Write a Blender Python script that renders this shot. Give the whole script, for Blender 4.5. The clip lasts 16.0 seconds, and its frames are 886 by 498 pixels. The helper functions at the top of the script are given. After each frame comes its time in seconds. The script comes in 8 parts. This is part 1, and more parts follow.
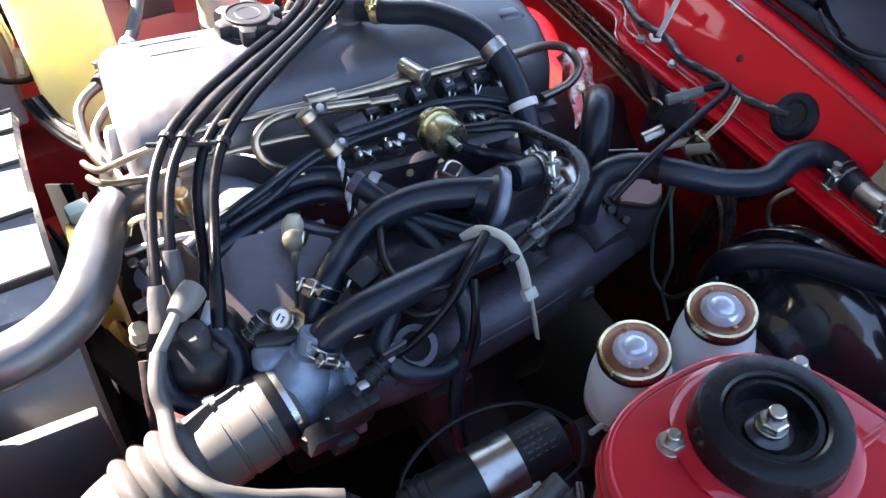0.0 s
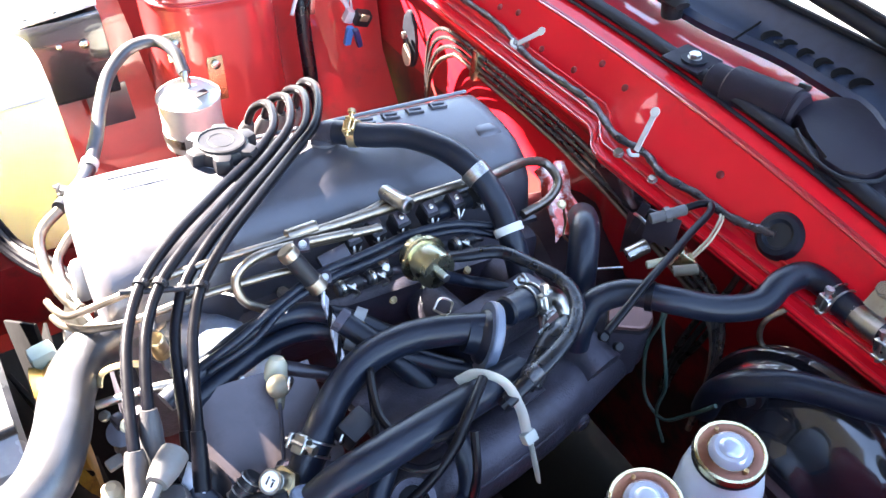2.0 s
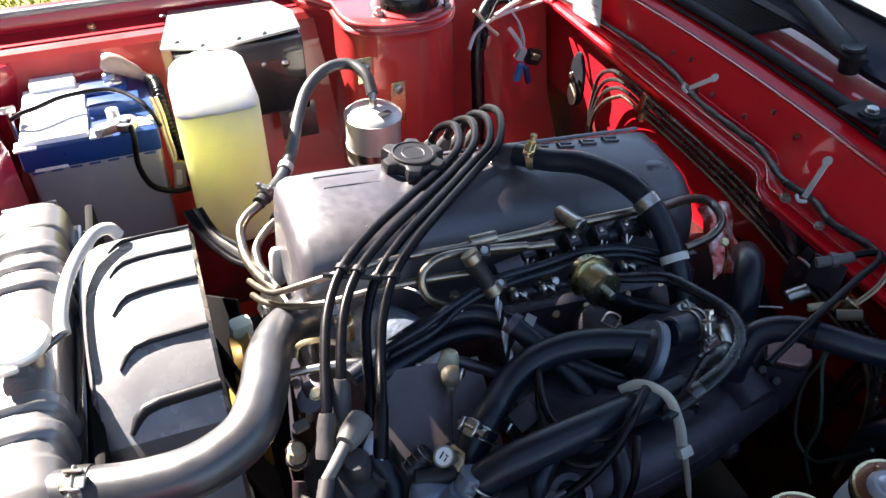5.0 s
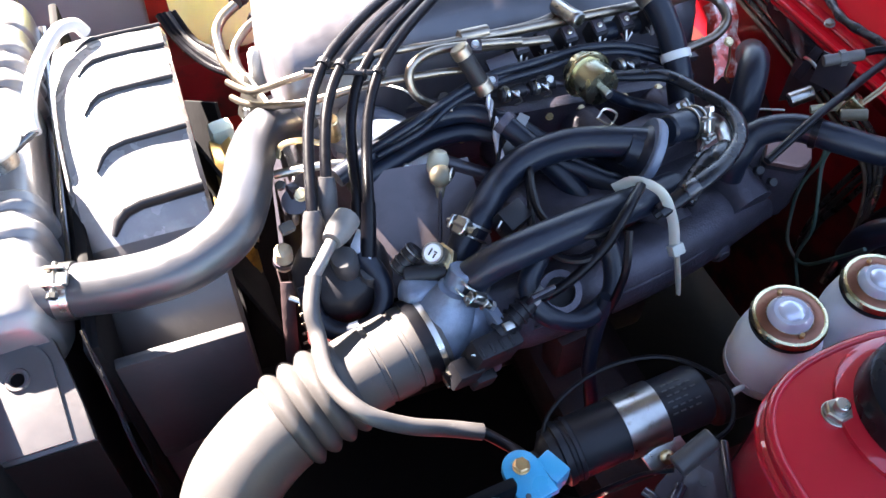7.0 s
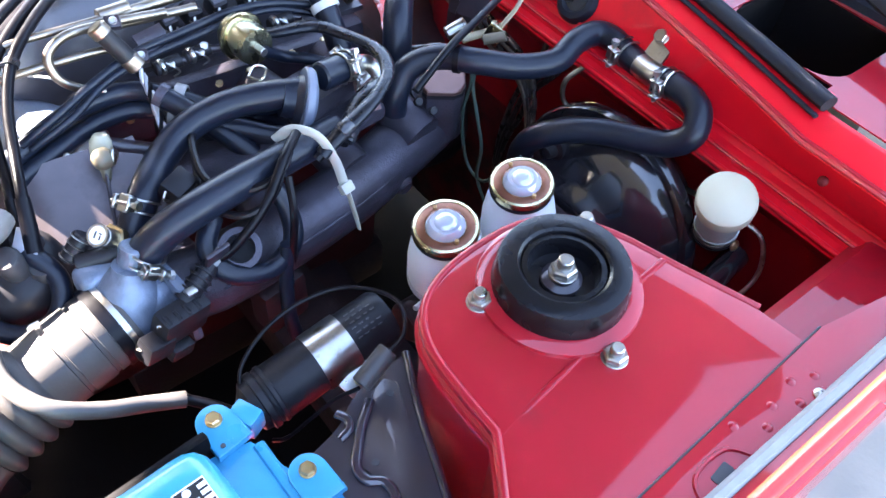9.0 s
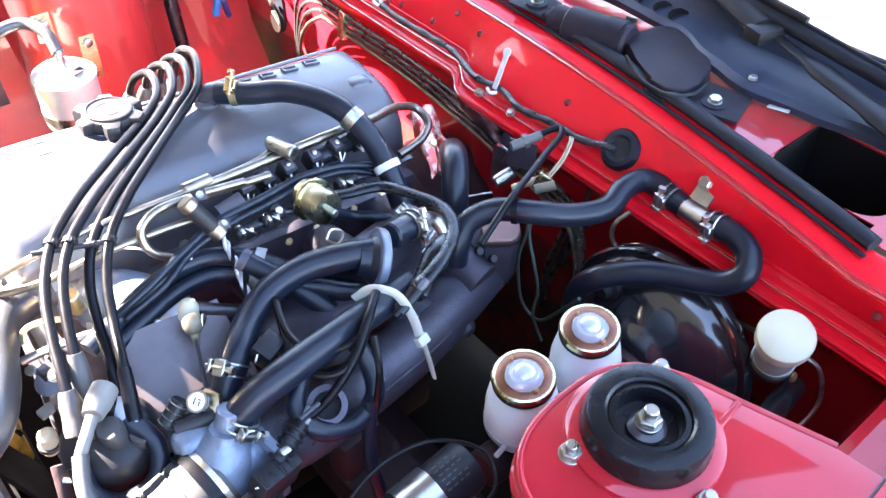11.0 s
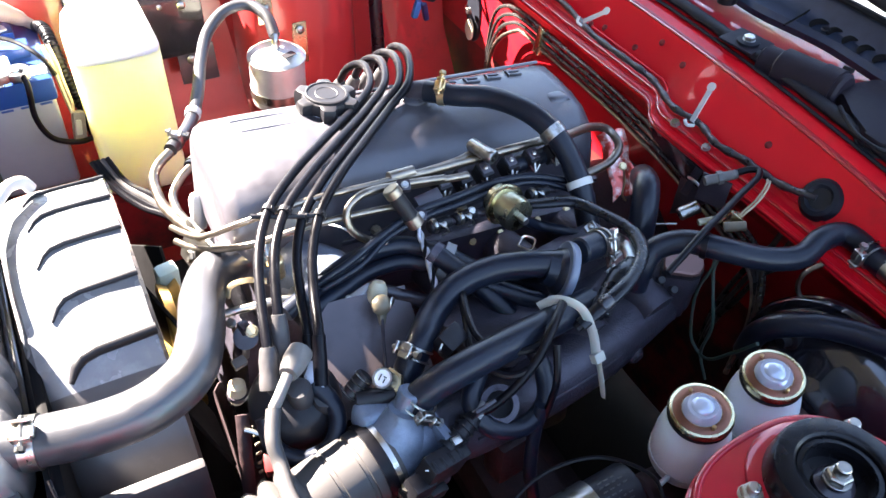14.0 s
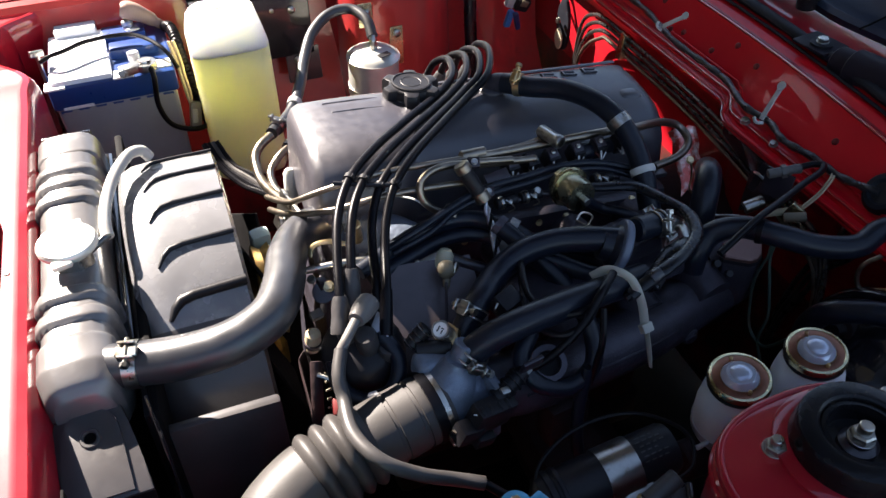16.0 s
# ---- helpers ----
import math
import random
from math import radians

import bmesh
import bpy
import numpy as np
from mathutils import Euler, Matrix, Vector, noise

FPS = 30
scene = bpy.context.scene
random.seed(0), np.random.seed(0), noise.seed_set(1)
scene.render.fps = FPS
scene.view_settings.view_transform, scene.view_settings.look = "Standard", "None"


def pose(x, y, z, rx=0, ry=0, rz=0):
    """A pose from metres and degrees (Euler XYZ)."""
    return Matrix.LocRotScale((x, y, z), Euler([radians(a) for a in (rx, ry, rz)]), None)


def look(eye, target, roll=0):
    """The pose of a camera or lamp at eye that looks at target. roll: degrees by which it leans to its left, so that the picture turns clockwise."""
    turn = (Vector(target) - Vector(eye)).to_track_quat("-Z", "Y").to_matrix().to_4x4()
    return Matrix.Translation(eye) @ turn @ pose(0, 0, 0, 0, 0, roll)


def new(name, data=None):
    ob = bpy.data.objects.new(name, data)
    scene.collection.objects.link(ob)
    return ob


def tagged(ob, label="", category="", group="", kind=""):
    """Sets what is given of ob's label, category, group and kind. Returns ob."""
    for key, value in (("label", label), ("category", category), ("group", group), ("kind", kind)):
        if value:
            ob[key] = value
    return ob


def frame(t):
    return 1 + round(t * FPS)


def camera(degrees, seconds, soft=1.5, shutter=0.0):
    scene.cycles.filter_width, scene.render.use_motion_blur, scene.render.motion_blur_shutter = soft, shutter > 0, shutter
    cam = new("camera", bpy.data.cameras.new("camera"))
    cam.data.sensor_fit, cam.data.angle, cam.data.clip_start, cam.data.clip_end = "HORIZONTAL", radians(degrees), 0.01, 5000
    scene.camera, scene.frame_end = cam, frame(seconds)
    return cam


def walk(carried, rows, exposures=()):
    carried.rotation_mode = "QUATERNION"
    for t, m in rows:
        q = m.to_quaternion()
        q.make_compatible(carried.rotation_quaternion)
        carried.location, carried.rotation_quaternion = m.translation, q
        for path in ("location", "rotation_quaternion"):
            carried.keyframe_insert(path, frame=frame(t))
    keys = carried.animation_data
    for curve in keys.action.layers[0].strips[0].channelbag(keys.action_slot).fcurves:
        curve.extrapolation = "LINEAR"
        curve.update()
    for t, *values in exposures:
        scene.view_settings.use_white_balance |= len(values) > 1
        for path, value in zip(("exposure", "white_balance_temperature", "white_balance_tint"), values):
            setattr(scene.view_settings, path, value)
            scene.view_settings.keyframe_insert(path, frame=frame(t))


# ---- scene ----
cam = camera(56.8, 16.0)
PATH = [
    (0, (-0.302, -0.7, 1.29), (0.303, 0.557, -0.143), -1.1),
    (0.5, (-0.279, -0.66, 1.278), (0.411, 0.515, -0.185), 0.5),
    (1, (-0.279, -0.65, 1.286), (0.432, 0.515, -0.176), -0.1),
    (1.5, (-0.286, -0.646, 1.292), (0.444, 0.537, -0.145), 0.1),
    (2, (-0.301, -0.627, 1.321), (0.456, 0.661, -0.008), 0.4),
    (2.5, (-0.322, -0.625, 1.344), (0.426, 0.75, 0.1), 0.3),
    (3, (-0.348, -0.621, 1.351), (0.353, 0.811, 0.143), 0.1),
    (3.5, (-0.382, -0.622, 1.344), (0.205, 0.857, 0.133), 0.3),
    (3.7, (-0.382, -0.626, 1.342), (0.163, 0.869, 0.131), -0.1),
    (5.8, (-0.362, -0.674, 1.325), (0.168, 0.719, -0.008), -0.6),
    (6, (-0.354, -0.673, 1.319), (0.211, 0.658, -0.063), -0.3),
    (6.5, (-0.374, -0.664, 1.296), (0.167, 0.59, -0.165), 0.1),
    (7, (-0.377, -0.667, 1.293), (0.074, 0.539, -0.237), -0.2),
    (7.5, (-0.38, -0.685, 1.288), (0.056, 0.481, -0.277), 1.0),
    (8, (-0.335, -0.72, 1.285), (0.141, 0.4, -0.302), -0.2),
    (8.5, (-0.302, -0.749, 1.281), (0.42, 0.21, -0.319), 4.3),
    (8.7, (-0.299, -0.75, 1.286), (0.481, 0.189, -0.298), 4.6),
    (10.8, (-0.338, -0.714, 1.353), (0.639, 0.363, -0.021), 1.4),
    (11, (-0.348, -0.707, 1.353), (0.597, 0.391, -0.026), 1.3),
    (11.5, (-0.364, -0.7, 1.355), (0.531, 0.442, -0.022), 1.2),
    (12, (-0.38, -0.703, 1.357), (0.452, 0.459, -0.043), 1.7),
    (12.5, (-0.405, -0.688, 1.362), (0.38, 0.537, -0.01), 1.4),
    (13, (-0.418, -0.68, 1.363), (0.347, 0.57, 0.003), 2.7),
    (13.5, (-0.412, -0.679, 1.369), (0.347, 0.597, 0.029), 2.6),
    (14, (-0.416, -0.684, 1.358), (0.308, 0.595, 0.002), 2.5),
    (14.5, (-0.45, -0.68, 1.353), (0.206, 0.576, -0.058), 0.9),
    (15, (-0.463, -0.712, 1.368), (0.052, 0.666, 0.013), 1.5),
    (15.5, (-0.446, -0.754, 1.377), (0.013, 0.733, 0.121), -0.4),
    (16, (-0.418, -0.782, 1.358), (0.097, 0.644, 0.053), -1.1),
]
EXPOSURES = [(0, 4.55, 7000, 15), (0.5, 5.4, 7000, 15), (1.5, 5.75, 7000, 15), (2.5, 4.55, 7000, 15), (3.0, 3.8, 7000, 15), (3.7, 3.3, 6900, 14), (5.8, 3.4, 7000, 15), (6.5, 4.52, 7000, 16), (7.5, 4.85, 7000, 17), (8.5, 5.4, 7000, 17), (10.8, 5.85, 7000, 17), (11.5, 5.7, 7000, 16), (13, 4.8, 7000, 16), (14.5, 4.6, 7000, 15), (15, 3.68, 7000, 15), (15.5, 2.85, 7000, 15), (16, 2.75, 7000, 15)]
walk(cam, [(t, look(eye, target, roll)) for t, eye, target, roll in PATH], EXPOSURES)

# ---------- light ----------
SUN_WAY = Vector((0.40, -0.67, -0.62)).normalized()      # the way the sunlight travels
sun = new("sun", bpy.data.lights.new("sun", "SUN"))
sun.data.energy, sun.data.angle, sun.data.color = 5.0, radians(0.55), (1.0, 0.955, 0.88)
sun.matrix_world = Matrix.Translation((-2, 3, 6)) @ SUN_WAY.to_track_quat("-Z", "Y").to_matrix().to_4x4()
world = bpy.data.worlds.new("sky")
scene.world = world
world.use_nodes = True
wn = world.node_tree
sky = wn.nodes.new("ShaderNodeTexSky")
sky.sky_type, sky.sun_disc = "NISHITA", False
sky.sun_elevation = math.asin(-SUN_WAY.z)
sky.sun_rotation = math.atan2(-SUN_WAY.x, -SUN_WAY.y)
sky.air_density, sky.dust_density = 1.0, 0.4
wn.links.new(sky.outputs[0], wn.nodes["Background"].inputs[0])
wn.nodes["Background"].inputs[1].default_value = 0.05


# ---------- materials ----------
def material(name, color, rough=0.5, metal=0.0, coat=0.0, vary=0.12, scale=40.0, bump=0.0, bump_scale=300.0,
             dirt=None, dirt_scale=9.0, dirt_at=0.6, spec=0.5, rough_vary=0.12, transmission=0.0, sss=0.0, alpha=1.0, depth=0.015):
    m = bpy.data.materials.new(name)
    m.use_nodes = True
    t = m.node_tree
    b = t.nodes["Principled BSDF"]
    co = t.nodes.new("ShaderNodeTexCoord")
    fine = t.nodes.new("ShaderNodeTexNoise")
    fine.inputs["Scale"].default_value, fine.inputs["Detail"].default_value = scale, 5.0
    t.links.new(co.outputs["Object"], fine.inputs["Vector"])
    ramp = t.nodes.new("ShaderNodeMapRange")
    ramp.inputs["From Min"].default_value, ramp.inputs["From Max"].default_value = 0.3, 0.7
    ramp.inputs["To Min"].default_value, ramp.inputs["To Max"].default_value = 1.0 - vary, 1.0 + vary
    t.links.new(fine.outputs["Fac"], ramp.inputs["Value"])
    mul = t.nodes.new("ShaderNodeMix")
    mul.data_type, mul.blend_type = "RGBA", "MULTIPLY"
    mul.inputs["Factor"].default_value = 1.0
    mul.inputs["A"].default_value = (*color, 1)
    t.links.new(ramp.outputs["Result"], mul.inputs["B"])
    last = mul.outputs["Result"]
    if dirt:
        big = t.nodes.new("ShaderNodeTexNoise")
        big.inputs["Scale"].default_value, big.inputs["Detail"].default_value, big.inputs["Roughness"].default_value = dirt_scale, 8.0, 0.65
        t.links.new(co.outputs["Object"], big.inputs["Vector"])
        edge = t.nodes.new("ShaderNodeMapRange")
        edge.inputs["From Min"].default_value, edge.inputs["From Max"].default_value = dirt_at, dirt_at + 0.14
        t.links.new(big.outputs["Fac"], edge.inputs["Value"])
        mix = t.nodes.new("ShaderNodeMix")
        mix.data_type = "RGBA"
        t.links.new(edge.outputs["Result"], mix.inputs["Factor"])
        t.links.new(last, mix.inputs["A"])
        mix.inputs["B"].default_value = (*dirt, 1)
        last = mix.outputs["Result"]
    t.links.new(last, b.inputs["Base Color"])
    rr = t.nodes.new("ShaderNodeMapRange")
    rr.inputs["From Min"].default_value, rr.inputs["From Max"].default_value = 0.3, 0.7
    rr.inputs["To Min"].default_value, rr.inputs["To Max"].default_value = max(0.02, rough * (1 - rough_vary)), min(1.0, rough * (1 + rough_vary))
    t.links.new(fine.outputs["Fac"], rr.inputs["Value"])
    t.links.new(rr.outputs["Result"], b.inputs["Roughness"])
    b.inputs["Metallic"].default_value = metal
    b.inputs["Specular IOR Level"].default_value = spec
    b.inputs["Coat Weight"].default_value, b.inputs["Coat Roughness"].default_value = coat, 0.04
    b.inputs["Transmission Weight"].default_value = transmission
    if sss:
        b.inputs["Subsurface Weight"].default_value = sss
        b.inputs["Subsurface Radius"].default_value = (depth, depth, depth * 0.66)
        b.inputs["Subsurface Scale"].default_value = 1.0
    if bump:
        grain = t.nodes.new("ShaderNodeTexNoise")
        grain.inputs["Scale"].default_value, grain.inputs["Detail"].default_value = bump_scale, 4.0
        t.links.new(co.outputs["Object"], grain.inputs["Vector"])
        bn = t.nodes.new("ShaderNodeBump")
        bn.inputs["Strength"].default_value, bn.inputs["Distance"].default_value = bump, 0.002
        t.links.new(grain.outputs["Fac"], bn.inputs["Height"])
        t.links.new(bn.outputs["Normal"], b.inputs["Normal"])
    return m


RED = material("red_paint", (0.30, 0.006, 0.015), 0.40, 0.0, 0.8, spec=0.1, vary=0.07, scale=14, bump=0.03, bump_scale=60, dirt=(0.20, 0.010, 0.016), dirt_scale=7, dirt_at=0.58)
RED_DULL = material("red_paint_dull", (0.33, 0.026, 0.027), 0.36, 0.0, 0.9, spec=0.2, vary=0.12, scale=12, bump=0.06, bump_scale=40, dirt=(0.17, 0.028, 0.027), dirt_scale=8, dirt_at=0.55)
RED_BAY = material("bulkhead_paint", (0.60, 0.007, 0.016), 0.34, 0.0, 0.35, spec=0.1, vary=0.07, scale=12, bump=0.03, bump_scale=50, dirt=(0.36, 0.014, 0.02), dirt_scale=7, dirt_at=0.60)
# darker copy of the red, standing for shade under the ledge
RED_LOW_SHADE = material("red_paint_low_shade", (0.30, 0.006, 0.012), 0.40, 0.0, 0.3, spec=0.15, vary=0.15, scale=12, bump=0.05, bump_scale=60, dirt=(0.14, 0.010, 0.012), dirt_scale=7, dirt_at=0.55)
BEAD = material("lacquered_bead", (0.42, 0.010, 0.020), 0.22, 0.0, 1.0, spec=0.5, vary=0.1, scale=30)
BEAD.node_tree.nodes["Principled BSDF"].inputs["Coat IOR"].default_value = 2.2
COVER = material("cover_paint", (0.046, 0.043, 0.054), 0.42, 0.15, 0.12, vary=0.08, scale=90, spec=1.0, bump=0.05, bump_scale=500)
CAST = material("cast_alloy", (0.050, 0.045, 0.060), 0.38, 0.35, 0.0, vary=0.22, scale=60, bump=0.3, bump_scale=420, dirt=(0.034, 0.029, 0.036), dirt_scale=14, dirt_at=0.54)
ALLOY = material("bright_alloy", (0.48, 0.49, 0.53), 0.4, 0.8, 0.0, vary=0.12, scale=50, bump=0.15, bump_scale=400, dirt=(0.25, 0.23, 0.22), dirt_scale=16, dirt_at=0.6)
IRON_RED = material("red_brown_iron", (0.085, 0.012, 0.012), 0.55, 0.1, 0.05, vary=0.3, scale=18, bump=0.3, bump_scale=120, dirt=(0.03, 0.012, 0.011), dirt_scale=10, dirt_at=0.55)
BLOCK = material("oily_iron", (0.028, 0.014, 0.016), 0.6, 0.3, 0.0, vary=0.35, scale=25, bump=0.4, bump_scale=120, dirt=(0.062, 0.026, 0.024), dirt_scale=12, dirt_at=0.55)
RUBBER = material("hose_rubber", (0.006, 0.0085, 0.016), 0.34, 0.0, 0.0, vary=0.15, scale=50, bump=0.10, bump_scale=500, dirt=(0.018, 0.018, 0.022), dirt_scale=16, dirt_at=0.64, spec=0.30)
RAD_RUBBER = material("radiator_hose_rubber", (0.020, 0.020, 0.024), 0.36, 0.0, 0.0, vary=0.12, scale=70, bump=0.10, bump_scale=900, spec=0.75, dirt=(0.055, 0.055, 0.058), dirt_scale=20, dirt_at=0.6)
LEAD = material("ignition_lead_sheath", (0.0035, 0.0033, 0.005), 0.33, 0.0, 0.0, vary=0.2, scale=80, spec=0.14)
LEAD_GREY = material("grey_lead_sheath", (0.042, 0.039, 0.039), 0.45, 0.0, 0.0, vary=0.15, scale=60, spec=0.4, dirt=(0.06, 0.056, 0.054), dirt_scale=20)
LEAD_PALE = material("pale_lead_rubber", (0.105, 0.098, 0.094), 0.5, 0.0, 0.0, vary=0.15, scale=60, spec=0.4, dirt=(0.06, 0.055, 0.05), dirt_scale=40, dirt_at=0.58)
BOOT = material("rubber_boot", (0.034, 0.032, 0.034), 0.5, 0.0, 0.0, vary=0.18, scale=60, spec=0.4, bump=0.12)
DUCT = material("intake_duct_rubber", (0.043, 0.039, 0.038), 0.50, 0.0, 0.0, vary=0.12, scale=30, bump=0.05, bump_scale=420, spec=0.32, dirt=(0.072, 0.062, 0.056), dirt_scale=10, dirt_at=0.58)
PLASTIC = material("black_plastic", (0.012, 0.0115, 0.014), 0.42, 0.0, 0.0, vary=0.12, scale=50, spec=0.22, bump=0.06, bump_scale=300, dirt=(0.03, 0.028, 0.028), dirt_scale=9, dirt_at=0.6)
SHROUD_LIT = material("shroud_plastic_sunlit", (0.15, 0.148, 0.155), 0.26, 0.0, 0.2, vary=0.10, scale=30, spec=1.0, bump=0.04, bump_scale=120, dirt=(0.24, 0.235, 0.235), dirt_scale=12, dirt_at=0.52)
COWL = material("cowl_plastic", (0.017, 0.024, 0.044), 0.40, 0.0, 0.0, vary=0.16, scale=60, spec=0.32, bump=0.08, bump_scale=500, dirt=(0.028, 0.035, 0.055), dirt_scale=7, dirt_at=0.55)
TANK = material("radiator_paint", (0.115, 0.108, 0.108), 0.36, 0.2, 0.1, vary=0.12, scale=24, spec=0.9, bump=0.08, bump_scale=120, dirt=(0.26, 0.245, 0.235), dirt_scale=12, dirt_at=0.56)
BLACK_METAL = material("black_painted_steel", (0.012, 0.012, 0.016), 0.22, 0.0, 1.0, vary=0.15, scale=20, dirt=(0.035, 0.032, 0.032), dirt_scale=10, dirt_at=0.6)
DARK_STEEL = material("dark_painted_steel", (0.026, 0.020, 0.028), 0.36, 0.1, 0.35, vary=0.2, scale=18, bump=0.06, bump_scale=90, dirt=(0.042, 0.034, 0.043), dirt_scale=9, dirt_at=0.55)
BRACKET_GLOSS = material("dark_gloss_enamel", (0.030, 0.024, 0.034), 0.2, 0.1, 1.0, vary=0.15, scale=18, bump=0.04, bump_scale=90)
STEEL = material("zinc_steel", (0.40, 0.39, 0.365), 0.30, 1.0, 0.0, vary=0.14, scale=70, dirt=(0.24, 0.205, 0.16), dirt_scale=60, dirt_at=0.54)
YELLOW_ZINC = material("yellow_zinc", (0.52, 0.46, 0.28), 0.26, 1.0, 0.0, vary=0.14, scale=60, dirt=(0.40, 0.42, 0.32), dirt_scale=30, dirt_at=0.55)
BRASSY = material("gold_passivated", (0.66, 0.50, 0.28), 0.3, 1.0, 0.0, vary=0.15, scale=60, dirt=(0.35, 0.22, 0.12), dirt_scale=40, dirt_at=0.58)
PIPE = material("fuel_pipe_steel", (0.235, 0.20, 0.165), 0.36, 1.0, 0.0, vary=0.18, scale=60, dirt=(0.15, 0.125, 0.10), dirt_scale=40, dirt_at=0.56)
DARK_PIPE = material("brake_pipe", (0.050, 0.046, 0.046), 0.28, 0.6, 0.2, vary=0.2, scale=60)
COPPER = material("rusty_ring", (0.20, 0.085, 0.055), 0.34, 0.85, 0.0, vary=0.25, scale=60, dirt=(0.26, 0.16, 0.09), dirt_scale=45, dirt_at=0.58)
WHITE_PLASTIC = material("fluid_bottle_plastic", (0.62, 0.65, 0.67), 0.35, 0.0, 0.0, vary=0.05, scale=15, sss=0.25, spec=0.5, dirt=(0.54, 0.54, 0.50), dirt_scale=14, dirt_at=0.58)
CREAM = material("cream_plastic", (0.46, 0.42, 0.30), 0.45, 0.0, 0.0, vary=0.07, scale=20, sss=0.1)
NYLON = material("nylon", (0.44, 0.44, 0.43), 0.4, 0.0, 0.0, vary=0.07, scale=40, sss=0.08)
PALE_RUBBER = material("pale_hose", (0.34, 0.33, 0.31), 0.45, 0.0, 0.0, vary=0.08, scale=30, sss=0.05)
BOTTLE_TOP = material("bottle_empty_plastic", (0.93, 0.92, 0.82), 0.35, 0.0, 0.0, vary=0.05, scale=14, sss=1.0, depth=0.12, spec=0.5)
BOTTLE_FULL = material("bottle_filled_plastic", (0.93, 0.90, 0.42), 0.35, 0.0, 0.0, vary=0.05, scale=14, sss=1.0, depth=0.12, spec=0.5)
BATTERY_BLUE = material("battery_blue", (0.010, 0.040, 0.165), 0.3, 0.0, 0.2, vary=0.08, scale=30)
BATTERY_WHITE = material("battery_top", (0.84, 0.85, 0.87), 0.35, 0.0, 0.0, vary=0.04, scale=30)
BATTERY_GREY = material("battery_case", (0.24, 0.24, 0.26), 0.4, 0.0, 0.0, vary=0.06, scale=20, dirt=(0.30, 0.29, 0.285), dirt_scale=8)
BLUE = material("blue_paint", (0.014, 0.25, 0.43), 0.3, 0.0, 0.3, vary=0.05, scale=20, bump=0.03, bump_scale=60, dirt=(0.012, 0.215, 0.38), dirt_scale=9, dirt_at=0.6)
LABEL_BLACK = material("label_black", (0.012, 0.012, 0.014), 0.35, 0.0, 0.2, vary=0.1)
LABEL_WHITE = material("label_white", (0.75, 0.75, 0.74), 0.5, 0.0, 0.0, vary=0.06, scale=30)
FAN_YELLOW = material("pulley_yellow", (0.36, 0.22, 0.045), 0.4, 0.6, 0.0, vary=0.2, scale=40, dirt=(0.16, 0.09, 0.03), dirt_scale=24, dirt_at=0.55)
GREEN_METAL = material("green_passivated", (0.44, 0.42, 0.29), 0.28, 1.0, 0.0, vary=0.12, scale=50, dirt=(0.40, 0.44, 0.31), dirt_scale=25, dirt_at=0.55)
TAN = material("tan_plastic", (0.115, 0.098, 0.065), 0.5, 0.0, 0.0, vary=0.15, scale=50)
GREEN_WIRE = material("green_wire", (0.025, 0.05, 0.04), 0.45, vary=0.1)
BLUE_WIRE = material("blue_wire", (0.03, 0.16, 0.42), 0.4, vary=0.1)
TAN_WIRE = material("tan_wire", (0.45, 0.36, 0.24), 0.5, vary=0.1)
LOOM = material("loom_sleeve", (0.005, 0.006, 0.009), 0.28, 0.0, 0.08, vary=0.25, scale=60, bump=0.3, bump_scale=45, spec=0.3, dirt=(0.010, 0.011, 0.015), dirt_scale=30, dirt_at=0.62)
TAPE = material("loom_tape", (0.018, 0.018, 0.022), 0.30, 0.0, 0.3, vary=0.35, scale=120, bump=0.9, bump_scale=160, dirt=(0.05, 0.048, 0.05), dirt_scale=50, dirt_at=0.60)
GREY_SEAL = material("grey_seal", (0.20, 0.20, 0.20), 0.6, vary=0.1)
SEAL = material("black_seal", (0.008, 0.009, 0.014), 0.55, 0.0, 0.0, vary=0.2, scale=40, spec=0.18, bump=0.1, bump_scale=200)
BOX_TOP = material("grey_plate", (0.30, 0.30, 0.30), 0.32, 0.6, 0.1, vary=0.12, scale=24, dirt=(0.42, 0.42, 0.41), dirt_scale=14, dirt_at=0.55)
STICKER = material("sticker", (0.42, 0.40, 0.385), 0.45, vary=0.12, scale=60, dirt=(0.26, 0.22, 0.21), dirt_scale=30, dirt_at=0.55)
DASH = material("interior_dark", (0.03, 0.03, 0.035), 0.6, vary=0.2)
GRASS_SOIL = material("grass_ground", (0.16, 0.17, 0.03), 0.9, vary=0.4, scale=30, bump=0.8, bump_scale=60, dirt=(0.28, 0.24, 0.07), dirt_scale=6, dirt_at=0.5)
GRASS_BLADE = material("grass_blade", (0.26, 0.27, 0.035), 0.6, vary=0.4, scale=8)
CONCRETE = material("concrete", (0.24, 0.225, 0.21), 0.85, vary=0.15, scale=6, bump=0.4, bump_scale=80, dirt=(0.30, 0.28, 0.26), dirt_scale=2, dirt_at=0.55)
ROOF_SHEET = material("roof_sheet", (0.035, 0.03, 0.03), 0.8, vary=0.2, scale=4)
WALL_PAINT = material("wall_render", (0.10, 0.08, 0.075), 0.8, vary=0.2, scale=5, bump=0.4, bump_scale=60)
DASH_PALE = material("pale_dash_mat", (0.82, 0.82, 0.80), 0.7, vary=0.05, scale=20, dirt=(0.70, 0.69, 0.66), dirt_scale=6)
MOUNT = material("strut_mount_rubber", (0.0045, 0.0045, 0.006), 0.26, 0.0, 0.0, vary=0.25, scale=40, spec=0.22, bump=0.12, bump_scale=160, dirt=(0.014, 0.013, 0.015), dirt_scale=26, dirt_at=0.62)
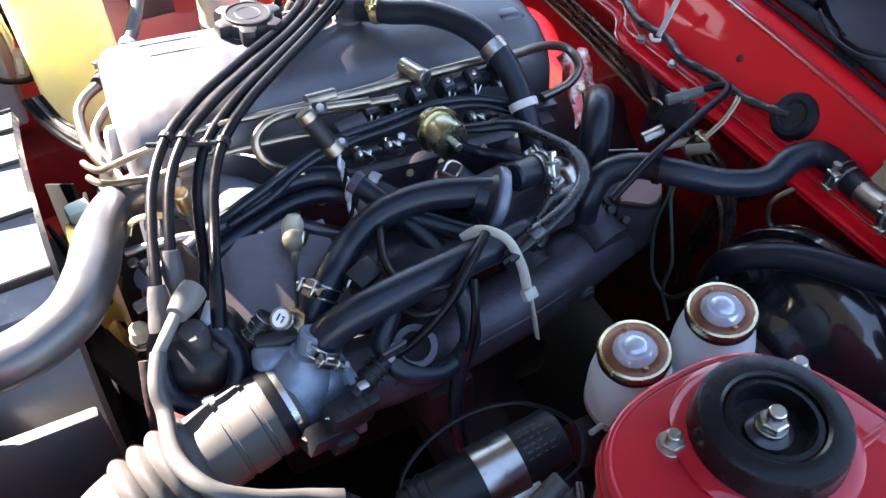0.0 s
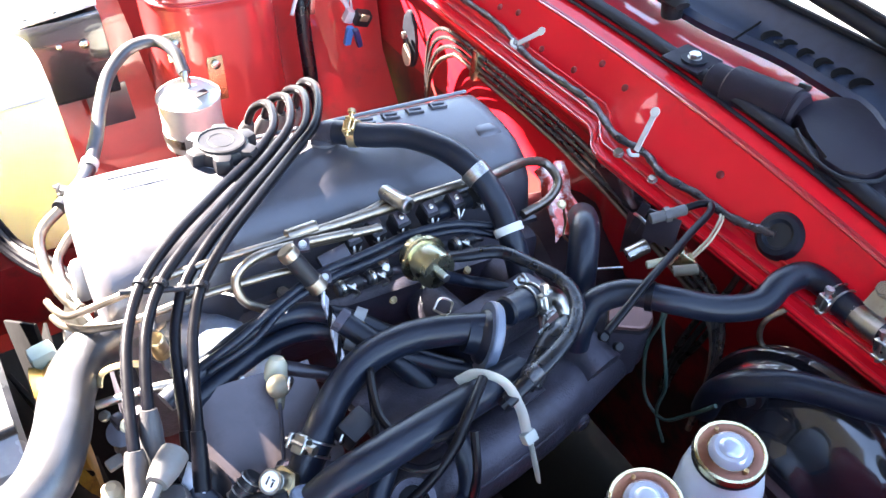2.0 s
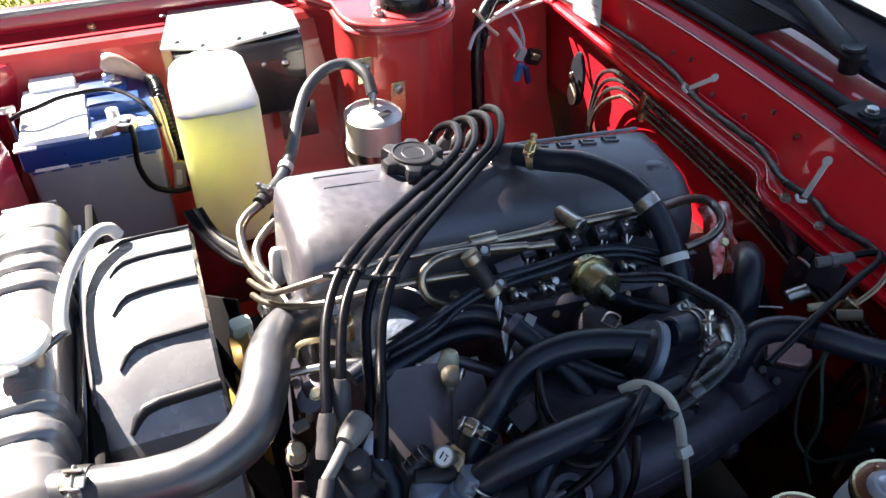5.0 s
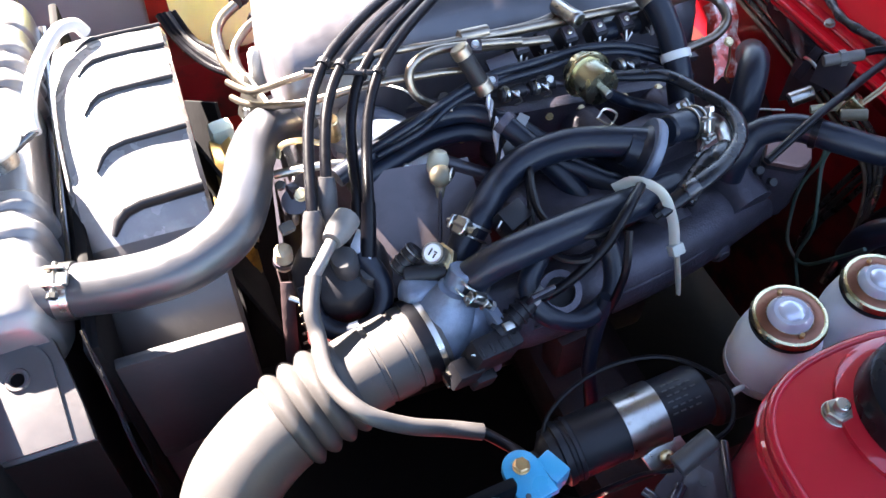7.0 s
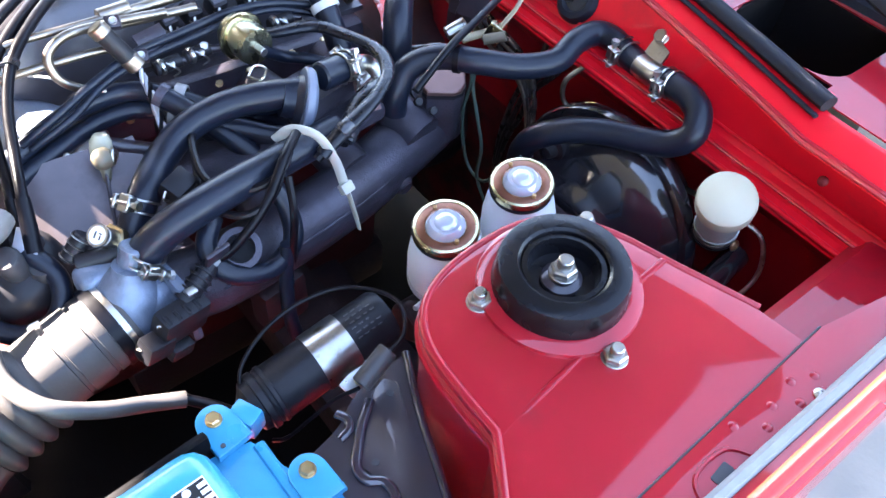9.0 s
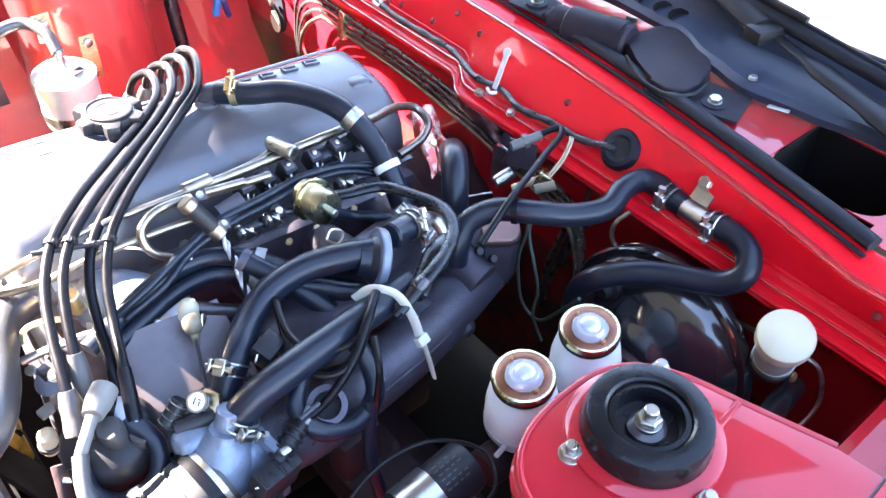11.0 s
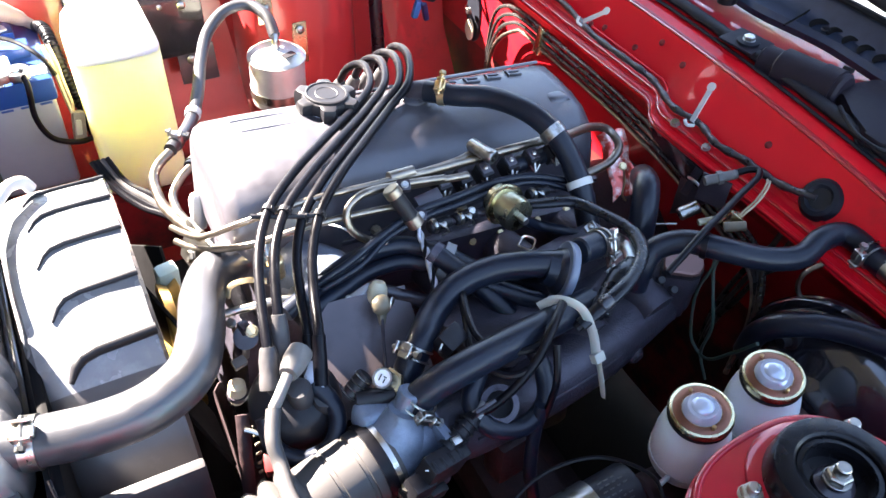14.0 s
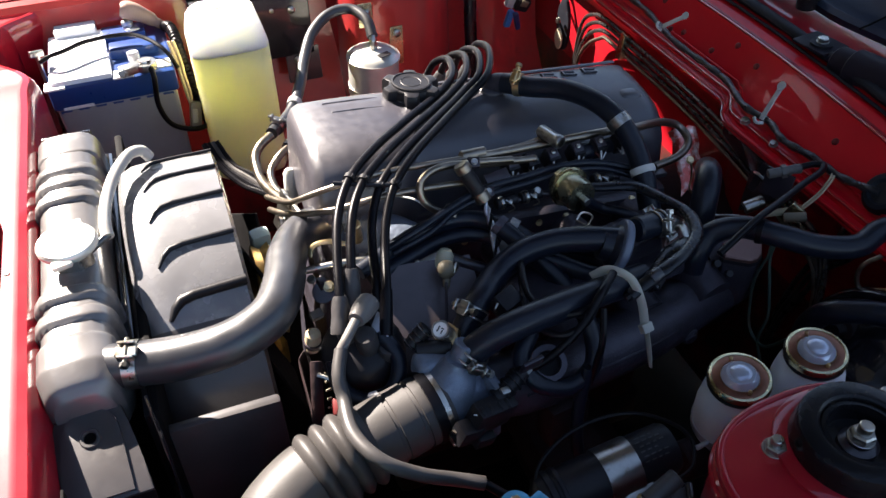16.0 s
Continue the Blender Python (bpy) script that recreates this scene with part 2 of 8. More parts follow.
GUIDE = material("hose_guide_rubber", (0.085, 0.105, 0.15), 0.42, vary=0.14, scale=40, bump=0.1)
PINK_METAL = material("pink_tinted_metal", (0.16, 0.085, 0.075), 0.38, 0.6, vary=0.2, scale=30, dirt=(0.09, 0.05, 0.045), dirt_scale=30, dirt_at=0.55)
THROTTLE = material("throttle_alloy", (0.13, 0.158, 0.21), 0.38, 0.35, vary=0.20, scale=50, bump=0.3, bump_scale=300, dirt=(0.075, 0.08, 0.095), dirt_scale=30, dirt_at=0.56)
BRACKET_AND_SHADE = material("bracket_paint_and_shade", (0.045, 0.041, 0.043), 0.42, 0.1, 0.1, vary=0.2, scale=20, bump=0.1, bump_scale=100, dirt=(0.07, 0.064, 0.062), dirt_scale=22, dirt_at=0.60)
# mottled dark red, standing mostly for shade low in the bay
RED_GRIME_SHADE = material("red_paint_grime_and_shade", (0.15, 0.008, 0.010), 0.55, 0.0, 0.1, spec=0.2, vary=0.3, scale=10, bump=0.1, bump_scale=60, dirt=(0.03, 0.012, 0.010), dirt_scale=6, dirt_at=0.48)
# near-black standing for deep shade; also fills slots, seams and holes
GAP_SHADE = material("gap_shade_black", (0.004, 0.0035, 0.004), 0.8, spec=0.1, vary=0.3, scale=12, bump=0.3, bump_scale=60)
TIE = material("aged_nylon_tie", (0.34, 0.34, 0.30), 0.42, vary=0.08, scale=40, sss=0.05)
FILTER = material("filter_plating", (0.58, 0.58, 0.54), 0.36, 0.55, vary=0.10, scale=40, dirt=(0.42, 0.40, 0.35), dirt_scale=18, dirt_at=0.58)
CAP_SHINE = material("glossy_pale_cap", (0.42, 0.46, 0.55), 0.14, 0.35, 0.6, vary=0.08, scale=40)
# pale streaks in the colour stand for bright reflections on red
RED_GLINTS = material("red_metal_painted_glints", (0.50, 0.05, 0.03), 0.2, 0.5, 0.8, vary=0.3, scale=60, dirt=(0.85, 0.70, 0.60), dirt_scale=48, dirt_at=0.50)
DULL_PLATE = material("dull_plate", (0.088, 0.070, 0.075), 0.36, 0.3, 0.1, vary=0.2, scale=22, bump=0.12, bump_scale=90, dirt=(0.050, 0.038, 0.041), dirt_scale=10, dirt_at=0.52)
MOTOR = material("plum_black_plastic", (0.013, 0.010, 0.016), 0.55, vary=0.2, scale=40, spec=0.15, bump=0.06, bump_scale=200, dirt=(0.022, 0.018, 0.026), dirt_scale=18, dirt_at=0.58)
SMALL_PRINT = material("dim_print", (0.035, 0.035, 0.035), 0.5)
TEAL_WIRE = material("teal_wire", (0.10, 0.34, 0.36), 0.4, vary=0.1)
DARK_BLUE = material("dark_blue_plastic", (0.01, 0.02, 0.09), 0.4, vary=0.1)
GLASS = bpy.data.materials.new("windscreen_glass")
GLASS.use_nodes = True
_g = GLASS.node_tree.nodes["Principled BSDF"]
_g.inputs["Base Color"].default_value = (0.94, 0.97, 0.97, 1)
_g.inputs["Roughness"].default_value, _g.inputs["Transmission Weight"].default_value = 0.02, 1.0
_g.inputs["IOR"].default_value = 1.5


# ---------- mesh helpers ----------
def origin_of(ob):
    v = Vector((0, 0, 0))
    while ob is not None:
        v = v + ob.location
        ob = ob.parent
    return v


def finish(bm, name, mat, angle=38.0):
    bmesh.ops.recalc_face_normals(bm, faces=bm.faces)
    me = bpy.data.meshes.new(name)
    bm.to_mesh(me)
    bm.free()
    me.materials.append(mat)
    me.polygons.foreach_set("use_smooth", [True] * len(me.polygons))
    me.set_sharp_from_angle(angle=radians(angle))
    return me


def thing(name, at, label, category, group="", kind=""):
    ob = new(name)
    ob.empty_display_size = 0.02
    ob.location = at
    return tagged(ob, label, category, group, kind)


def part(name, bm, mat, parent, label="", angle=38.0):
    """Links a bmesh, given in world metres, as one mesh object under a thing or a part."""
    bmesh.ops.translate(bm, verts=bm.verts, vec=-origin_of(parent))
    ob = new(name, finish(bm, name, mat, angle))
    ob.parent = parent
    return tagged(ob, label)


def single(name, bm, mat, at, label, category, group="", kind="", angle=38.0):
    """A thing that is one mesh."""
    bmesh.ops.translate(bm, verts=bm.verts, vec=-Vector(at))
    ob = new(name, finish(bm, name, mat, angle))
    ob.location = at
    return tagged(ob, label, category, group, kind)


def spline(pts, sub=6):
    """Points along a smooth curve through pts (centripetal Catmull-Rom)."""
    p = [Vector(q) for q in pts]
    p = [p[0] * 2 - p[1]] + p + [p[-1] * 2 - p[-2]]
    out = []
    for i in range(1, len(p) - 2):
        a, b, c, d = p[i - 1], p[i], p[i + 1], p[i + 2]
        t0 = 0.0
        t1 = t0 + max((b - a).length, 1e-5) ** 0.5
        t2 = t1 + max((c - b).length, 1e-5) ** 0.5
        t3 = t2 + max((d - c).length, 1e-5) ** 0.5
        for k in range(sub):
            t = t1 + (t2 - t1) * k / sub
            a1 = a * ((t1 - t) / (t1 - t0)) + b * ((t - t0) / (t1 - t0))
            a2 = b * ((t2 - t) / (t2 - t1)) + c * ((t - t1) / (t2 - t1))
            a3 = c * ((t3 - t) / (t3 - t2)) + d * ((t - t2) / (t3 - t2))
            b1 = a1 * ((t2 - t) / (t2 - t0)) + a2 * ((t - t0) / (t2 - t0))
            b2 = a2 * ((t3 - t) / (t3 - t1)) + a3 * ((t - t1) / (t3 - t1))
            out.append(b1 * ((t2 - t) / (t2 - t1)) + b2 * ((t - t1) / (t2 - t1)))
    out.append(p[-2])
    return out


def sweep(bm, line, radii, seg=12, caps=True, flat=1.0, up=None):
    """A tube along the line; radii: one, or one for each point. flat squashes it across."""
    n = len(line)
    if not hasattr(radii, "__len__"):
        radii = [radii] * n
    tang = [(line[min(i + 1, n - 1)] - line[max(i - 1, 0)]).normalized() for i in range(n)]
    side = (Vector(up) if up else Vector((0.13, 0.27, 0.95))).cross(tang[0])
    side = side.normalized() if side.length > 1e-3 else tang[0].orthogonal().normalized()
    rings = []
    for i in range(n):
        side = (side - tang[i] * side.dot(tang[i])).normalized()
        other = tang[i].cross(side)
        rings.append([bm.verts.new(line[i] + (side * math.cos(a) + other * math.sin(a) * flat) * radii[i])
                      for a in (2 * math.pi * k / seg for k in range(seg))])
    for r, s in zip(rings, rings[1:]):
        for k in range(seg):
            bm.faces.new((r[k], r[(k + 1) % seg], s[(k + 1) % seg], s[k]))
    if caps:
        bm.faces.new(rings[0][::-1])
        bm.faces.new(rings[-1])
    return bm


def tube(pts, r, seg=12, sub=6, bm=None, flat=1.0, up=None):
    return sweep(bm or bmesh.new(), spline(pts, sub), r, seg, True, flat, up)


def basis(axis):
    z = Vector(axis).normalized()
    x = z.orthogonal().normalized()
    if abs(z.z) > 0.3:
        x = (Vector((1, 0, 0)) - z * z.x).normalized()
    return Matrix((x, z.cross(x), z)).transposed()


def lathe(profile, at, axis=(0, 0, 1), seg=32, bm=None):
    """Turns (radius, height) pairs round an axis through at."""
    bm = bm or bmesh.new()
    m = basis(axis)
    rings = []
    for r, h in profile:
        if r < 1e-5:
            rings.append([bm.verts.new(Vector(at) + m @ Vector((0, 0, h)))])
        else:
            rings.append([bm.verts.new(Vector(at) + m @ Vector((r * math.cos(a), r * math.sin(a), h)))
                          for a in (2 * math.pi * k / seg for k in range(seg))])
    for r, s in zip(rings, rings[1:]):
        for k in range(seg):
            j = (k + 1) % seg
            q = [r[k % len(r)], r[j % len(r)], s[j % len(s)], s[k % len(s)]]
            q = [v for i, v in enumerate(q) if v not in q[:i]]
            if len(q) > 2:
                bm.faces.new(q)
    for r in (rings[0], rings[-1]):
        if len(r) > 2 and (r is rings[0] or r is rings[-1]):
            bm.faces.new(r)
    return bm


def rod(a, b, r, seg=16, bm=None, r2=None, edge=0.15):
    """A round bar with softened ends."""
    a, b = Vector(a), Vector(b)
    length = (b - a).length
    r2 = r if r2 is None else r2
    e = min(r * edge, length * 0.3)
    return lathe([(r - e, 0), (r, e), (r2, length - e), (r2 - e, length)], a, b - a, seg, bm)


def block(c, s, rot=None, bevel=0.003, bm=None, seg=2, taper=1.0):
    """A box with softened edges; taper shrinks its top."""
    own = bmesh.new()
    bmesh.ops.create_cube(own, size=1.0)
    for v in own.verts:
        k = taper if v.co.z > 0 else 1.0
        v.co = Vector((v.co.x * s[0] * k, v.co.y * s[1] * k, v.co.z * s[2]))
    if bevel:
        bmesh.ops.bevel(own, geom=own.edges[:], offset=min(bevel, 0.45 * min(s)), segments=seg, profile=0.6, affect="EDGES")
    m = Matrix.Translation(c) @ (rot.to_4x4() if rot else Matrix.Identity(4))
    bmesh.ops.transform(own, matrix=m, verts=own.verts)
    return merge(bm, own)


def merge(bm, own):
    if bm is None:
        return own
    tmp = bpy.data.meshes.new("joined")
    own.to_mesh(tmp)
    own.free()
    bm.from_mesh(tmp)
    bpy.data.meshes.remove(tmp)
    return bm


def rotation(rx=0, ry=0, rz=0):
    return Euler([radians(a) for a in (rx, ry, rz)]).to_matrix()


def slab(outline, m, thick, bevel=0.0, bm=None):
    """A plate: an outline in the local xy plane of m, thick below z = 0."""
    own = bmesh.new()
    top = [own.verts.new((x, y, 0)) for x, y in outline]
    low = [own.verts.new((x, y, -thick)) for x, y in outline]
    n = len(top)
    f = own.faces.new(top)
    own.faces.new(low[::-1])
    for i in range(n):
        own.faces.new((top[i], low[i], low[(i + 1) % n], top[(i + 1) % n]))
    if bevel:
        edges = [e for e in f.edges]
        bmesh.ops.bevel(own, geom=edges, offset=bevel, segments=2, profile=0.6, affect="EDGES")
    bmesh.ops.transform(own, matrix=m, verts=own.verts)
    return merge(bm, own)


def round_rect(w, h, r, seg=5):
    out = []
    for cx, cy, a0 in ((w / 2 - r, h / 2 - r, 0), (-w / 2 + r, h / 2 - r, 90), (-w / 2 + r, -h / 2 + r, 180), (w / 2 - r, -h / 2 + r, 270)):
        for k in range(seg + 1):
            a = radians(a0 + 90 * k / seg)
            out.append((cx + r * math.cos(a), cy + r * math.sin(a)))
    return out


def loft(rings, bm=None, caps=True, closed=True):
    bm = bm or bmesh.new()
    vs = [[bm.verts.new(p) for p in ring] for ring in rings]
    n = len(vs[0])
    for r, s in zip(vs, vs[1:]):
        for k in range(n if closed else n - 1):
            bm.faces.new((r[k], r[(k + 1) % n], s[(k + 1) % n], s[k]))
    if caps and closed:
        bm.faces.new(vs[0][::-1])
        bm.faces.new(vs[-1])
    return bm


def sheet(rows, thick, bm=None):
    """A pressed panel from a grid of points, thickened along its normals."""
    own = bmesh.new()
    vs = [[own.verts.new(p) for p in row] for row in rows]
    for r, s in zip(vs, vs[1:]):
        for k in range(len(r) - 1):
            own.faces.new((r[k], r[k + 1], s[k + 1], s[k]))
    bmesh.ops.recalc_face_normals(own, faces=own.faces)
    own.normal_update()
    bmesh.ops.solidify(own, geom=own.faces[:], thickness=thick)
    return merge(bm, own)


def frame_at(at, normal, along=(0, 0, 1)):
    """A 4x4 whose z is the normal and whose y is as near along as it can be."""
    z = Vector(normal).normalized()
    y = Vector(along) - z * Vector(along).dot(z)
    y = y.normalized() if y.length > 1e-4 else z.orthogonal().normalized()
    m = Matrix((y.cross(z), y, z)).transposed().to_4x4()
    return Matrix.Translation(at) @ m


# Shared fastener meshes: unit size 1 across the flats.
def _hex():
    bm = lathe([(0.62, 0.0), (0.62, 0.10), (0.60, 0.12)], (0, 0, 0), (0, 0, 1), 20)
    lathe([(0.0, 0.12), (0.52, 0.12), (0.56, 0.18), (0.56, 0.42), (0.48, 0.50), (0.0, 0.50)], (0, 0, 0), (0, 0, 1), 6, bm)
    return bm


def _cross():
    bm = lathe([(0.0, 0.0), (0.5, 0.0), (0.52, 0.12), (0.40, 0.26), (0.18, 0.31), (0.16, 0.22), (0.0, 0.2)], (0, 0, 0), (0, 0, 1), 14)
    return bm


HEX = {m.name: finish(_hex(), "hex_bolt", m, 30) for m in (STEEL, BRASSY, YELLOW_ZINC)}
SCREW = {m.name: finish(_cross(), "cross_screw", m, 40) for m in (STEEL, BRASSY, YELLOW_ZINC)}


def fastener(parent, at, normal, size, mat=STEEL, kind="bolt"):
    ob = new(kind, (HEX if kind == "bolt" else SCREW)[mat.name])
    ob.parent = parent
    z = Vector(normal).normalized()
    ob.matrix_basis = Matrix.Translation(Vector(at) - origin_of(parent)) @ basis(z).to_4x4() @ Matrix.Diagonal((size, size, size, 1))
    return ob


def clamp(parent, at, axis, r, toward, mat=STEEL, width=0.009, kind="wire"):
    """A hose clamp: bands round the hose and its screw block on the side named by toward."""
    axis = Vector(axis).normalized()
    at = Vector(at)
    d = Vector(toward) - axis * Vector(toward).dot(axis)
    d.normalize()
    bm = bmesh.new()
    if kind == "wire":
        for s in (-0.5, 0.5):
            c = at + axis * (s * width)
            ring = [c + (basis(axis) @ Vector((math.cos(a), math.sin(a), 0))) * (r + 0.0008) for a in (2 * math.pi * k / 28 for k in range(29))]
            sweep(bm, ring, 0.0011, 6, False)
    else:
        lathe([(r, -width / 2), (r + 0.0013, -width / 2), (r + 0.0013, width / 2), (r, width / 2)], at, axis, 28, bm)
    side = axis.cross(d)
    rot = Matrix((axis, side, d)).transposed()
    c = at + d * (r + 0.004)
    block(c, (width * 1.5, 0.011, 0.006), rot, 0.001, bm, 1)
    block(c + side * 0.008 + d * 0.001, (width * 1.2, 0.003, 0.009), rot, 0.0008, bm, 1)
    block(c - side * 0.007 + d * 0.001, (width * 1.2, 0.0025, 0.009), rot, 0.0008, bm, 1)
    rod(c - side * 0.015 + d * 0.002, c + side * 0.013 + d * 0.002, 0.0022, 8, bm)
    lathe([(0.0, 0), (0.0042, 0), (0.0042, 0.004), (0.0, 0.004)], c - side * 0.017 + d * 0.002, side, 6, bm)
    return part("hose_clamp", bm, mat, parent, "bright metal hose clamp")


def hose(name, pts, r, mat, label, category="hose", seg=16, sub=6, group=""):
    at = Vector(pts[0])
    root = thing(name, at, label, category, group)
    part("tube", tube(pts, r, seg, sub), mat, root)
    return root


def wire(name, pts, r, mat, label, sub=6, category="wire", seg=8):
    return single(name, tube(pts, r, seg, sub), mat, Vector(pts[0]), label, category)


def pos(pts, i):
    """Place and direction along a list of points."""
    p = [Vector(q) for q in pts]
    i = min(i, len(p) - 2)
    return p[i], (p[i + 1] - p[max(i - 1, 0)]).normalized()


# ---------- ground ----------
bm = bmesh.new()
bmesh.ops.create_grid(bm, x_segments=40, y_segments=40, size=300.0)
single("ground", bm, GRASS_SOIL, (0, 0, 0), "sunlit dry yellow-green grass lawn around the car", "ground", kind="structure")
rows = [[(-4 + 0.5 * i, -6 + 0.5 * j, 0.012) for i in range(17)] for j in range(15)]
single("driveway", sheet(rows, 0.012), CONCRETE, (0, 0, 0), "pale concrete driveway below the car", "driveway", kind="structure")
rnd = random.Random(4)
verts, faces = [], []
for _ in range(9000):
    gx, gy = rnd.uniform(-1.6, 0.6), rnd.uniform(1.0, 3.2)
    a, h, w = rnd.uniform(0, 6.28), rnd.uniform(0.02, 0.06), rnd.uniform(0.003, 0.007)
    dx, dy, lx, ly = math.cos(a) * w, math.sin(a) * w, rnd.uniform(-0.02, 0.02), rnd.uniform(-0.02, 0.02)
    i = len(verts)
    verts += [(gx - dx, gy - dy, 0), (gx + dx, gy + dy, 0), (gx + lx * 0.6 + dx * 0.6, gy + ly * 0.6 + dy * 0.6, h * 0.6), (gx + lx, gy + ly, h)]
    faces += [(i, i + 1, i + 2), (i, i + 2, i + 3)]
me = bpy.data.meshes.new("grass")
me.from_pydata(verts, [], faces)
me.materials.append(GRASS_BLADE)
tagged(new("grass", me), "short yellow-green grass blades on the lawn", "grass", kind="stuff")

# ---------- car body ----------
car = thing("car_body", (0, 0, 0.25), "red painted car body with its engine bay open", "car body")


def seal_x(y):
    return 0.332 - 0.163 * (y - 0.12) ** 2


def ledge_jog(y):
    """How far the bulkhead ledge has stepped back: 0 near the servo, 1 behind the engine."""
    k = min(1.0, max(0.0, (y + 0.055) / 0.055))
    return k * k * (3 - 2 * k)


ys = [-0.74 + 0.02 * i for i in range(73)]
rows = []
for y in ys:
    s = seal_x(max(y, -0.56))
    dip = 0.004 * math.sin(y * 9)
    j = ledge_jog(y)
    rows.append([(p[0] + 0.030 * j * (1 - max(0, i - 17)) if 1 <= i <= 17 else p[0] + (0.015 * j if i == 18 else 0), p[1], p[2] + (0.010 if 2 <= i <= 17 else 0)) for i, p in enumerate([(0.282, y, 0.30), (0.276, y, 0.735), (0.262, y, 0.750), (0.243, y, 0.762), (0.2365, y, 0.7675), (0.2350, y, 0.7700), (0.2350, y, 0.7730), (0.2362, y, 0.7758), (0.2385, y, 0.7780), (0.2415, y, 0.7788),
                 (0.2450, y, 0.7790), (0.2462, y, 0.7825), (0.2472, y, 0.7850), (0.2490, y, 0.7868), (0.2520, y, 0.7875), (0.2560, y, 0.7878), (0.2585, y, 0.7905), (0.2605, y, 0.7955),
                 (0.260 + (s - 0.272) * 0.5, y, 0.8285 + dip * 0.3), (s - 0.0165, y, 0.852), (s - 0.0145, y, 0.8548), (s - 0.0120, y, 0.8570), (s - 0.0090, y, 0.8585), (s - 0.004, y, 0.8600), (s + 0.014, y, 0.866), (s + 0.020, y, 0.866), (s + 0.024, y, 0.845)])])
# the red darkens in two steps downwards, painted in for shade
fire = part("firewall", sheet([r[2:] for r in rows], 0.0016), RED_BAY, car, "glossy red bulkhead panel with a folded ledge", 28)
part("lower_firewall", sheet([[Vector(r[0]).lerp(Vector(r[1]), 0.72), r[1], (r[2][0] + 0.001, r[2][1], 0.7585)] for r in rows], 0.0016), RED_LOW_SHADE, car, "lower bulkhead, its red darkened in place of shade", 28)
part("footwell_panel", sheet([[r[0], Vector(r[0]).lerp(Vector(r[1]), 0.72)] for r in rows], 0.0016), RED_GRIME_SHADE, car, "mottled red panel at the foot of the bulkhead, shade painted in", 28)
for dx, z in ((0.2353, 0.7852), (0.2468, 0.7942)):
    part("bead", sweep(bmesh.new(), [Vector((dx + 0.030 * ledge_jog(y), y, z)) for y in [-0.66 + 0.01 * i for i in range(129)]], 0.0016, 8), BEAD, car, "glossy rolled bead along the ledge", 60)
part("bead", sweep(bmesh.new(), [Vector((seal_x(max(y, -0.56)) - 0.0150, y, 0.8550)) for y in [-0.66 + 0.02 * i for i in range(65)]], 0.0022, 8), BEAD, car, "glossy rolled bead along the upper bend", 60)
# two rolled beads along the ledge
for off, rise, rad in ((-0.0235, -0.0110, 0.0026), (0.0005, 0.0065, 0.0016)):
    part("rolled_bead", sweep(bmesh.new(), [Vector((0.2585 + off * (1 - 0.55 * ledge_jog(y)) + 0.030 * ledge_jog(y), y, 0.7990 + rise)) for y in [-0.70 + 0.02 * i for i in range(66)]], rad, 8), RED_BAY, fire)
part("rolled_edge", sweep(bmesh.new(), [Vector((seal_x(max(y, -0.56)) - 0.0125, y, 0.8560)) for y in [-0.66 + 0.02 * i for i in range(64)]], 0.0028, 8), RED, fire)
# press holes in the bulkhead, as small dark dimples with a raised edge
holes = [(-0.02, 0.835), (0.03, 0.84), (0.20, 0.835), (0.235, 0.83), (0.15, 0.815), (0.125, 0.82), (0.06, 0.822), (-0.19, 0.826), (-0.235, 0.812), (-0.59, 0.83)]
for y, z in holes:
    s = seal_x(max(y, -0.56))
    x = 0.260 + (s - 0.276) * (z - 0.795) / 0.057
    n = Vector((-0.78, 0, 0.62))
    part("hole", lathe([(0.0, 0.0012), (0.003, 0.0012), (0.0042, 0.0004), (0.0046, -0.0006)], (x - 0.0012, y, z + 0.001), n, 14), RED_GRIME_SHADE, fire)
part("weatherstrip", sweep(bmesh.new(), [Vector((seal_x(y) + 0.018, y, 0.873)) for y in [-0.555 + 0.03 * i for i in range(40)]], 0.0090, 10, True, 0.75, (0, 0, 1)), SEAL, car, "black rubber bonnet seal")
# rubber lip in front of the bonnet seal
part("weatherstrip_lip", sweep(bmesh.new(), [Vector((seal_x(y) + 0.005, y, 0.8665)) for y in [-0.555 + 0.03 * i for i in range(40)]], 0.0028, 6, True, 0.7, (0, 0, 1)), SEAL, car)

# cowl behind the seal
rows = []
for y in ys:
    s = seal_x(max(y, -0.56))
    rows.append([(s + 0.026, y, 0.868), (s + 0.05, y, 0.868), (0.43, y, 0.866), (0.50, y, 0.872), (0.64, y, 0.885)])
hole_rows = [i for i, y in enumerate(ys) if -0.55 < y < -0.41]
part("cowl_panel", sheet(rows[:hole_rows[0] + 1], 0.0015), RED, car)
part("cowl_panel", sheet(rows[hole_rows[-1]:], 0.0015), RED, car)
part("cowl_panel", sheet([[r[0], Vector(r[0]).lerp(Vector(r[1]), 0.45)] for r in rows[hole_rows[0]:hole_rows[-1] + 1]], 0.0015), RED, car)
part("cowl_panel", sheet([[(0.415, r[0][1], 0.8665), r[3], r[4]] for r in rows[hole_rows[0]:hole_rows[-1] + 1]], 0.0015), RED, car)
y0, y1 = ys[hole_rows[0]], ys[hole_rows[-1]]
bm = bmesh.new()
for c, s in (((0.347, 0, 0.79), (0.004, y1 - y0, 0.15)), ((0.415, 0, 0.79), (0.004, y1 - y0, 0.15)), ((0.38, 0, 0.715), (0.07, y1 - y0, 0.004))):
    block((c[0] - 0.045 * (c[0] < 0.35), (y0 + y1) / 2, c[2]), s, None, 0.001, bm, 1)
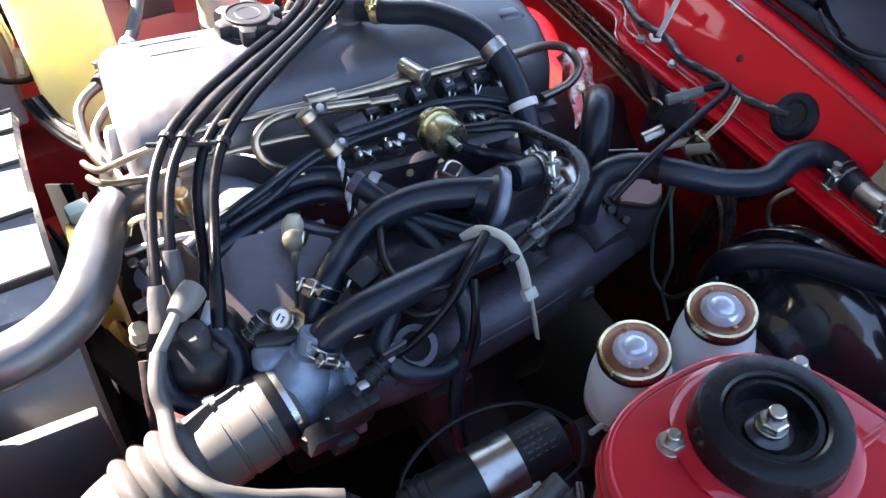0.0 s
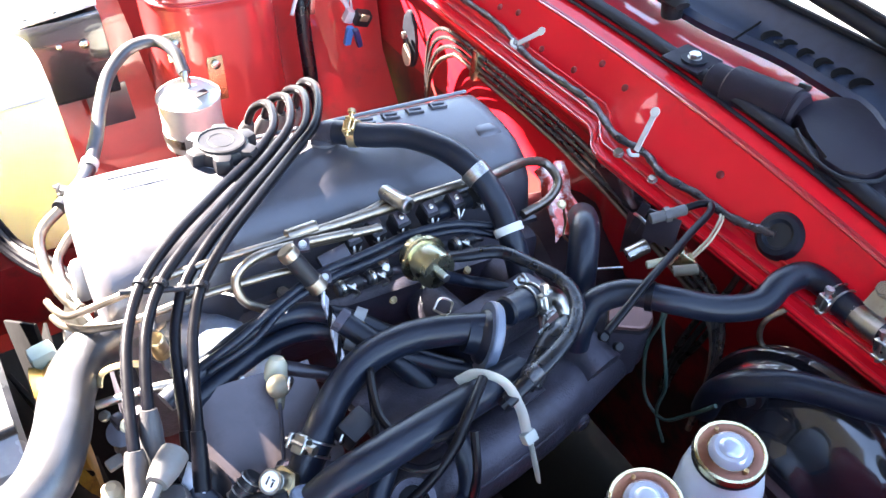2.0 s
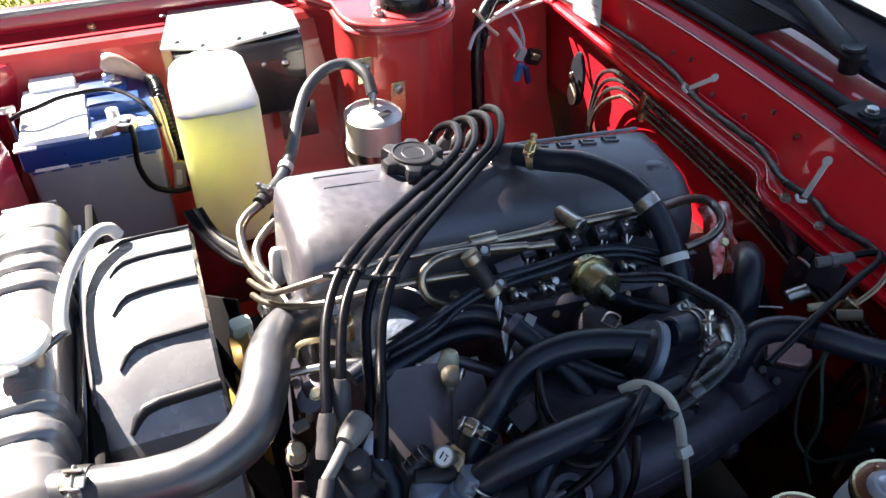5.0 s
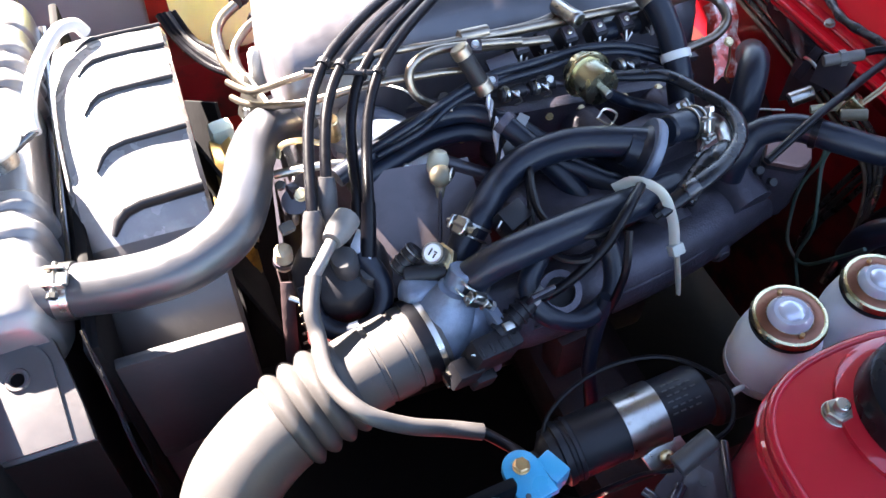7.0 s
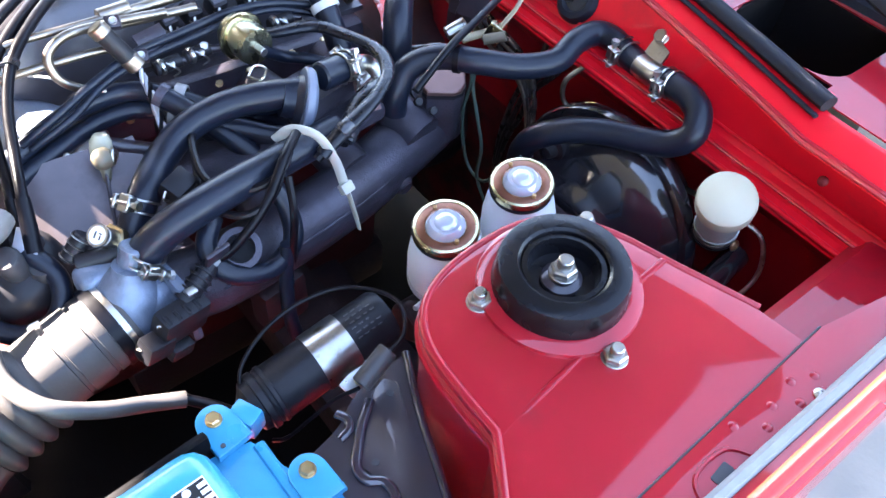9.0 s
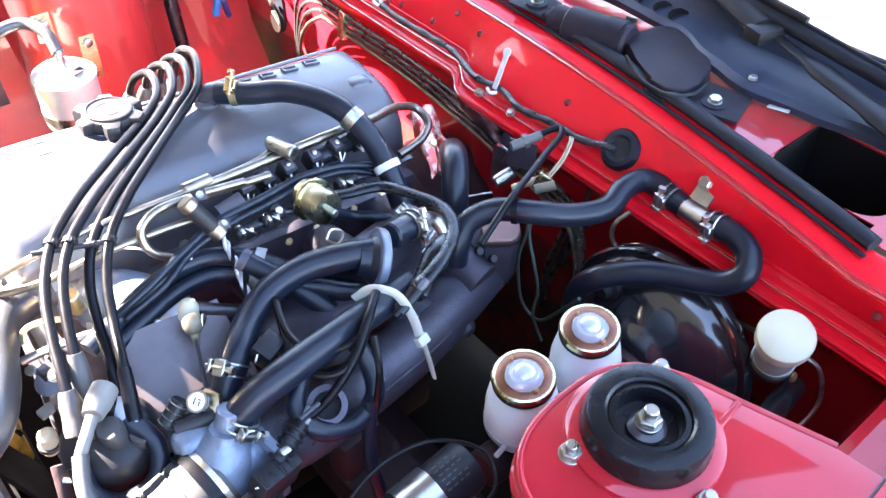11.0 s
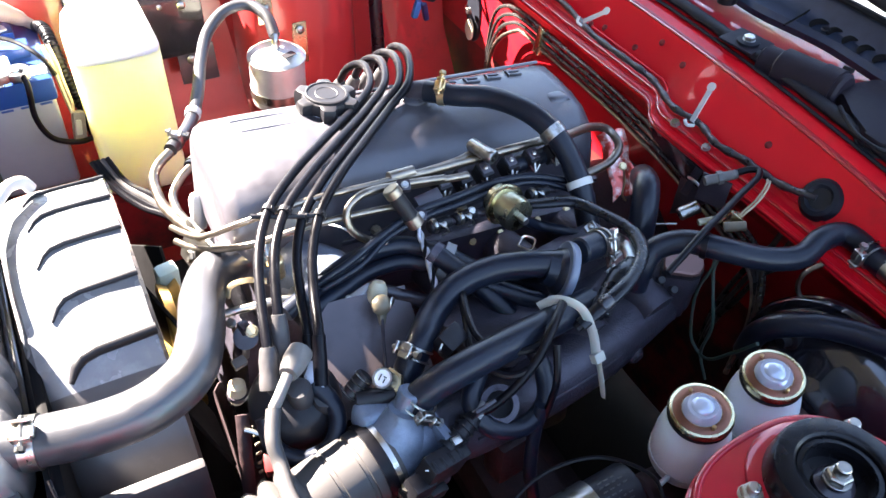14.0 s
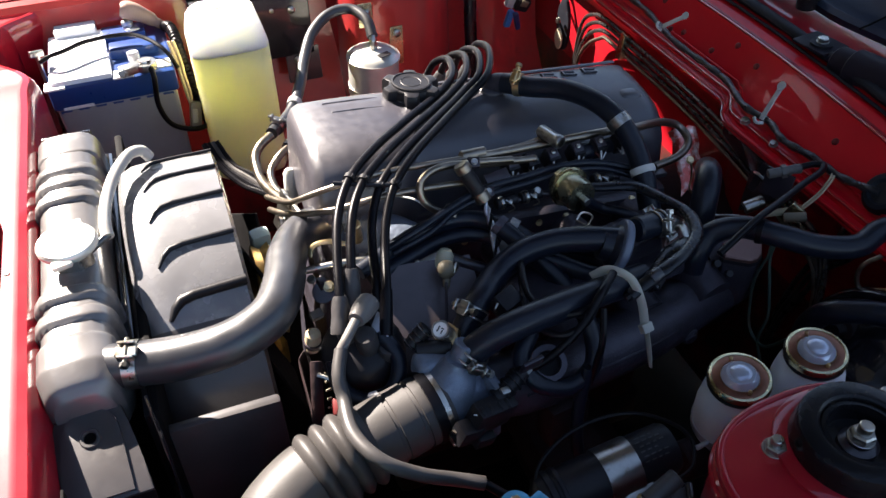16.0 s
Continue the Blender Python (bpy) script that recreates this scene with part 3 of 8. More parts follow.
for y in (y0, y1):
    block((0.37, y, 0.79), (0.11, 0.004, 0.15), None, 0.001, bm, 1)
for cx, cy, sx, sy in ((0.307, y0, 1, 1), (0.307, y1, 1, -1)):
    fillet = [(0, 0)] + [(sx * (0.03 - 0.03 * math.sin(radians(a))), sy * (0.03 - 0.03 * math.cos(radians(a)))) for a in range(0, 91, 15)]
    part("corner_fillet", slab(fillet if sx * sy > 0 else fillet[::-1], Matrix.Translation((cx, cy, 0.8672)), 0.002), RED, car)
# near-black walls put the shade of the opening into the colour
part("air_intake_well", bm, GAP_SHADE, car, "cowl opening, its walls near-black for the shade inside")

# black cowl cover with curved slots
cover_front = [(-0.74, 0.40), (-0.60, 0.415), (-0.48, 0.41), (-0.40, 0.395), (-0.34, 0.385), (-0.28, 0.40), (-0.22, 0.425), (-0.12, 0.43), (0.0, 0.415), (0.15, 0.43), (0.40, 0.42), (0.70, 0.41)]
def front_x(y):
    for (a, xa), (b, xb) in zip(cover_front, cover_front[1:]):
        if a <= y <= b:
            k = (y - a) / (b - a)
            k = k * k * (3 - 2 * k)
            return xa + (xb - xa) * k
    return 0.41
rows = []
for i in range(73):
    y = -0.74 + 0.02 * i
    f = front_x(min(max(y, -0.74), 0.70))
    rows.append([(f, y, 0.872), (f - 0.002, y, 0.881), (f + 0.006, y, 0.8865), (f + 0.022, y, 0.8875), (0.455, y, 0.8905), (0.466, y, 0.899), (0.478, y, 0.912)])
cov = part("cowl_cover", sheet(rows, 0.002), COWL, car, "dark blue-black plastic cowl cover with curved slots", 30)
for k in range(16):
    y = -0.082 - 0.0242 * k if k < 6 else 0.24 + 0.027 * (k - 6)
    f = front_x(y)
    arc = [Vector((f + 0.004 + 0.034 * u, y + 0.009 * math.sin(u * 3.0) - 0.008 * u, 0.8893 + 0.0016 * u)) for u in [j / 10 for j in range(11)]]
    part("slot", sweep(bmesh.new(), arc, [0.0012 + 0.0076 * (j / 10) ** 0.7 if j < 9 else (0.0070, 0.0040)[j - 9] for j in range(11)], 10, True, 0.18, (0, 0, 1)), GAP_SHADE, cov)
part("seam", sweep(bmesh.new(), [Vector((0.402, -0.066, 0.8895)), Vector((0.44, -0.057, 0.8905)), Vector((0.458, -0.053, 0.892))], 0.0013, 6), GAP_SHADE, cov)
part("screw_cap", lathe([(0.0, 0.0012), (0.0045, 0.0012), (0.0058, 0.0)], (0.442, -0.096, 0.8898), (-0.05, 0, 1), 18), PLASTIC, cov)
# black louvre grille in the cowl
bm = bmesh.new()
for k in range(12):
    block((0.353 + 0.0068 * k, 0.272, 0.876), (0.0035, 0.20, 0.006), rotation(0, 30, 0), 0.0008, bm, 1)
for k in range(7):
    block((0.39, 0.175 + 0.033 * k, 0.8735), (0.082, 0.003, 0.006), None, 0.0006, bm, 1)
part("cowl_grille", bm, PLASTIC, car, "black slatted cowl grille")

# windscreen, dash and wipers
bm = sheet([[(0.480 + 0.06 * y * y + 0.85 * u, y, 0.914 + 0.50 * u) for u in (0, 0.5, 1)] for y in (-0.70, -0.35, 0, 0.35, 0.70)], 0.005)
screen = part("windscreen", bm, GLASS, car, "curved windscreen glass reflecting the sky")
screen.visible_shadow = False
part("windscreen_trim", tube([(0.505, -0.70, 0.913), (0.480, -0.3, 0.915), (0.480, 0.3, 0.915), (0.505, 0.70, 0.913)], 0.0045, 8, 4), SEAL, car)
part("dashboard", block((0.88, 0, 0.885), (0.74, 1.36, 0.06), rotation(0, -6, 0), 0.02), DASH_PALE, car, "pale dashboard top behind the windscreen")
part("cabin_bulkhead", block((1.9, 0, 0.75), (1.4, 1.4, 0.9), None, 0.05), DASH, car)


def wiper(name, pivot, tip, blade_a, blade_b, label):
    root = thing(name, pivot, label, "wiper", "windscreen wipers")
    p, t = Vector(pivot), Vector(tip)
    d = (t - p).normalized()
    line = [p - d * 0.022, p + d * 0.03, p + d * 0.16, p.lerp(t, 0.6), t]
    part("arm", sweep(bmesh.new(), spline(line, 5), [0.010, 0.014, 0.017, *[0.0185] * 4, *[0.0180] * 4, *[0.0150] * 4, *[0.0075] * 6][:21], 12, True, 0.42, (0, 0, 1)), PLASTIC, root, "broad tapered channel arm")
    part("pivot_cap", lathe([(0.013, -0.024), (0.0145, 0.002), (0.0145, 0.0075), (0.012, 0.0095), (0.0085, 0.0085), (0.0, 0.0085)], p, (-0.1, 0, 1), 24), PLASTIC, root)
    a, b = Vector(blade_a), Vector(blade_b)
    bm = rod(a, b, 0.0085, 10)
    rod(a + Vector((0.004, 0, 0.009)), b + Vector((0.004, 0, 0.009)), 0.0028, 8, bm)
    part("blade", bm, SEAL, root)
    part("bridge", rod(a.lerp(b, 0.25) + Vector((0, 0, 0.016)), a.lerp(b, 0.75) + Vector((0, 0, 0.016)), 0.004, 8), PLASTIC, root)
    return root


wiper("wiper", (0.406, 0.037, 0.898), (0.535, 0.62, 0.965), (0.60, 0.95, 0.985), (0.50, 0.22, 0.945), "black windscreen wiper lying along the cowl cover")
near_wiper = wiper("wiper", (0.372, -0.63, 0.893), (0.474, -0.20, 0.926), (0.438, -0.52, 0.918), (0.502, 0.15, 0.948), "black windscreen wiper lying along the cowl cover")

part("knuckle", block((0.438, -0.318, 0.9185), (0.040, 0.026, 0.017), rotation(0, 0, -14), 0.005), PLASTIC, near_wiper, "black hinge knuckle of the arm")
part("upper_arm", tube([(0.440, -0.312, 0.921), (0.455, -0.262, 0.927), (0.470, -0.215, 0.931)], [0.017] * 13, 12, 6, None, 0.55, (0, 0, 1)), PLASTIC, near_wiper)
# wiper motor under the cowl
root = thing("wiper_motor", (0.38, -0.24, 0.868), "dark covered wiper motor bolted to the red cowl", "motor")
cover = [(0.352, -0.203), (0.338, -0.238), (0.316, -0.268), (0.316, -0.290), (0.330, -0.306), (0.352, -0.308), (0.388, -0.296), (0.418, -0.272), (0.431, -0.240), (0.433, -0.215), (0.415, -0.198), (0.380, -0.192)]
part("gear_cover", slab(cover, pose(0, 0, 0.8835), 0.019, 0.004), MOTOR, root, "", 50)
part("cover_rim", slab([((x - 0.375) * 1.05 + 0.375, (y + 0.25) * 1.05 - 0.25) for x, y in cover], pose(0, 0, 0.8695), 0.003, 0.001), SEAL, root)
part("motor_body", rod((0.366, -0.200, 0.875), (0.350, -0.118, 0.872), 0.024, 24), MOTOR, root)
part("end_cap", rod((0.352, -0.124, 0.872), (0.347, -0.095, 0.871), 0.019, 20), MOTOR, root)
part("strap", lathe([(0.0242, 0), (0.0256, 0), (0.0256, 0.022), (0.0242, 0.022)], (0.364, -0.192, 0.8748), (-0.19, 1, -0.03), 26), MOTOR, root)
part("strap_clip", block((0.384, -0.182, 0.894), (0.014, 0.010, 0.006), rotation(0, 25, 10), 0.002), PLASTIC, root)
part("gasket", tube([(0.332, -0.222, 0.883), (0.324, -0.240, 0.880), (0.312, -0.268, 0.879), (0.313, -0.296, 0.879), (0.334, -0.313, 0.879), (0.36, -0.312, 0.880)], 0.0022, 6), SEAL, root)
part("bracket", slab([(-0.030, -0.026), (0.026, -0.030), (0.034, 0.022), (-0.024, 0.030)], pose(0.352, -0.335, 0.8745, 0, 0, 22), 0.003, 0.001), MOTOR, root, "dark plate under a bright bolt")
part("bracket", block((0.348, -0.062, 0.878), (0.045, 0.05, 0.003), rotation(0, 0, 8), 0.001), MOTOR, root)
for q in ((0.345, -0.068, 0.883), (0.345, -0.334, 0.876)):
    part("grommet", lathe([(0.006, -0.006), (0.0135, -0.005), (0.014, 0.0), (0.008, 0.001)], q, (0, 0, 1), 20), SEAL, root)
    fastener(root, q, (0, 0, 1), 0.0125, STEEL)
part("clip", slab([(-0.008, -0.010), (0.008, -0.010), (0.010, 0.012), (-0.010, 0.012)], pose(0.380, -0.388, 0.882, 0, 25, 20), 0.002, 0.0006), BOX_TOP, root, "bright spring clip")
fastener(root, (0.396, -0.342, 0.888), (0, 0, 1), 0.008, STEEL)


# ---------- strut towers and inner wings ----------
def tower_outline(side, k=1.0):
    cx, cy = -0.004, 0.54
    corner = spline([(-0.111, 0.600, 0), (-0.1105, 0.560, 0), (-0.106, 0.522, 0), (-0.092, 0.498, 0), (-0.066, 0.482, 0), (-0.025, 0.475, 0), (0.018, 0.477, 0), (0.048, 0.492, 0), (0.070, 0.525, 0), (0.086, 0.575, 0)], 3)
    pts = [(-0.180, 0.735), (-0.150, 0.657), (-0.122, 0.617)] + [(p.x, p.y) for p in corner] + [(0.107, 0.64), (0.118, 0.735)]
    return [((x - cx) * k + cx, side * ((y - cy) * k + cy)) for x, y in pts]


def strut_tower(side):
    rings = []
    for z, k in ((0.40, 1.10), (0.60, 1.06), (0.795, 1.01), (0.806, 1.01), (0.8085, 1.025), (0.8125, 1.028), (0.816, 1.02), (0.8175, 1.0), (0.824, 0.985), (0.828, 0.955), (0.8285, 0.93), (0.8295, 0.70)):
        rings.append([(x, y, z) for x, y in tower_outline(side, k)])
    tw = part("strut_tower", loft(rings), RED if side < 0 else RED_DULL, car, "glossy red pressed strut tower", 24)
    part("raised_ring", lathe([(0.049, -0.002), (0.061, 0.0), (0.060, 0.003), (0.055, 0.0055), (0.050, 0.006), (0.048, 0.0)], (0, side * 0.54, 0.829), (0, 0, 1), 40), RED if side < 0 else RED_DULL, tw)
    # rolled beads round the edge of the top and the joint below it
    rim = [Vector((x, y, 0)) for x, y in tower_outline(side, 0.985)][1:-1]
    part("rolled_edge", sweep(bmesh.new(), [p + Vector((0, 0, 0.8262)) for p in rim], 0.0036, 10), RED if side < 0 else RED_DULL, tw)
    rim = [Vector((x, y, 0)) for x, y in tower_outline(side, 1.022)][1:-1]
    part("joint_bead", sweep(bmesh.new(), [p + Vector((0, 0, 0.8125)) for p in rim], 0.0026, 8), RED if side < 0 else RED_DULL, tw)
    # pressed stiffening ridge from the ring outward
    part("ridge", sweep(bmesh.new(), [Vector((-0.028, side * 0.592, 0.8297)), Vector((-0.066, side * 0.597, 0.8295)), Vector((-0.112, side * 0.604, 0.8275))], [0.002, 0.0026, 0.0022], 8, True, 0.5, (0, 0, 1)), RED, tw)
    part("ridge", sweep(bmesh.new(), [Vector((0.045, side * 0.572, 0.8295)), Vector((0.08, side * 0.568, 0.8285))], [0.003, 0.003], 8, True, 0.6, (0, 0, 1)), RED, tw)
    for x, y in ((-0.056, 0.517), (0.054, 0.510), (-0.011, 0.606)):
        fastener(tw, (x, side * y, 0.8285), (0, 0, 1), 0.0155, STEEL)
        part("stud", rod((x, side * y, 0.834), (x, side * y, 0.8425), 0.0048, 12), STEEL, tw)
    mount = thing("strut_mount", (0, side * 0.54, 0.829), "black rubber suspension top mount on the red strut tower", "strut mount", "strut mounts")
    part("rubber_cap", lathe([(0.0495, 0.0), (0.0505, 0.003), (0.0480, 0.022), (0.0468, 0.0255), (0.0448, 0.0265), (0.0335, 0.0262), (0.0315, 0.0245), (0.0305, 0.0195), (0.0300, 0.0225), (0.0262, 0.0228), (0.0240, 0.008), (0.0, 0.006)], (0, side * 0.54, 0.829), (0, 0, 1), 48), MOUNT, mount)
    part("washer", lathe([(0.0, 0.007), (0.015, 0.007), (0.015, 0.0105), (0.006, 0.015)], (0, side * 0.54, 0.829), (0, 0, 1), 24), DARK_STEEL, mount)
    fastener(mount, (0, side * 0.54, 0.844), (0, 0, 1), 0.017, STEEL)
    part("rod_end", rod((0, side * 0.54, 0.850), (0, side * 0.54, 0.8605), 0.0055, 12), STEEL, mount)


strut_tower(-1)
strut_tower(1)

for side in (-1, 1):
    # inner wing wall ahead of and behind the tower, and the flange under the wing edge
    for x0, x1 in ((-0.80, -0.10), (0.08, 0.29)):
        rows = []
        for i in range(9):
            x = x0 + (x1 - x0) * i / 8
            rows.append([(x, side * 0.50, 0.30), (x, side * 0.535, 0.50), (x, side * 0.60, 0.60), (x, side * 0.625, 0.74), (x, side * 0.635, 0.792), (x, side * 0.645, 0.800), (x, side * 0.69, 0.805), (x, side * 0.70, 0.808)])
        part("inner_wing", sheet(rows, 0.0015), RED_DULL if side > 0 else RED, car, "red inner wing panel", 30)
    rows = []
    for i in range(23):
        x = -0.92 + 0.057 * i
        rows.append([(x, side * 0.665, 0.8045), (x, side * 0.708, 0.8085), (x, side * 0.712, 0.813), (x, side * 0.715, 0.832), (x, side * 0.719, 0.839)] + [(x, side * (0.719 + (y - 0.719) * (1.0 if side > 0 else 0.45)), z) for y, z in ((0.730, 0.841), (0.742, 0.835), (0.755, 0.815), (0.765, 0.74), (0.768, 0.45))])
    part("front_wing", sheet(rows, 0.0015), RED, car, "glossy red front wing", 30)
    wing = part("wing_seal", sweep(bmesh.new(), [Vector((x, side * 0.7135, 0.836)) for x in (-0.9, -0.5, 0, 0.34)], 0.0055, 8), GREY_SEAL, car, "grey rubber wing edge seal")
    for x in (-0.78, -0.48, -0.2, 0.05):
        fastener(wing, (x, side * 0.690, 0.8065), (0, 0, 1), 0.012, BRASSY)
# rectangular pocket and dimples in the flange
flange = part("wing_flange", slab([(-0.30, -0.692), (-0.093, -0.686), (0.106, -0.677), (0.125, -0.676), (0.20, -0.690), (0.20, -0.714), (-0.30, -0.714)][::-1], pose(0, 0, 0.8315), 0.0025, 0.0008), RED, car, "red wing flange lapped over the strut tower")
part("joint_line", sweep(bmesh.new(), [Vector((-0.30, -0.6912, 0.8296)), Vector((-0.093, -0.6852, 0.8296)), Vector((0.106, -0.6762, 0.8296)), Vector((0.125, -0.6752, 0.8296))], 0.0011, 6), DASH, flange, "dark joint between flange and tower")
part("flange_hole", slab(round_rect(0.016, 0.011, 0.0015), pose(-0.018, -0.7065, 0.8320, 0, 0, 8), 0.001), DASH, flange)
part("pressed_pocket", tube([(-0.043, -0.711, 0.8316), (-0.038, -0.700, 0.8318), (-0.030, -0.695, 0.8318), (-0.004, -0.6955, 0.8318), (0.003, -0.702, 0.8318), (0.008, -0.711, 0.8316)], 0.0016, 6), RED, flange)
for x, y in ((0.013, -0.688), (0.045, -0.694), (0.070, -0.690), (0.087, -0.697), (0.062, -0.704), (0.030, -0.702)):
    part("dimple", lathe([(0.0, 0.0014), (0.0022, 0.0011), (0.0038, 0.0)], (x, y, 0.8314), (0, 0, 1), 12), RED, flange)
fastener(flange, (0.078, -0.708, 0.8315), (0, 0, 1), 0.009, STEEL, "screw")

# front panel above the grille, with its raised lip and sunken plates
PANEL_EDGE = [(-0.70, -0.598), (0.30, -0.606), (0.375, -0.608), (0.405, -0.604), (0.433, -0.619), (0.465, -0.648), (0.498, -0.659), (0.550, -0.661), (0.600, -0.648), (0.634, -0.598), (0.70, -0.50)]


def panel_edge(y):
    """Where the front panel ends towards the engine; it is cut back round the battery."""
    for (a, xa), (b, xb) in zip(PANEL_EDGE, PANEL_EDGE[1:]):
        if a <= y <= b:
            k = (y - a) / (b - a)
            k = k * k * (3 - 2 * k) if b - a > 0.04 else k
            return xa + (xb - xa) * k
    return -0.60


rows = []
for i in range(133):
    y = -0.66 + 0.01 * i
    e = panel_edge(y)
    rows.append([(e + 0.006, y, 0.40 if y < 0.3 else 0.55), (e + 0.004, y, 0.765), (e, y, 0.783), (e - 0.006, y, 0.790), (e - 0.014, y, 0.7915), (e - 0.022, y, 0.788), (-0.78, y, 0.787), (-0.86, y, 0.78), (-0.90, y, 0.755), (-0.91, y, 0.55)])
fp = part("front_panel", sheet(rows, 0.0015), RED, car, "sunlit glossy red front crossmember panel", 30)
part("sunken_plate", slab(round_rect(0.13, 0.40, 0.012), pose(-0.715, -0.135, 0.7925), 0.0035, 0.001), BOX_TOP, fp, "bare grey plate with dark holes")
part("plate_edge", sweep(bmesh.new(), [Vector(q) for q in ((-0.78, 0.07, 0.792), (-0.66, 0.07, 0.792), (-0.6445, 0.066, 0.792), (-0.642, 0.05, 0.792), (-0.642, -0.34, 0.792))], 0.004, 8, True, 0.5, (0, 0, 1)), RED, fp)
for x, y in ((-0.682, 0.028), (-0.69, -0.105), (-0.695, -0.25)):
    part("plate_hole", lathe([(0.0, 0.0006), (0.0052, 0.0006), (0.006, 0.0)], (x, y, 0.7928), (0, 0, 1), 16), DASH, fp)
for x, y in ((-0.63, -0.03), (-0.66, 0.13), (-0.70, 0.17), (-0.70, 0.28), (-0.66, 0.37)):
    part("hole", lathe([(0.0, 0.0004), (0.0025, 0.0004), (0.003, 0.0)], (x, y, 0.7885), (0, 0, 1), 12), DASH, fp)
stop = thing("bonnet_stop", (-0.705, 0.545, 0.788), "black rubber bonnet stop on the front panel", "bonnet stop")
part("rubber", lathe([(0.009, 0.0), (0.0095, 0.008), (0.013, 0.009), (0.014, 0.016), (0.010, 0.018), (0.006, 0.015), (0.0, 0.015)], (-0.705, 0.545, 0.788), (0, 0, 1), 20), SEAL, stop)

# floor of the bay: rails, crossmember and under tray
# rail colour is darkened to stand for the bay's deep shade
for side in (-1, 1):
    part("chassis_rail", block((-0.28, side * 0.45, 0.47), (1.25, 0.08, 0.12), None, 0.012), RED_GRIME_SHADE, car, "dirty red chassis rail, darkened in place of shade")
for side in (-1, 1):
    part("engine_mount", block((-0.06, side * 0.26, 0.46), (0.09, 0.34, 0.07), None, 0.015), BLOCK, car)
part("crossmember", block((0.0, 0, 0.33), (0.14, 0.9, 0.08), None, 0.02), BLOCK, car)
for side in (-1, 1):
    part("tyre", lathe([(0.18, -0.085), (0.255, -0.09), (0.275, -0.075), (0.279, 0.0), (0.275, 0.075), (0.255, 0.09), (0.18, 0.085)], (0.0, side * 0.66, 0.292), (0, 1, 0), 40), SEAL, car)
# near-black colour hides the sun patch that falls on the tray
part("under_tray", block((-0.25, 0, 0.27), (1.3, 1.3, 0.01), None, 0.003), GAP_SHADE, car)

# unseen roof added overhead: its front edge shades the rear of the bay, its side edge shows in the wing's gloss
ROOF_Z = 2.40


def roof_point(x, y, z):
    """Where the sunbeam through a point of the bay meets the roof."""
    return Vector((x, y, z)) - SUN_WAY * ((ROOF_Z - z) / -SUN_WAY.z)


CORNER = roof_point(-0.372, -0.138, 0.885)
NOTCH = roof_point(-0.338, -0.172, 0.885)
LID = roof_point(-0.330, -0.47, 0.80)
BEND = roof_point(-0.172, -0.022, 0.885)
EDGE = Vector((0.625, 0.78, 0)).normalized()
KINK = roof_point(0.29, 0.15, 0.65)
# outline is cut to fit the shade; its rear notch lights the dashboard
outline = [CORNER, BEND, KINK, BEND + EDGE * 2.4, Vector((1.75, 3.2, ROOF_Z)), Vector((1.64, 2.20, ROOF_Z)), Vector((-0.32, 2.20, ROOF_Z)), Vector((-0.32, 1.15, ROOF_Z)), Vector((1.52, 1.15, ROOF_Z)), Vector((1.50, 0.9, ROOF_Z)), Vector((1.50, -0.42, ROOF_Z)), Vector((1.2, -0.30, ROOF_Z)), Vector((0.4, -0.42, ROOF_Z)), Vector((LID.x - 0.02, -0.42, ROOF_Z)), LID, NOTCH]
roof = single("shade_roof", slab([(p.x - CORNER.x, p.y - CORNER.y) for p in outline][::-1], Matrix.Translation((CORNER.x, CORNER.y, ROOF_Z + 0.05)), 0.05), ROOF_SHEET, (CORNER.x, CORNER.y, ROOF_Z), "unseen dark roof sheet added to shade the rear of the bay", "roof", kind="structure")
# unseen walls added to keep bright low sky out of the bulkhead's gloss
single("sky_block_front", block((-6.0, 1.0, 4.25), (0.15, 13.0, 8.5), None, 0.0), WALL_PAINT, (-6.0, 1.0, 0.0), "unseen tall brown wall added to block low sky ahead of the car", "wall", kind="structure")
single("sky_block_far", block((-11.0, 22.0, 8.6), (19.0, 0.2, 17.2), None, 0.0), WALL_PAINT, (-11.0, 22.0, 0.0), "unseen tall brown wall added to block low sky beyond the garden", "wall", kind="structure")

# ---------- engine ----------
ENG = Matrix.Translation((-0.06, 0.008, 0.839)) @ rotation(0, 4.5, 0).to_4x4()


def eng(x, y, z):
    """A place in the engine's own axes: along, across, and up from the top of the rocker cover."""
    return ENG @ Vector((x + 0.06, y, z))


engine = thing("engine", (-0.06, 0.0, 0.40), "four-cylinder engine with a grey-purple painted rocker cover", "engine")
PLAIN = [(-0.060, -0.098), (-0.0585, -0.075), (-0.052, -0.045), (-0.039, -0.023), (-0.018, -0.009), (0.012, -0.0025), (0.045, 0.0), (0.066, 0.0), (0.076, -0.004), (0.0815, -0.013), (0.084, -0.04), (0.085, -0.098)]
BUMP = [(-0.083, -0.098), (-0.081, -0.070), (-0.073, -0.036), (-0.055, -0.013), (-0.025, -0.002), (0.012, 0.002), (0.045, 0.003), (0.066, 0.002), (0.076, -0.003), (0.0815, -0.013), (0.084, -0.04), (0.085, -0.098)]


def section(x, k, shrink=0.0, drop=0.0):
    out = []
    for (ya, za), (yb, zb) in zip(PLAIN, BUMP):
        y, z = ya + (yb - ya) * k, za + (zb - za) * k
        y = 0.015 + (y - 0.015) * (1 - shrink)
        out.append(eng(x, y, max(z - drop * (1 + z / 0.098), -0.098)))
    return out


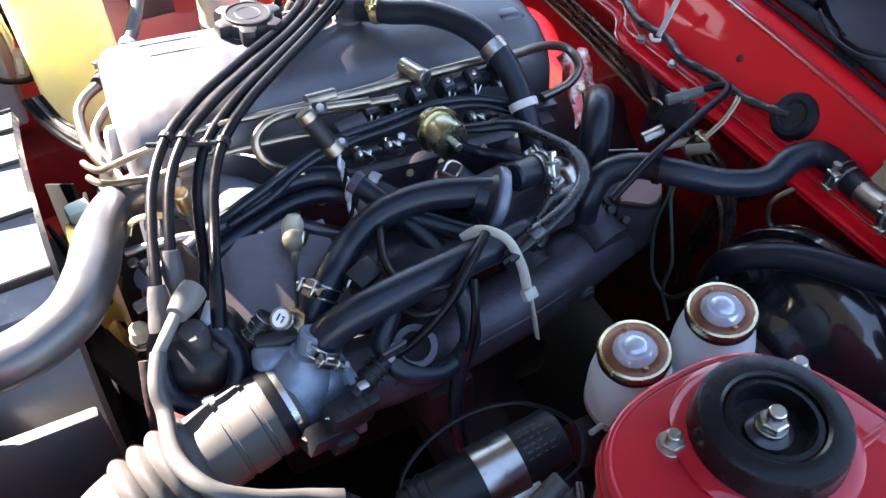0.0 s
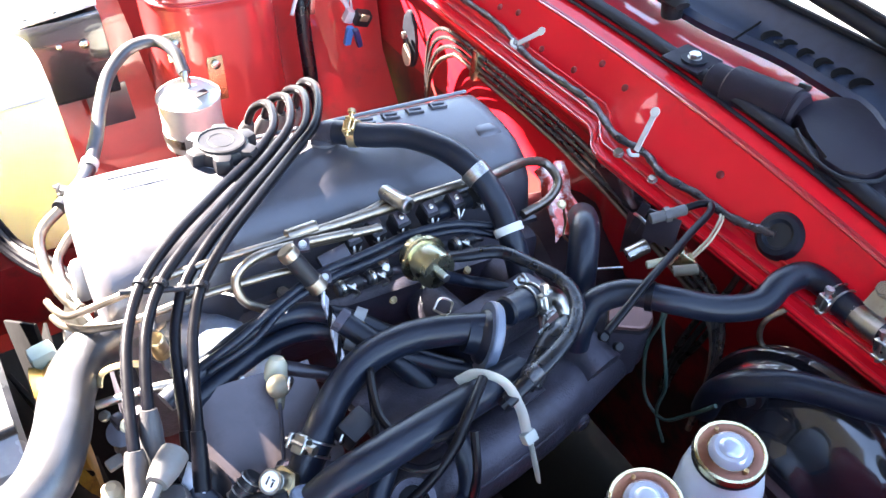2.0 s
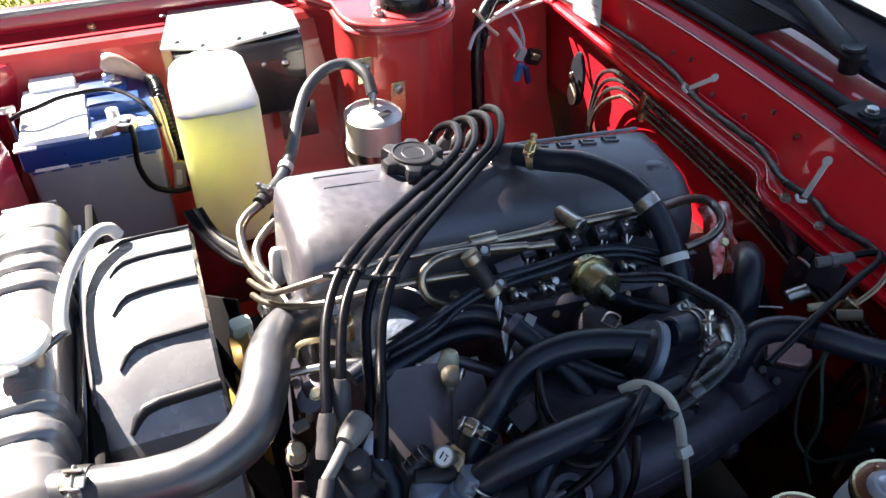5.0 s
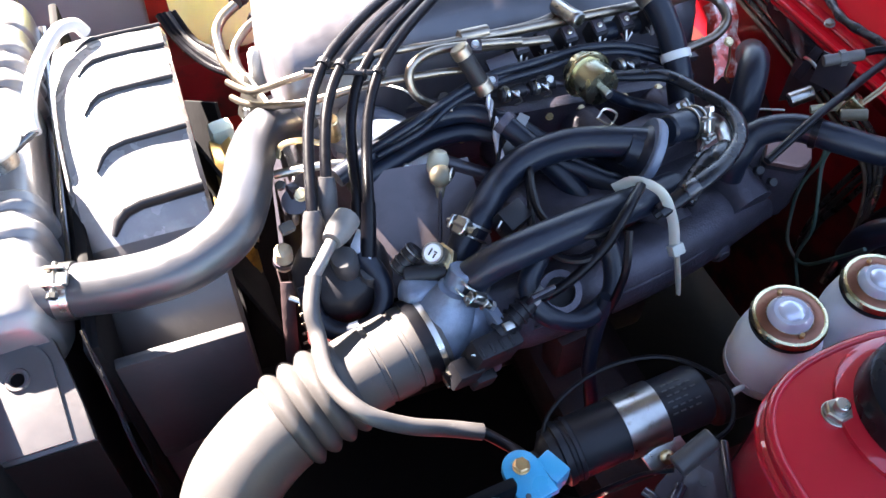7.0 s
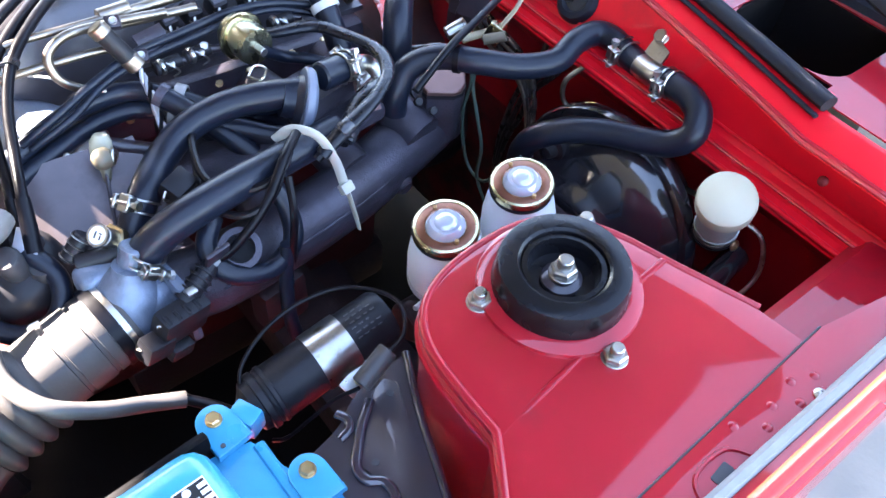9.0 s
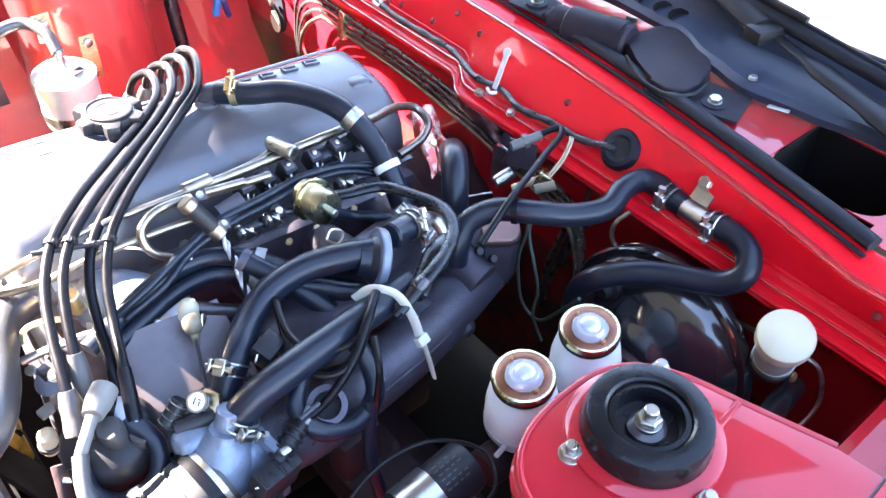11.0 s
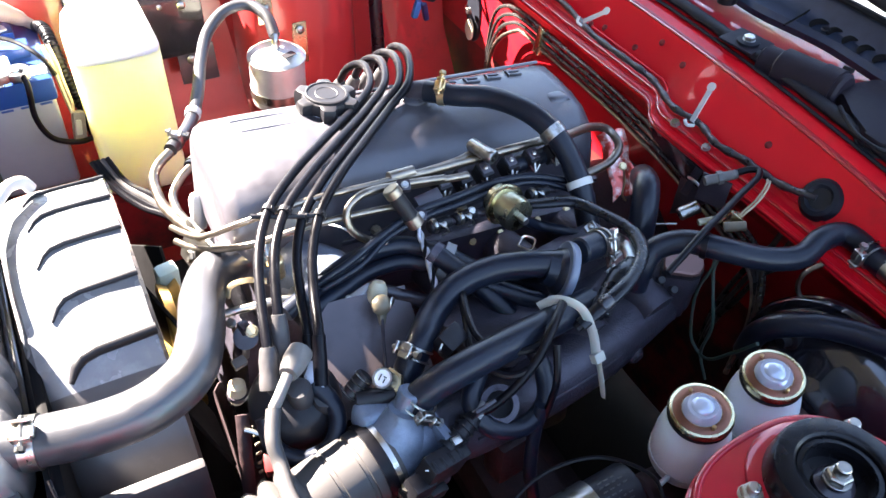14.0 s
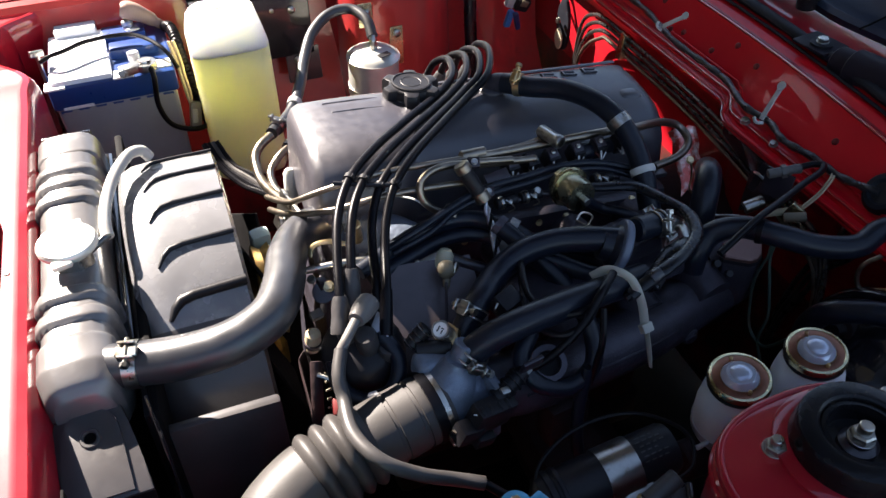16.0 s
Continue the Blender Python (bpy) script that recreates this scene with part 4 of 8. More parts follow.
rings = [section(-0.303, 1, 0.16, 0.024), section(-0.3015, 1, 0.09, 0.013), section(-0.297, 1, 0.04, 0.0055), section(-0.288, 1, 0.01, 0.001), section(-0.25, 1), section(-0.215, 1), section(-0.200, 0.93),
         section(-0.190, 0.68), section(-0.181, 0.32), section(-0.172, 0.08), section(-0.16, 0), section(-0.05, 0), section(0.05, 0), section(0.135, 0, 0.0), section(0.150, 0, 0.015, 0.002), section(0.158, 0, 0.05, 0.008), section(0.161, 0, 0.10, 0.018)]
rocker = part("rocker_cover", loft(rings), COVER, engine, "grey-purple painted pressed rocker cover", 42)
part("cover_flange", loft([[eng(x, y, z) for y, z in ((-0.068, -0.098), (-0.068, -0.092), (0.092, -0.092), (0.092, -0.098))] for x in (-0.292, 0.164)]), COVER, rocker)
# recess at the rear corner of the cover, and pressed ribs beside the filler
part("corner_boss", block(eng(0.128, 0.002, -0.028), (0.035, 0.028, 0.05), rotation(0, 4.5, 0), 0.011, None, 3), COVER, rocker)
for k in range(2):
    part("rib", sweep(bmesh.new(), [eng(-0.262 + 0.006 * k, 0.056 - 0.022 * k, 0.0022), eng(-0.225, 0.056 - 0.022 * k, 0.0026), eng(-0.195, 0.056 - 0.022 * k, 0.0012)], 0.0013, 8), COVER, rocker)
part("rim_ridge", sweep(bmesh.new(), [eng(-0.11, 0.074, 0.0005), eng(0.02, 0.074, 0.0005), eng(0.145, 0.074, 0.0)], 0.0028, 8, True, 0.6, (0, 0, 1)), COVER, rocker)
# raised maker's mark, drawn as plain bars
for i, (u, w) in enumerate(((-0.050, 0.019), (-0.022, 0.006), (-0.004, 0.019), (0.026, 0.019), (0.056, 0.019), (0.086, 0.019))):
    for v in (0, 1):
        part("raised_bar", block(eng(u + 0.012, 0.0535 + 0.0075 * v, 0.0012), (w, 0.003, 0.0028), rotation(0, 4.5, -9), 0.0006, None, 1), COVER, rocker, "plain raised bar of the embossed mark")
    part("raised_bar", block(eng(u + 0.012 - w * 0.4, 0.0572, 0.0012), (0.003, 0.0095, 0.0028), rotation(0, 4.5, -9), 0.0006, None, 1), COVER, rocker, "plain raised bar of the embossed mark")

cap = thing("oil_filler_cap", eng(-0.15, 0.060, 0.002), "black six-lobed plastic oil filler cap on the rocker cover", "cap")
up = ENG.to_3x3() @ Vector((0, 0, 1))
part("neck", lathe([(0.027, 0), (0.028, 0.004), (0.026, 0.006)], eng(-0.15, 0.060, -0.004), up, 32), ALLOY, cap)
rings = []
for z, k in ((0.004, 0.86), (0.005, 0.97), (0.009, 1.0), (0.020, 1.0), (0.0230, 0.95), (0.0240, 0.86)):
    ring = []
    for j in range(72):
        a = 2 * math.pi * j / 72
        lobe = 0.5 + 0.5 * math.tanh(3.5 * math.cos(6 * a))
        r = (0.0275 + 0.0098 * lobe) * k
        ring.append(eng(-0.15, 0.060, -0.010) + ENG.to_3x3() @ Vector((r * math.cos(a + 0.25), r * math.sin(a + 0.25), z)))
    rings.append(ring)
part("grip", loft(rings), PLASTIC, cap)
part("top_disc", lathe([(0.0245, 0.0225), (0.0240, 0.0262), (0.0222, 0.0268), (0.0212, 0.0255), (0.0, 0.0252)], eng(-0.15, 0.060, -0.010), up, 32), PLASTIC, cap)
part("moulded_mark", lathe([(0.0115, 0.0250), (0.0125, 0.0259), (0.0135, 0.0250)], eng(-0.15, 0.060, -0.010), up, 24), BOOT, cap, "raised moulded ring")

# head and block
part("cylinder_head", block(eng(-0.065, 0.005, -0.155), (0.44, 0.19, 0.115), rotation(0, 4.5, 0), 0.012), CAST, engine)
part("cylinder_block", block(eng(-0.055, 0.0, -0.36), (0.46, 0.23, 0.30), rotation(0, 4.5, 0), 0.02), IRON_RED, engine, "oily red-brown cylinder block")
part("timing_cover", block(eng(-0.292, -0.01, -0.285), (0.022, 0.17, 0.26), rotation(0, 4.5, 0), 0.012), CAST, engine)
# hidden pulley added to block the sunbeam onto the under tray
part("sun_block_pulley", rod((-0.345, 0.0, 0.40), (-0.315, 0.0, 0.40), 0.085, 28), BLOCK, engine)
part("sump", block((-0.05, 0.0, 0.315), (0.40, 0.22, 0.078), None, 0.015), BLOCK, engine)
part("gearbox_housing", rod((0.14, 0.0, 0.55), (0.30, 0.0, 0.52), 0.13, 24), BLOCK, engine)
for x in (-0.25, -0.14, -0.03, 0.08):
    fastener(engine, eng(x, -0.064, -0.091), (0, -0.2, 1), 0.010, STEEL)

# inlet manifold: plenum with four runners
plen = [(-0.232, -0.300, 0.728), (-0.17, -0.300, 0.715), (-0.08, -0.288, 0.706), (0.0, -0.273, 0.702), (0.07, -0.250, 0.698), (0.13, -0.230, 0.692), (0.165, -0.222, 0.682)]
plenum = part("inlet_plenum", sweep(bmesh.new(), spline(plen, 5), [0.032] * 5 + [0.033] * 20 + [0.031] * 3 + [0.027, 0.020, 0.013], 24), CAST, engine, "grey-purple cast inlet plenum", 45)
for k, x in enumerate((-0.19, -0.10, -0.01, 0.075)):
    part("runner", tube([(x + 0.01, -0.270, 0.720 - 0.02 * (k == 0)), (x, -0.215, 0.735 - 0.035 * (k == 0)), (x - 0.005, -0.16, 0.735 - 0.03 * (k == 0)), (x - 0.008, -0.09, 0.722)], 0.023, 16), CAST, plenum)
part("boss", rod((0.043, -0.268, 0.694), (0.047, -0.2945, 0.690), 0.0125, 24, None, 0.0105), CAST, plenum)
part("boss_ring", lathe([(0.0050, 0.0), (0.0070, 0.0), (0.0070, 0.0018), (0.0050, 0.0018)], (0.047, -0.2945, 0.690), (0.12, -0.98, -0.15), 18), CAST, plenum)
part("top_web", block((-0.05, -0.225, 0.757), (0.20, 0.075, 0.02), rotation(-8, 0, 4), 0.008), CAST, plenum)
part("flange_block", block((0.012, -0.205, 0.775), (0.10, 0.05, 0.03), rotation(0, 0, 10), 0.01), CAST, plenum)
part("manifold_foot", block((-0.115, -0.310, 0.650), (0.05, 0.030, 0.06), rotation(0, 0, 8), 0.008), BLOCK, plenum)
part("rear_elbow", tube([(0.115, -0.232, 0.695), (0.12, -0.235, 0.725), (0.120, -0.242, 0.745)], 0.024, 16), CAST, plenum)

part("casting_seam", sweep(bmesh.new(), [Vector(q) + Vector((0, -0.030, 0.014)) for q in spline(plen[1:6], 4)], 0.0014, 6), CAST, plenum)
for x in (-0.20, -0.15, -0.11, -0.055, -0.02, 0.03, 0.07):
    fastener(plenum, (x, -0.112, 0.748), (0, -0.6, 0.8), 0.007, BRASSY)
part("port_flange", block((-0.062, -0.104, 0.735), (0.33, 0.016, 0.05), rotation(0, 4.5, 0), 0.004), CAST, plenum)

# throttle body
throttle = thing("throttle_unit", (-0.24, -0.30, 0.70), "pale blue-grey alloy throttle unit with a black switch", "throttle")
part("bore", rod((-0.262, -0.305, 0.735), (-0.212, -0.298, 0.727), 0.033, 28), THROTTLE, throttle)
part("top_boss", lathe([(0.030, -0.012), (0.0295, 0.004), (0.026, 0.016), (0.021, 0.026), (0.0155, 0.034), (0.0145, 0.040)], (-0.243, -0.305, 0.738), (0.35, 0.12, 0.93), 28), THROTTLE, throttle)
part("idle_housing", block((-0.252, -0.282, 0.758), (0.036, 0.026, 0.026), rotation(0, 6, 8), 0.009, None, 3), THROTTLE, throttle)
part("side_lug", rod((-0.240, -0.338, 0.735), (-0.236, -0.346, 0.731), 0.0075, 16), THROTTLE, throttle)
part("outlet_stub", rod((-0.232, -0.300, 0.760), (-0.219, -0.294, 0.788), 0.0125, 18), THROTTLE, throttle)
part("flange", block((-0.208, -0.300, 0.727), (0.010, 0.075, 0.075), rotation(0, 0, 6), 0.006), THROTTLE, throttle)
sw = part("throttle_switch", block((-0.216, -0.345, 0.742), (0.044, 0.020, 0.034), rotation(14, 12, 14), 0.004), PLASTIC, throttle)
for k in range(4):
    part("connector_rib", block((-0.230 + 0.009 * k, -0.3535 + 0.002 * k, 0.7535 - 0.002 * k), (0.0035, 0.010, 0.018), rotation(14, 12, 14), 0.0008, None, 1), PLASTIC, sw)
part("clip", tube([(-0.236, -0.352, 0.757), (-0.226, -0.357, 0.757), (-0.214, -0.354, 0.755)], 0.0011, 6), STEEL, sw, "thin bright spring clip")
part("connector", block((-0.242, -0.352, 0.735), (0.026, 0.018, 0.020), rotation(10, 20, 15), 0.003), PLASTIC, throttle)
part("connector", block((-0.226, -0.350, 0.716), (0.022, 0.016, 0.014), rotation(10, 20, 15), 0.003), PLASTIC, throttle)
fastener(throttle, (-0.237, -0.338, 0.722), (-0.3, -0.8, 0.3), 0.009, STEEL, "screw")
part("linkage_plate", block((-0.170, -0.330, 0.772), (0.022, 0.004, 0.028), rotation(20, 0, 10), 0.001), DARK_STEEL, throttle)
part("idle_screw_body", rod((-0.262, -0.268, 0.768), (-0.228, -0.279, 0.771), 0.0085, 16), PLASTIC, throttle)

# air regulator plug with its marked white face
plug = thing("air_regulator", (-0.238, -0.275, 0.76), "bright metal plug with a marked round face on the throttle", "regulator")
part("barrel", rod((-0.225, -0.268, 0.772), (-0.2375, -0.2755, 0.7935), 0.0080, 20), STEEL, plug)
n = Vector((-0.38, -0.24, 0.72)).normalized()
part("face", lathe([(0.0, 0.0), (0.0076, 0.0), (0.0086, 0.001), (0.0086, 0.004), (0.0076, 0.0052), (0.0, 0.0052)], (-0.2375, -0.2755, 0.7925), n, 28), LABEL_WHITE, plug)
part("face_ring", lathe([(0.0074, 0.003), (0.0092, 0.003), (0.0096, 0.0045), (0.0090, 0.006), (0.0074, 0.006), (0.0074, 0.003)], (-0.2375, -0.2755, 0.7925), n, 28), STEEL, plug)
face = n.to_track_quat("Z", "Y").to_matrix()
for dx, dy, w, h in ((-0.0022, 0.0, 0.0013, 0.0062), (0.0020, 0.0018, 0.0030, 0.0011), (0.0024, -0.0014, 0.0012, 0.0040)):
    part("mark", block(Vector((-0.2375, -0.2755, 0.7925)) + n * 0.0055 + face @ Vector((dx, dy, 0)), (w, h, 0.0004), face, 0), LABEL_BLACK, plug)
part("nut", lathe([(0.0, 0), (0.013, 0), (0.013, 0.008), (0.0, 0.008)], (-0.228, -0.269, 0.774), n, 6), BRASSY, plug)
part("solenoid", rod((-0.266, -0.260, 0.766), (-0.246, -0.256, 0.782), 0.0085, 16), PLASTIC, plug)
for k in range(4):
    part("coil_turn", lathe([(0.0083, -0.0008), (0.0096, 0.0), (0.0083, 0.0008)], Vector((-0.264, -0.2596, 0.7676)).lerp(Vector((-0.249, -0.2566, 0.7796)), k / 3), (0.020, 0.004, 0.016), 16), STEEL, plug)

# thermostat housing
thermo = thing("thermostat_housing", (-0.25, -0.09, 0.74), "blue-grey cast thermostat housing at the front of the head", "housing")
part("dome", sweep(bmesh.new(), spline([(-0.270, -0.058, 0.764), (-0.250, -0.078, 0.762), (-0.225, -0.102, 0.757), (-0.205, -0.119, 0.746)], 5), [0.024] * 4 + [0.030] * 4 + [0.032] * 4 + [0.030, 0.027, 0.024, 0.02], 22), THROTTLE, thermo, "", 50)
part("flange", block((-0.222, -0.105, 0.748), (0.085, 0.06, 0.012), rotation(-14, 0, -40), 0.004), ALLOY, thermo)
fastener(thermo, (-0.186, -0.110, 0.780), (0, -0.3, 1), 0.012, BRASSY)
part("sensor", rod((-0.272, -0.098, 0.778), (-0.275, -0.105, 0.806), 0.0075, 12), BRASSY, thermo)
part("pipe_stub", rod((-0.262, -0.115, 0.765), (-0.275, -0.14, 0.772), 0.006, 12), STEEL, thermo)
wire("earth_wire", [(-0.215, -0.075, 0.806), (-0.200, -0.092, 0.808), (-0.188, -0.106, 0.800)], 0.0012, NYLON, "thin bare wire arched over the thermostat housing")

# dull heat shield with its rod and ball knob
shield = thing("heat_shield", (-0.24, -0.19, 0.70), "dull grey pressed metal shield below the hoses", "shield")
rows = [[(-0.275 + 0.022 * i, -0.155 - 0.013 * j - 0.002 * i, 0.778 - 0.0105 * j + 0.002 * math.sin(i)) for i in range(6)] for j in range(8)]
part("plate", sheet(rows, 0.002), DULL_PLATE, shield)
fastener(shield, (-0.222, -0.158, 0.7775), (-0.1, -0.6, 0.8), 0.0055, STEEL, "screw")
# this pale cap stands for a patch of sun on the plate
part("sun_patch_cap", lathe([(0.0, -0.013), (0.0085, -0.012), (0.0105, -0.007), (0.0095, 0.004), (0.006, 0.010), (0.0, 0.011)], (-0.193, -0.163, 0.778), (0.3, 0.3, 0.9), 22), CREAM, shield, "pale cap standing for a sun patch on the shield")
part("lower_edge", sweep(bmesh.new(), [Vector(q) for q in rows[-1]], 0.004, 8), GAP_SHADE, shield)
part("web", sweep(bmesh.new(), spline([(-0.190, -0.160, 0.776), (-0.165, -0.172, 0.766), (-0.14, -0.185, 0.757)], 4), 0.007, 10), DARK_STEEL, shield)
valve = thing("vacuum_valve", (-0.20, -0.189, 0.74), "tan plastic ball-shaped vacuum valve on a thin rod", "valve")
part("ball", lathe([(0.0, -0.0104), (0.005, -0.009), (0.0088, -0.0045), (0.0100, 0.001), (0.0088, 0.0058), (0.005, 0.0088), (0.0, 0.0098)], (-0.200, -0.187, 0.784), (0, 0, 1), 22), TAN, valve)
part("neck", rod((-0.201, -0.190, 0.776), (-0.2045, -0.199, 0.770), 0.0050, 12, None, 0.0032), TAN, valve)
part("rod", rod((-0.201, -0.190, 0.778), (-0.219, -0.238, 0.752), 0.0018, 8), DARK_STEEL, valve)
part("clip", tube([(-0.193, -0.186, 0.772), (-0.187, -0.186, 0.782), (-0.19, -0.19, 0.792), (-0.194, -0.194, 0.784)], 0.0015, 6), STEEL, valve)
part("fitting", lathe([(0.0, -0.007), (0.005, -0.006), (0.0078, 0.0), (0.005, 0.006), (0.0, 0.007)], (-0.221, -0.240, 0.750), (0.2, 0.3, 0.9), 16), DARK_STEEL, valve)

# fuel rail with injectors
rail = thing("fuel_rail", (-0.06, -0.085, 0.80), "bright metal fuel rail with black injectors and clips", "fuel rail")
for a, b, r in (((-0.150, -0.083, 0.841), (0.055, -0.072, 0.826), 0.0050), ((-0.150, -0.090, 0.838), (-0.055, -0.094, 0.828), 0.0042)):
    part("rail_pipe", rod(a, b, r, 14), PIPE, rail)
part("sleeve", rod((-0.142, -0.0805, 0.8435), (-0.112, -0.0785, 0.8415), 0.0066, 12), PIPE, rail)
for k, x in enumerate((-0.084, -0.059, -0.033, -0.001, 0.028, 0.056)):
    y, z = -0.083, 0.822
    part("injector_clip", block((x, y - 0.004, z - 0.004), (0.0155, 0.019, 0.022), rotation(25, 0, 6), 0.003), PLASTIC, rail)
    part("clip_base", block((x, y - 0.008, z + 0.006), (0.012, 0.013, 0.004), rotation(30, 0, 6), 0.0012), DARK_STEEL, rail)
    fastener(rail, (x, y - 0.010, z + 0.0085), (-0.1, -0.5, 0.85), 0.0050, STEEL, "screw")
    part("clip_stem", rod((x - 0.001, y - 0.014, z + 0.001), (x - 0.003, y - 0.021, z - 0.010), 0.0016, 8), STEEL, rail)
    part("clip_spring", tube([(x - 0.006, y - 0.013, z - 0.004), (x, y - 0.017, z - 0.012), (x + 0.006, y - 0.015, z - 0.005)], 0.0011, 6), STEEL, rail)
part("damper_hose", rod((-0.008, -0.088, 0.815), (0.062, -0.080, 0.812), 0.0095, 14), RUBBER, rail)
part("bright_union", lathe([(0.0, 0.0), (0.0062, 0.0), (0.0075, 0.002), (0.0075, 0.026), (0.0082, 0.027), (0.0082, 0.033), (0.0072, 0.0345), (0.0046, 0.0345), (0.0042, 0.026), (0.0, 0.026)], (-0.037, -0.064, 0.844), (0.31, -0.95, -0.03), 22), STEEL, rail)
# injector at the front with its metal cap and striped lead
part("cold_start_body", rod((-0.150, -0.112, 0.848), (-0.134, -0.126, 0.816), 0.0085, 18), PLASTIC, rail)
part("cold_start_band", rod((-0.1535, -0.109, 0.855), (-0.149, -0.113, 0.846), 0.0092, 18), PIPE, rail)
part("cold_start_band", rod((-0.138, -0.1225, 0.824), (-0.1325, -0.1275, 0.813), 0.0092, 18), PIPE, rail)
for q in ((-0.137, -0.106, 0.850), (-0.126, -0.121, 0.818)):
    part("lug", block(q, (0.014, 0.012, 0.008), rotation(30, 0, -20), 0.002), DARK_STEEL, rail)
    fastener(rail, Vector(q) + Vector((0, -0.003, 0.004)), (-0.2, -0.6, 0.8), 0.0060, STEEL)
for k, x in enumerate((-0.118, -0.088, 0.002)):
    part("injector", rod((x, -0.126, 0.803), (x + 0.026, -0.124, 0.802), 0.0068, 14), PLASTIC, rail)
    part("injector_ring", rod((x + 0.004, -0.1257, 0.803), (x + 0.009, -0.1253, 0.803), 0.0078, 14), STEEL, rail)
    part("injector_tail", rod((x + 0.024, -0.124, 0.802), (x + 0.036, -0.126, 0.799), 0.0038, 10), DARK_STEEL, rail)
    fastener(rail, (x + 0.015, -0.131, 0.806), (0, -0.6, 0.8), 0.0062, STEEL, "screw")
    part("clip_spring", tube([(x + 0.010, -0.130, 0.809), (x + 0.016, -0.134, 0.804), (x + 0.020, -0.133, 0.796), (x + 0.014, -0.131, 0.792)], 0.0010, 6), STEEL, rail)
part("rail_bracket", block((-0.108, -0.108, 0.822), (0.03, 0.02, 0.004), rotation(35, 0, 10), 0.001), DARK_STEEL, rail)

# fuel pressure regulator: gold-green metal can
reg = thing("pressure_regulator", (-0.026, -0.139, 0.79), "gold-green plated fuel pressure regulator can", "regulator")
ax = Vector((0.10, -0.96, 0.06)).normalized()
c0 = Vector((-0.030, -0.136, 0.807)) - ax * 0.020
part("can", lathe([(0.0, -0.004), (0.013, -0.004), (0.0185, 0.002), (0.0188, 0.012)], c0, ax, 40), GREEN_METAL, reg)
part("can_rim", lathe([(0.0182, 0.0105), (0.0232, 0.0115), (0.0240, 0.0135), (0.0240, 0.0155), (0.0230, 0.0172), (0.0192, 0.0180)], c0, ax, 40), YELLOW_ZINC, reg)
part("can_end", lathe([(0.0192, 0.0175), (0.0190, 0.036), (0.0175, 0.040), (0.012, 0.041), (0.0, 0.041)], c0, ax, 40), GREEN_METAL, reg)
part("nipple", rod(c0 + ax * 0.040, c0 + ax * 0.052, 0.0042, 12), STEEL, reg)
fastener(reg, (-0.067, -0.125, 0.807), (-0.2, -0.7, 0.6), 0.0070, STEEL)
hose("regulator_hose", [tuple(c0 + ax * 0.046), (-0.004, -0.162, 0.791), (0.015, -0.178, 0.79), (0.035, -0.190, 0.78), (0.05, -0.20, 0.765)], 0.0058, RUBBER, "thin black hose below the pressure regulator")

# ignition leads, held in combs
LEADS = [
    [(-0.095, 0.185, 0.780), (-0.085, 0.165, 0.825), (-0.076, 0.135, 0.845), (-0.088, 0.085, 0.849), (-0.118, 0.052, 0.848), (-0.182, -0.005, 0.853), (-0.245, -0.062, 0.864), (-0.277, -0.086, 0.858), (-0.297, -0.117, 0.842), (-0.309, -0.166, 0.829), (-0.319, -0.212, 0.806), (-0.322, -0.222, 0.795)],
    [(-0.075, 0.185, 0.780), (-0.063, 0.165, 0.830), (-0.055, 0.132, 0.848), (-0.074, 0.075, 0.852), (-0.107, 0.043, 0.849), (-0.172, -0.016, 0.852), (-0.233, -0.072, 0.862), (-0.264, -0.095, 0.857), (-0.282, -0.124, 0.844), (-0.293, -0.163, 0.832), (-0.300, -0.188, 0.815), (-0.304, -0.198, 0.800)],
    [(-0.055, 0.185, 0.780), (-0.044, 0.165, 0.835), (-0.037, 0.130, 0.851), (-0.062, 0.062, 0.855), (-0.095, 0.036, 0.850), (-0.161, -0.024, 0.851), (-0.222, -0.082, 0.860), (-0.249, -0.102, 0.851), (-0.264, -0.127, 0.828), (-0.270, -0.158, 0.805), (-0.279, -0.202, 0.797), (-0.288, -0.232, 0.768)],
    [(-0.035, 0.185, 0.780), (-0.025, 0.165, 0.840), (-0.022, 0.128, 0.855), (-0.055, 0.052, 0.859), (-0.087, 0.028, 0.852), (-0.150, -0.030, 0.852), (-0.208, -0.089, 0.861), (-0.232, -0.107, 0.855), (-0.250, -0.134, 0.831), (-0.259, -0.163, 0.803), (-0.272, -0.212, 0.803), (-0.284, -0.242, 0.772)],
]
for p in LEADS:
    q = [Vector(v) for v in p]
    for _ in range(2):
        q = [q[i] if i < 5 or i > 9 else q[i - 1] * 0.25 + q[i] * 0.5 + q[i + 1] * 0.25 for i in range(len(q))]
    p[:] = [tuple(v) for v in q]
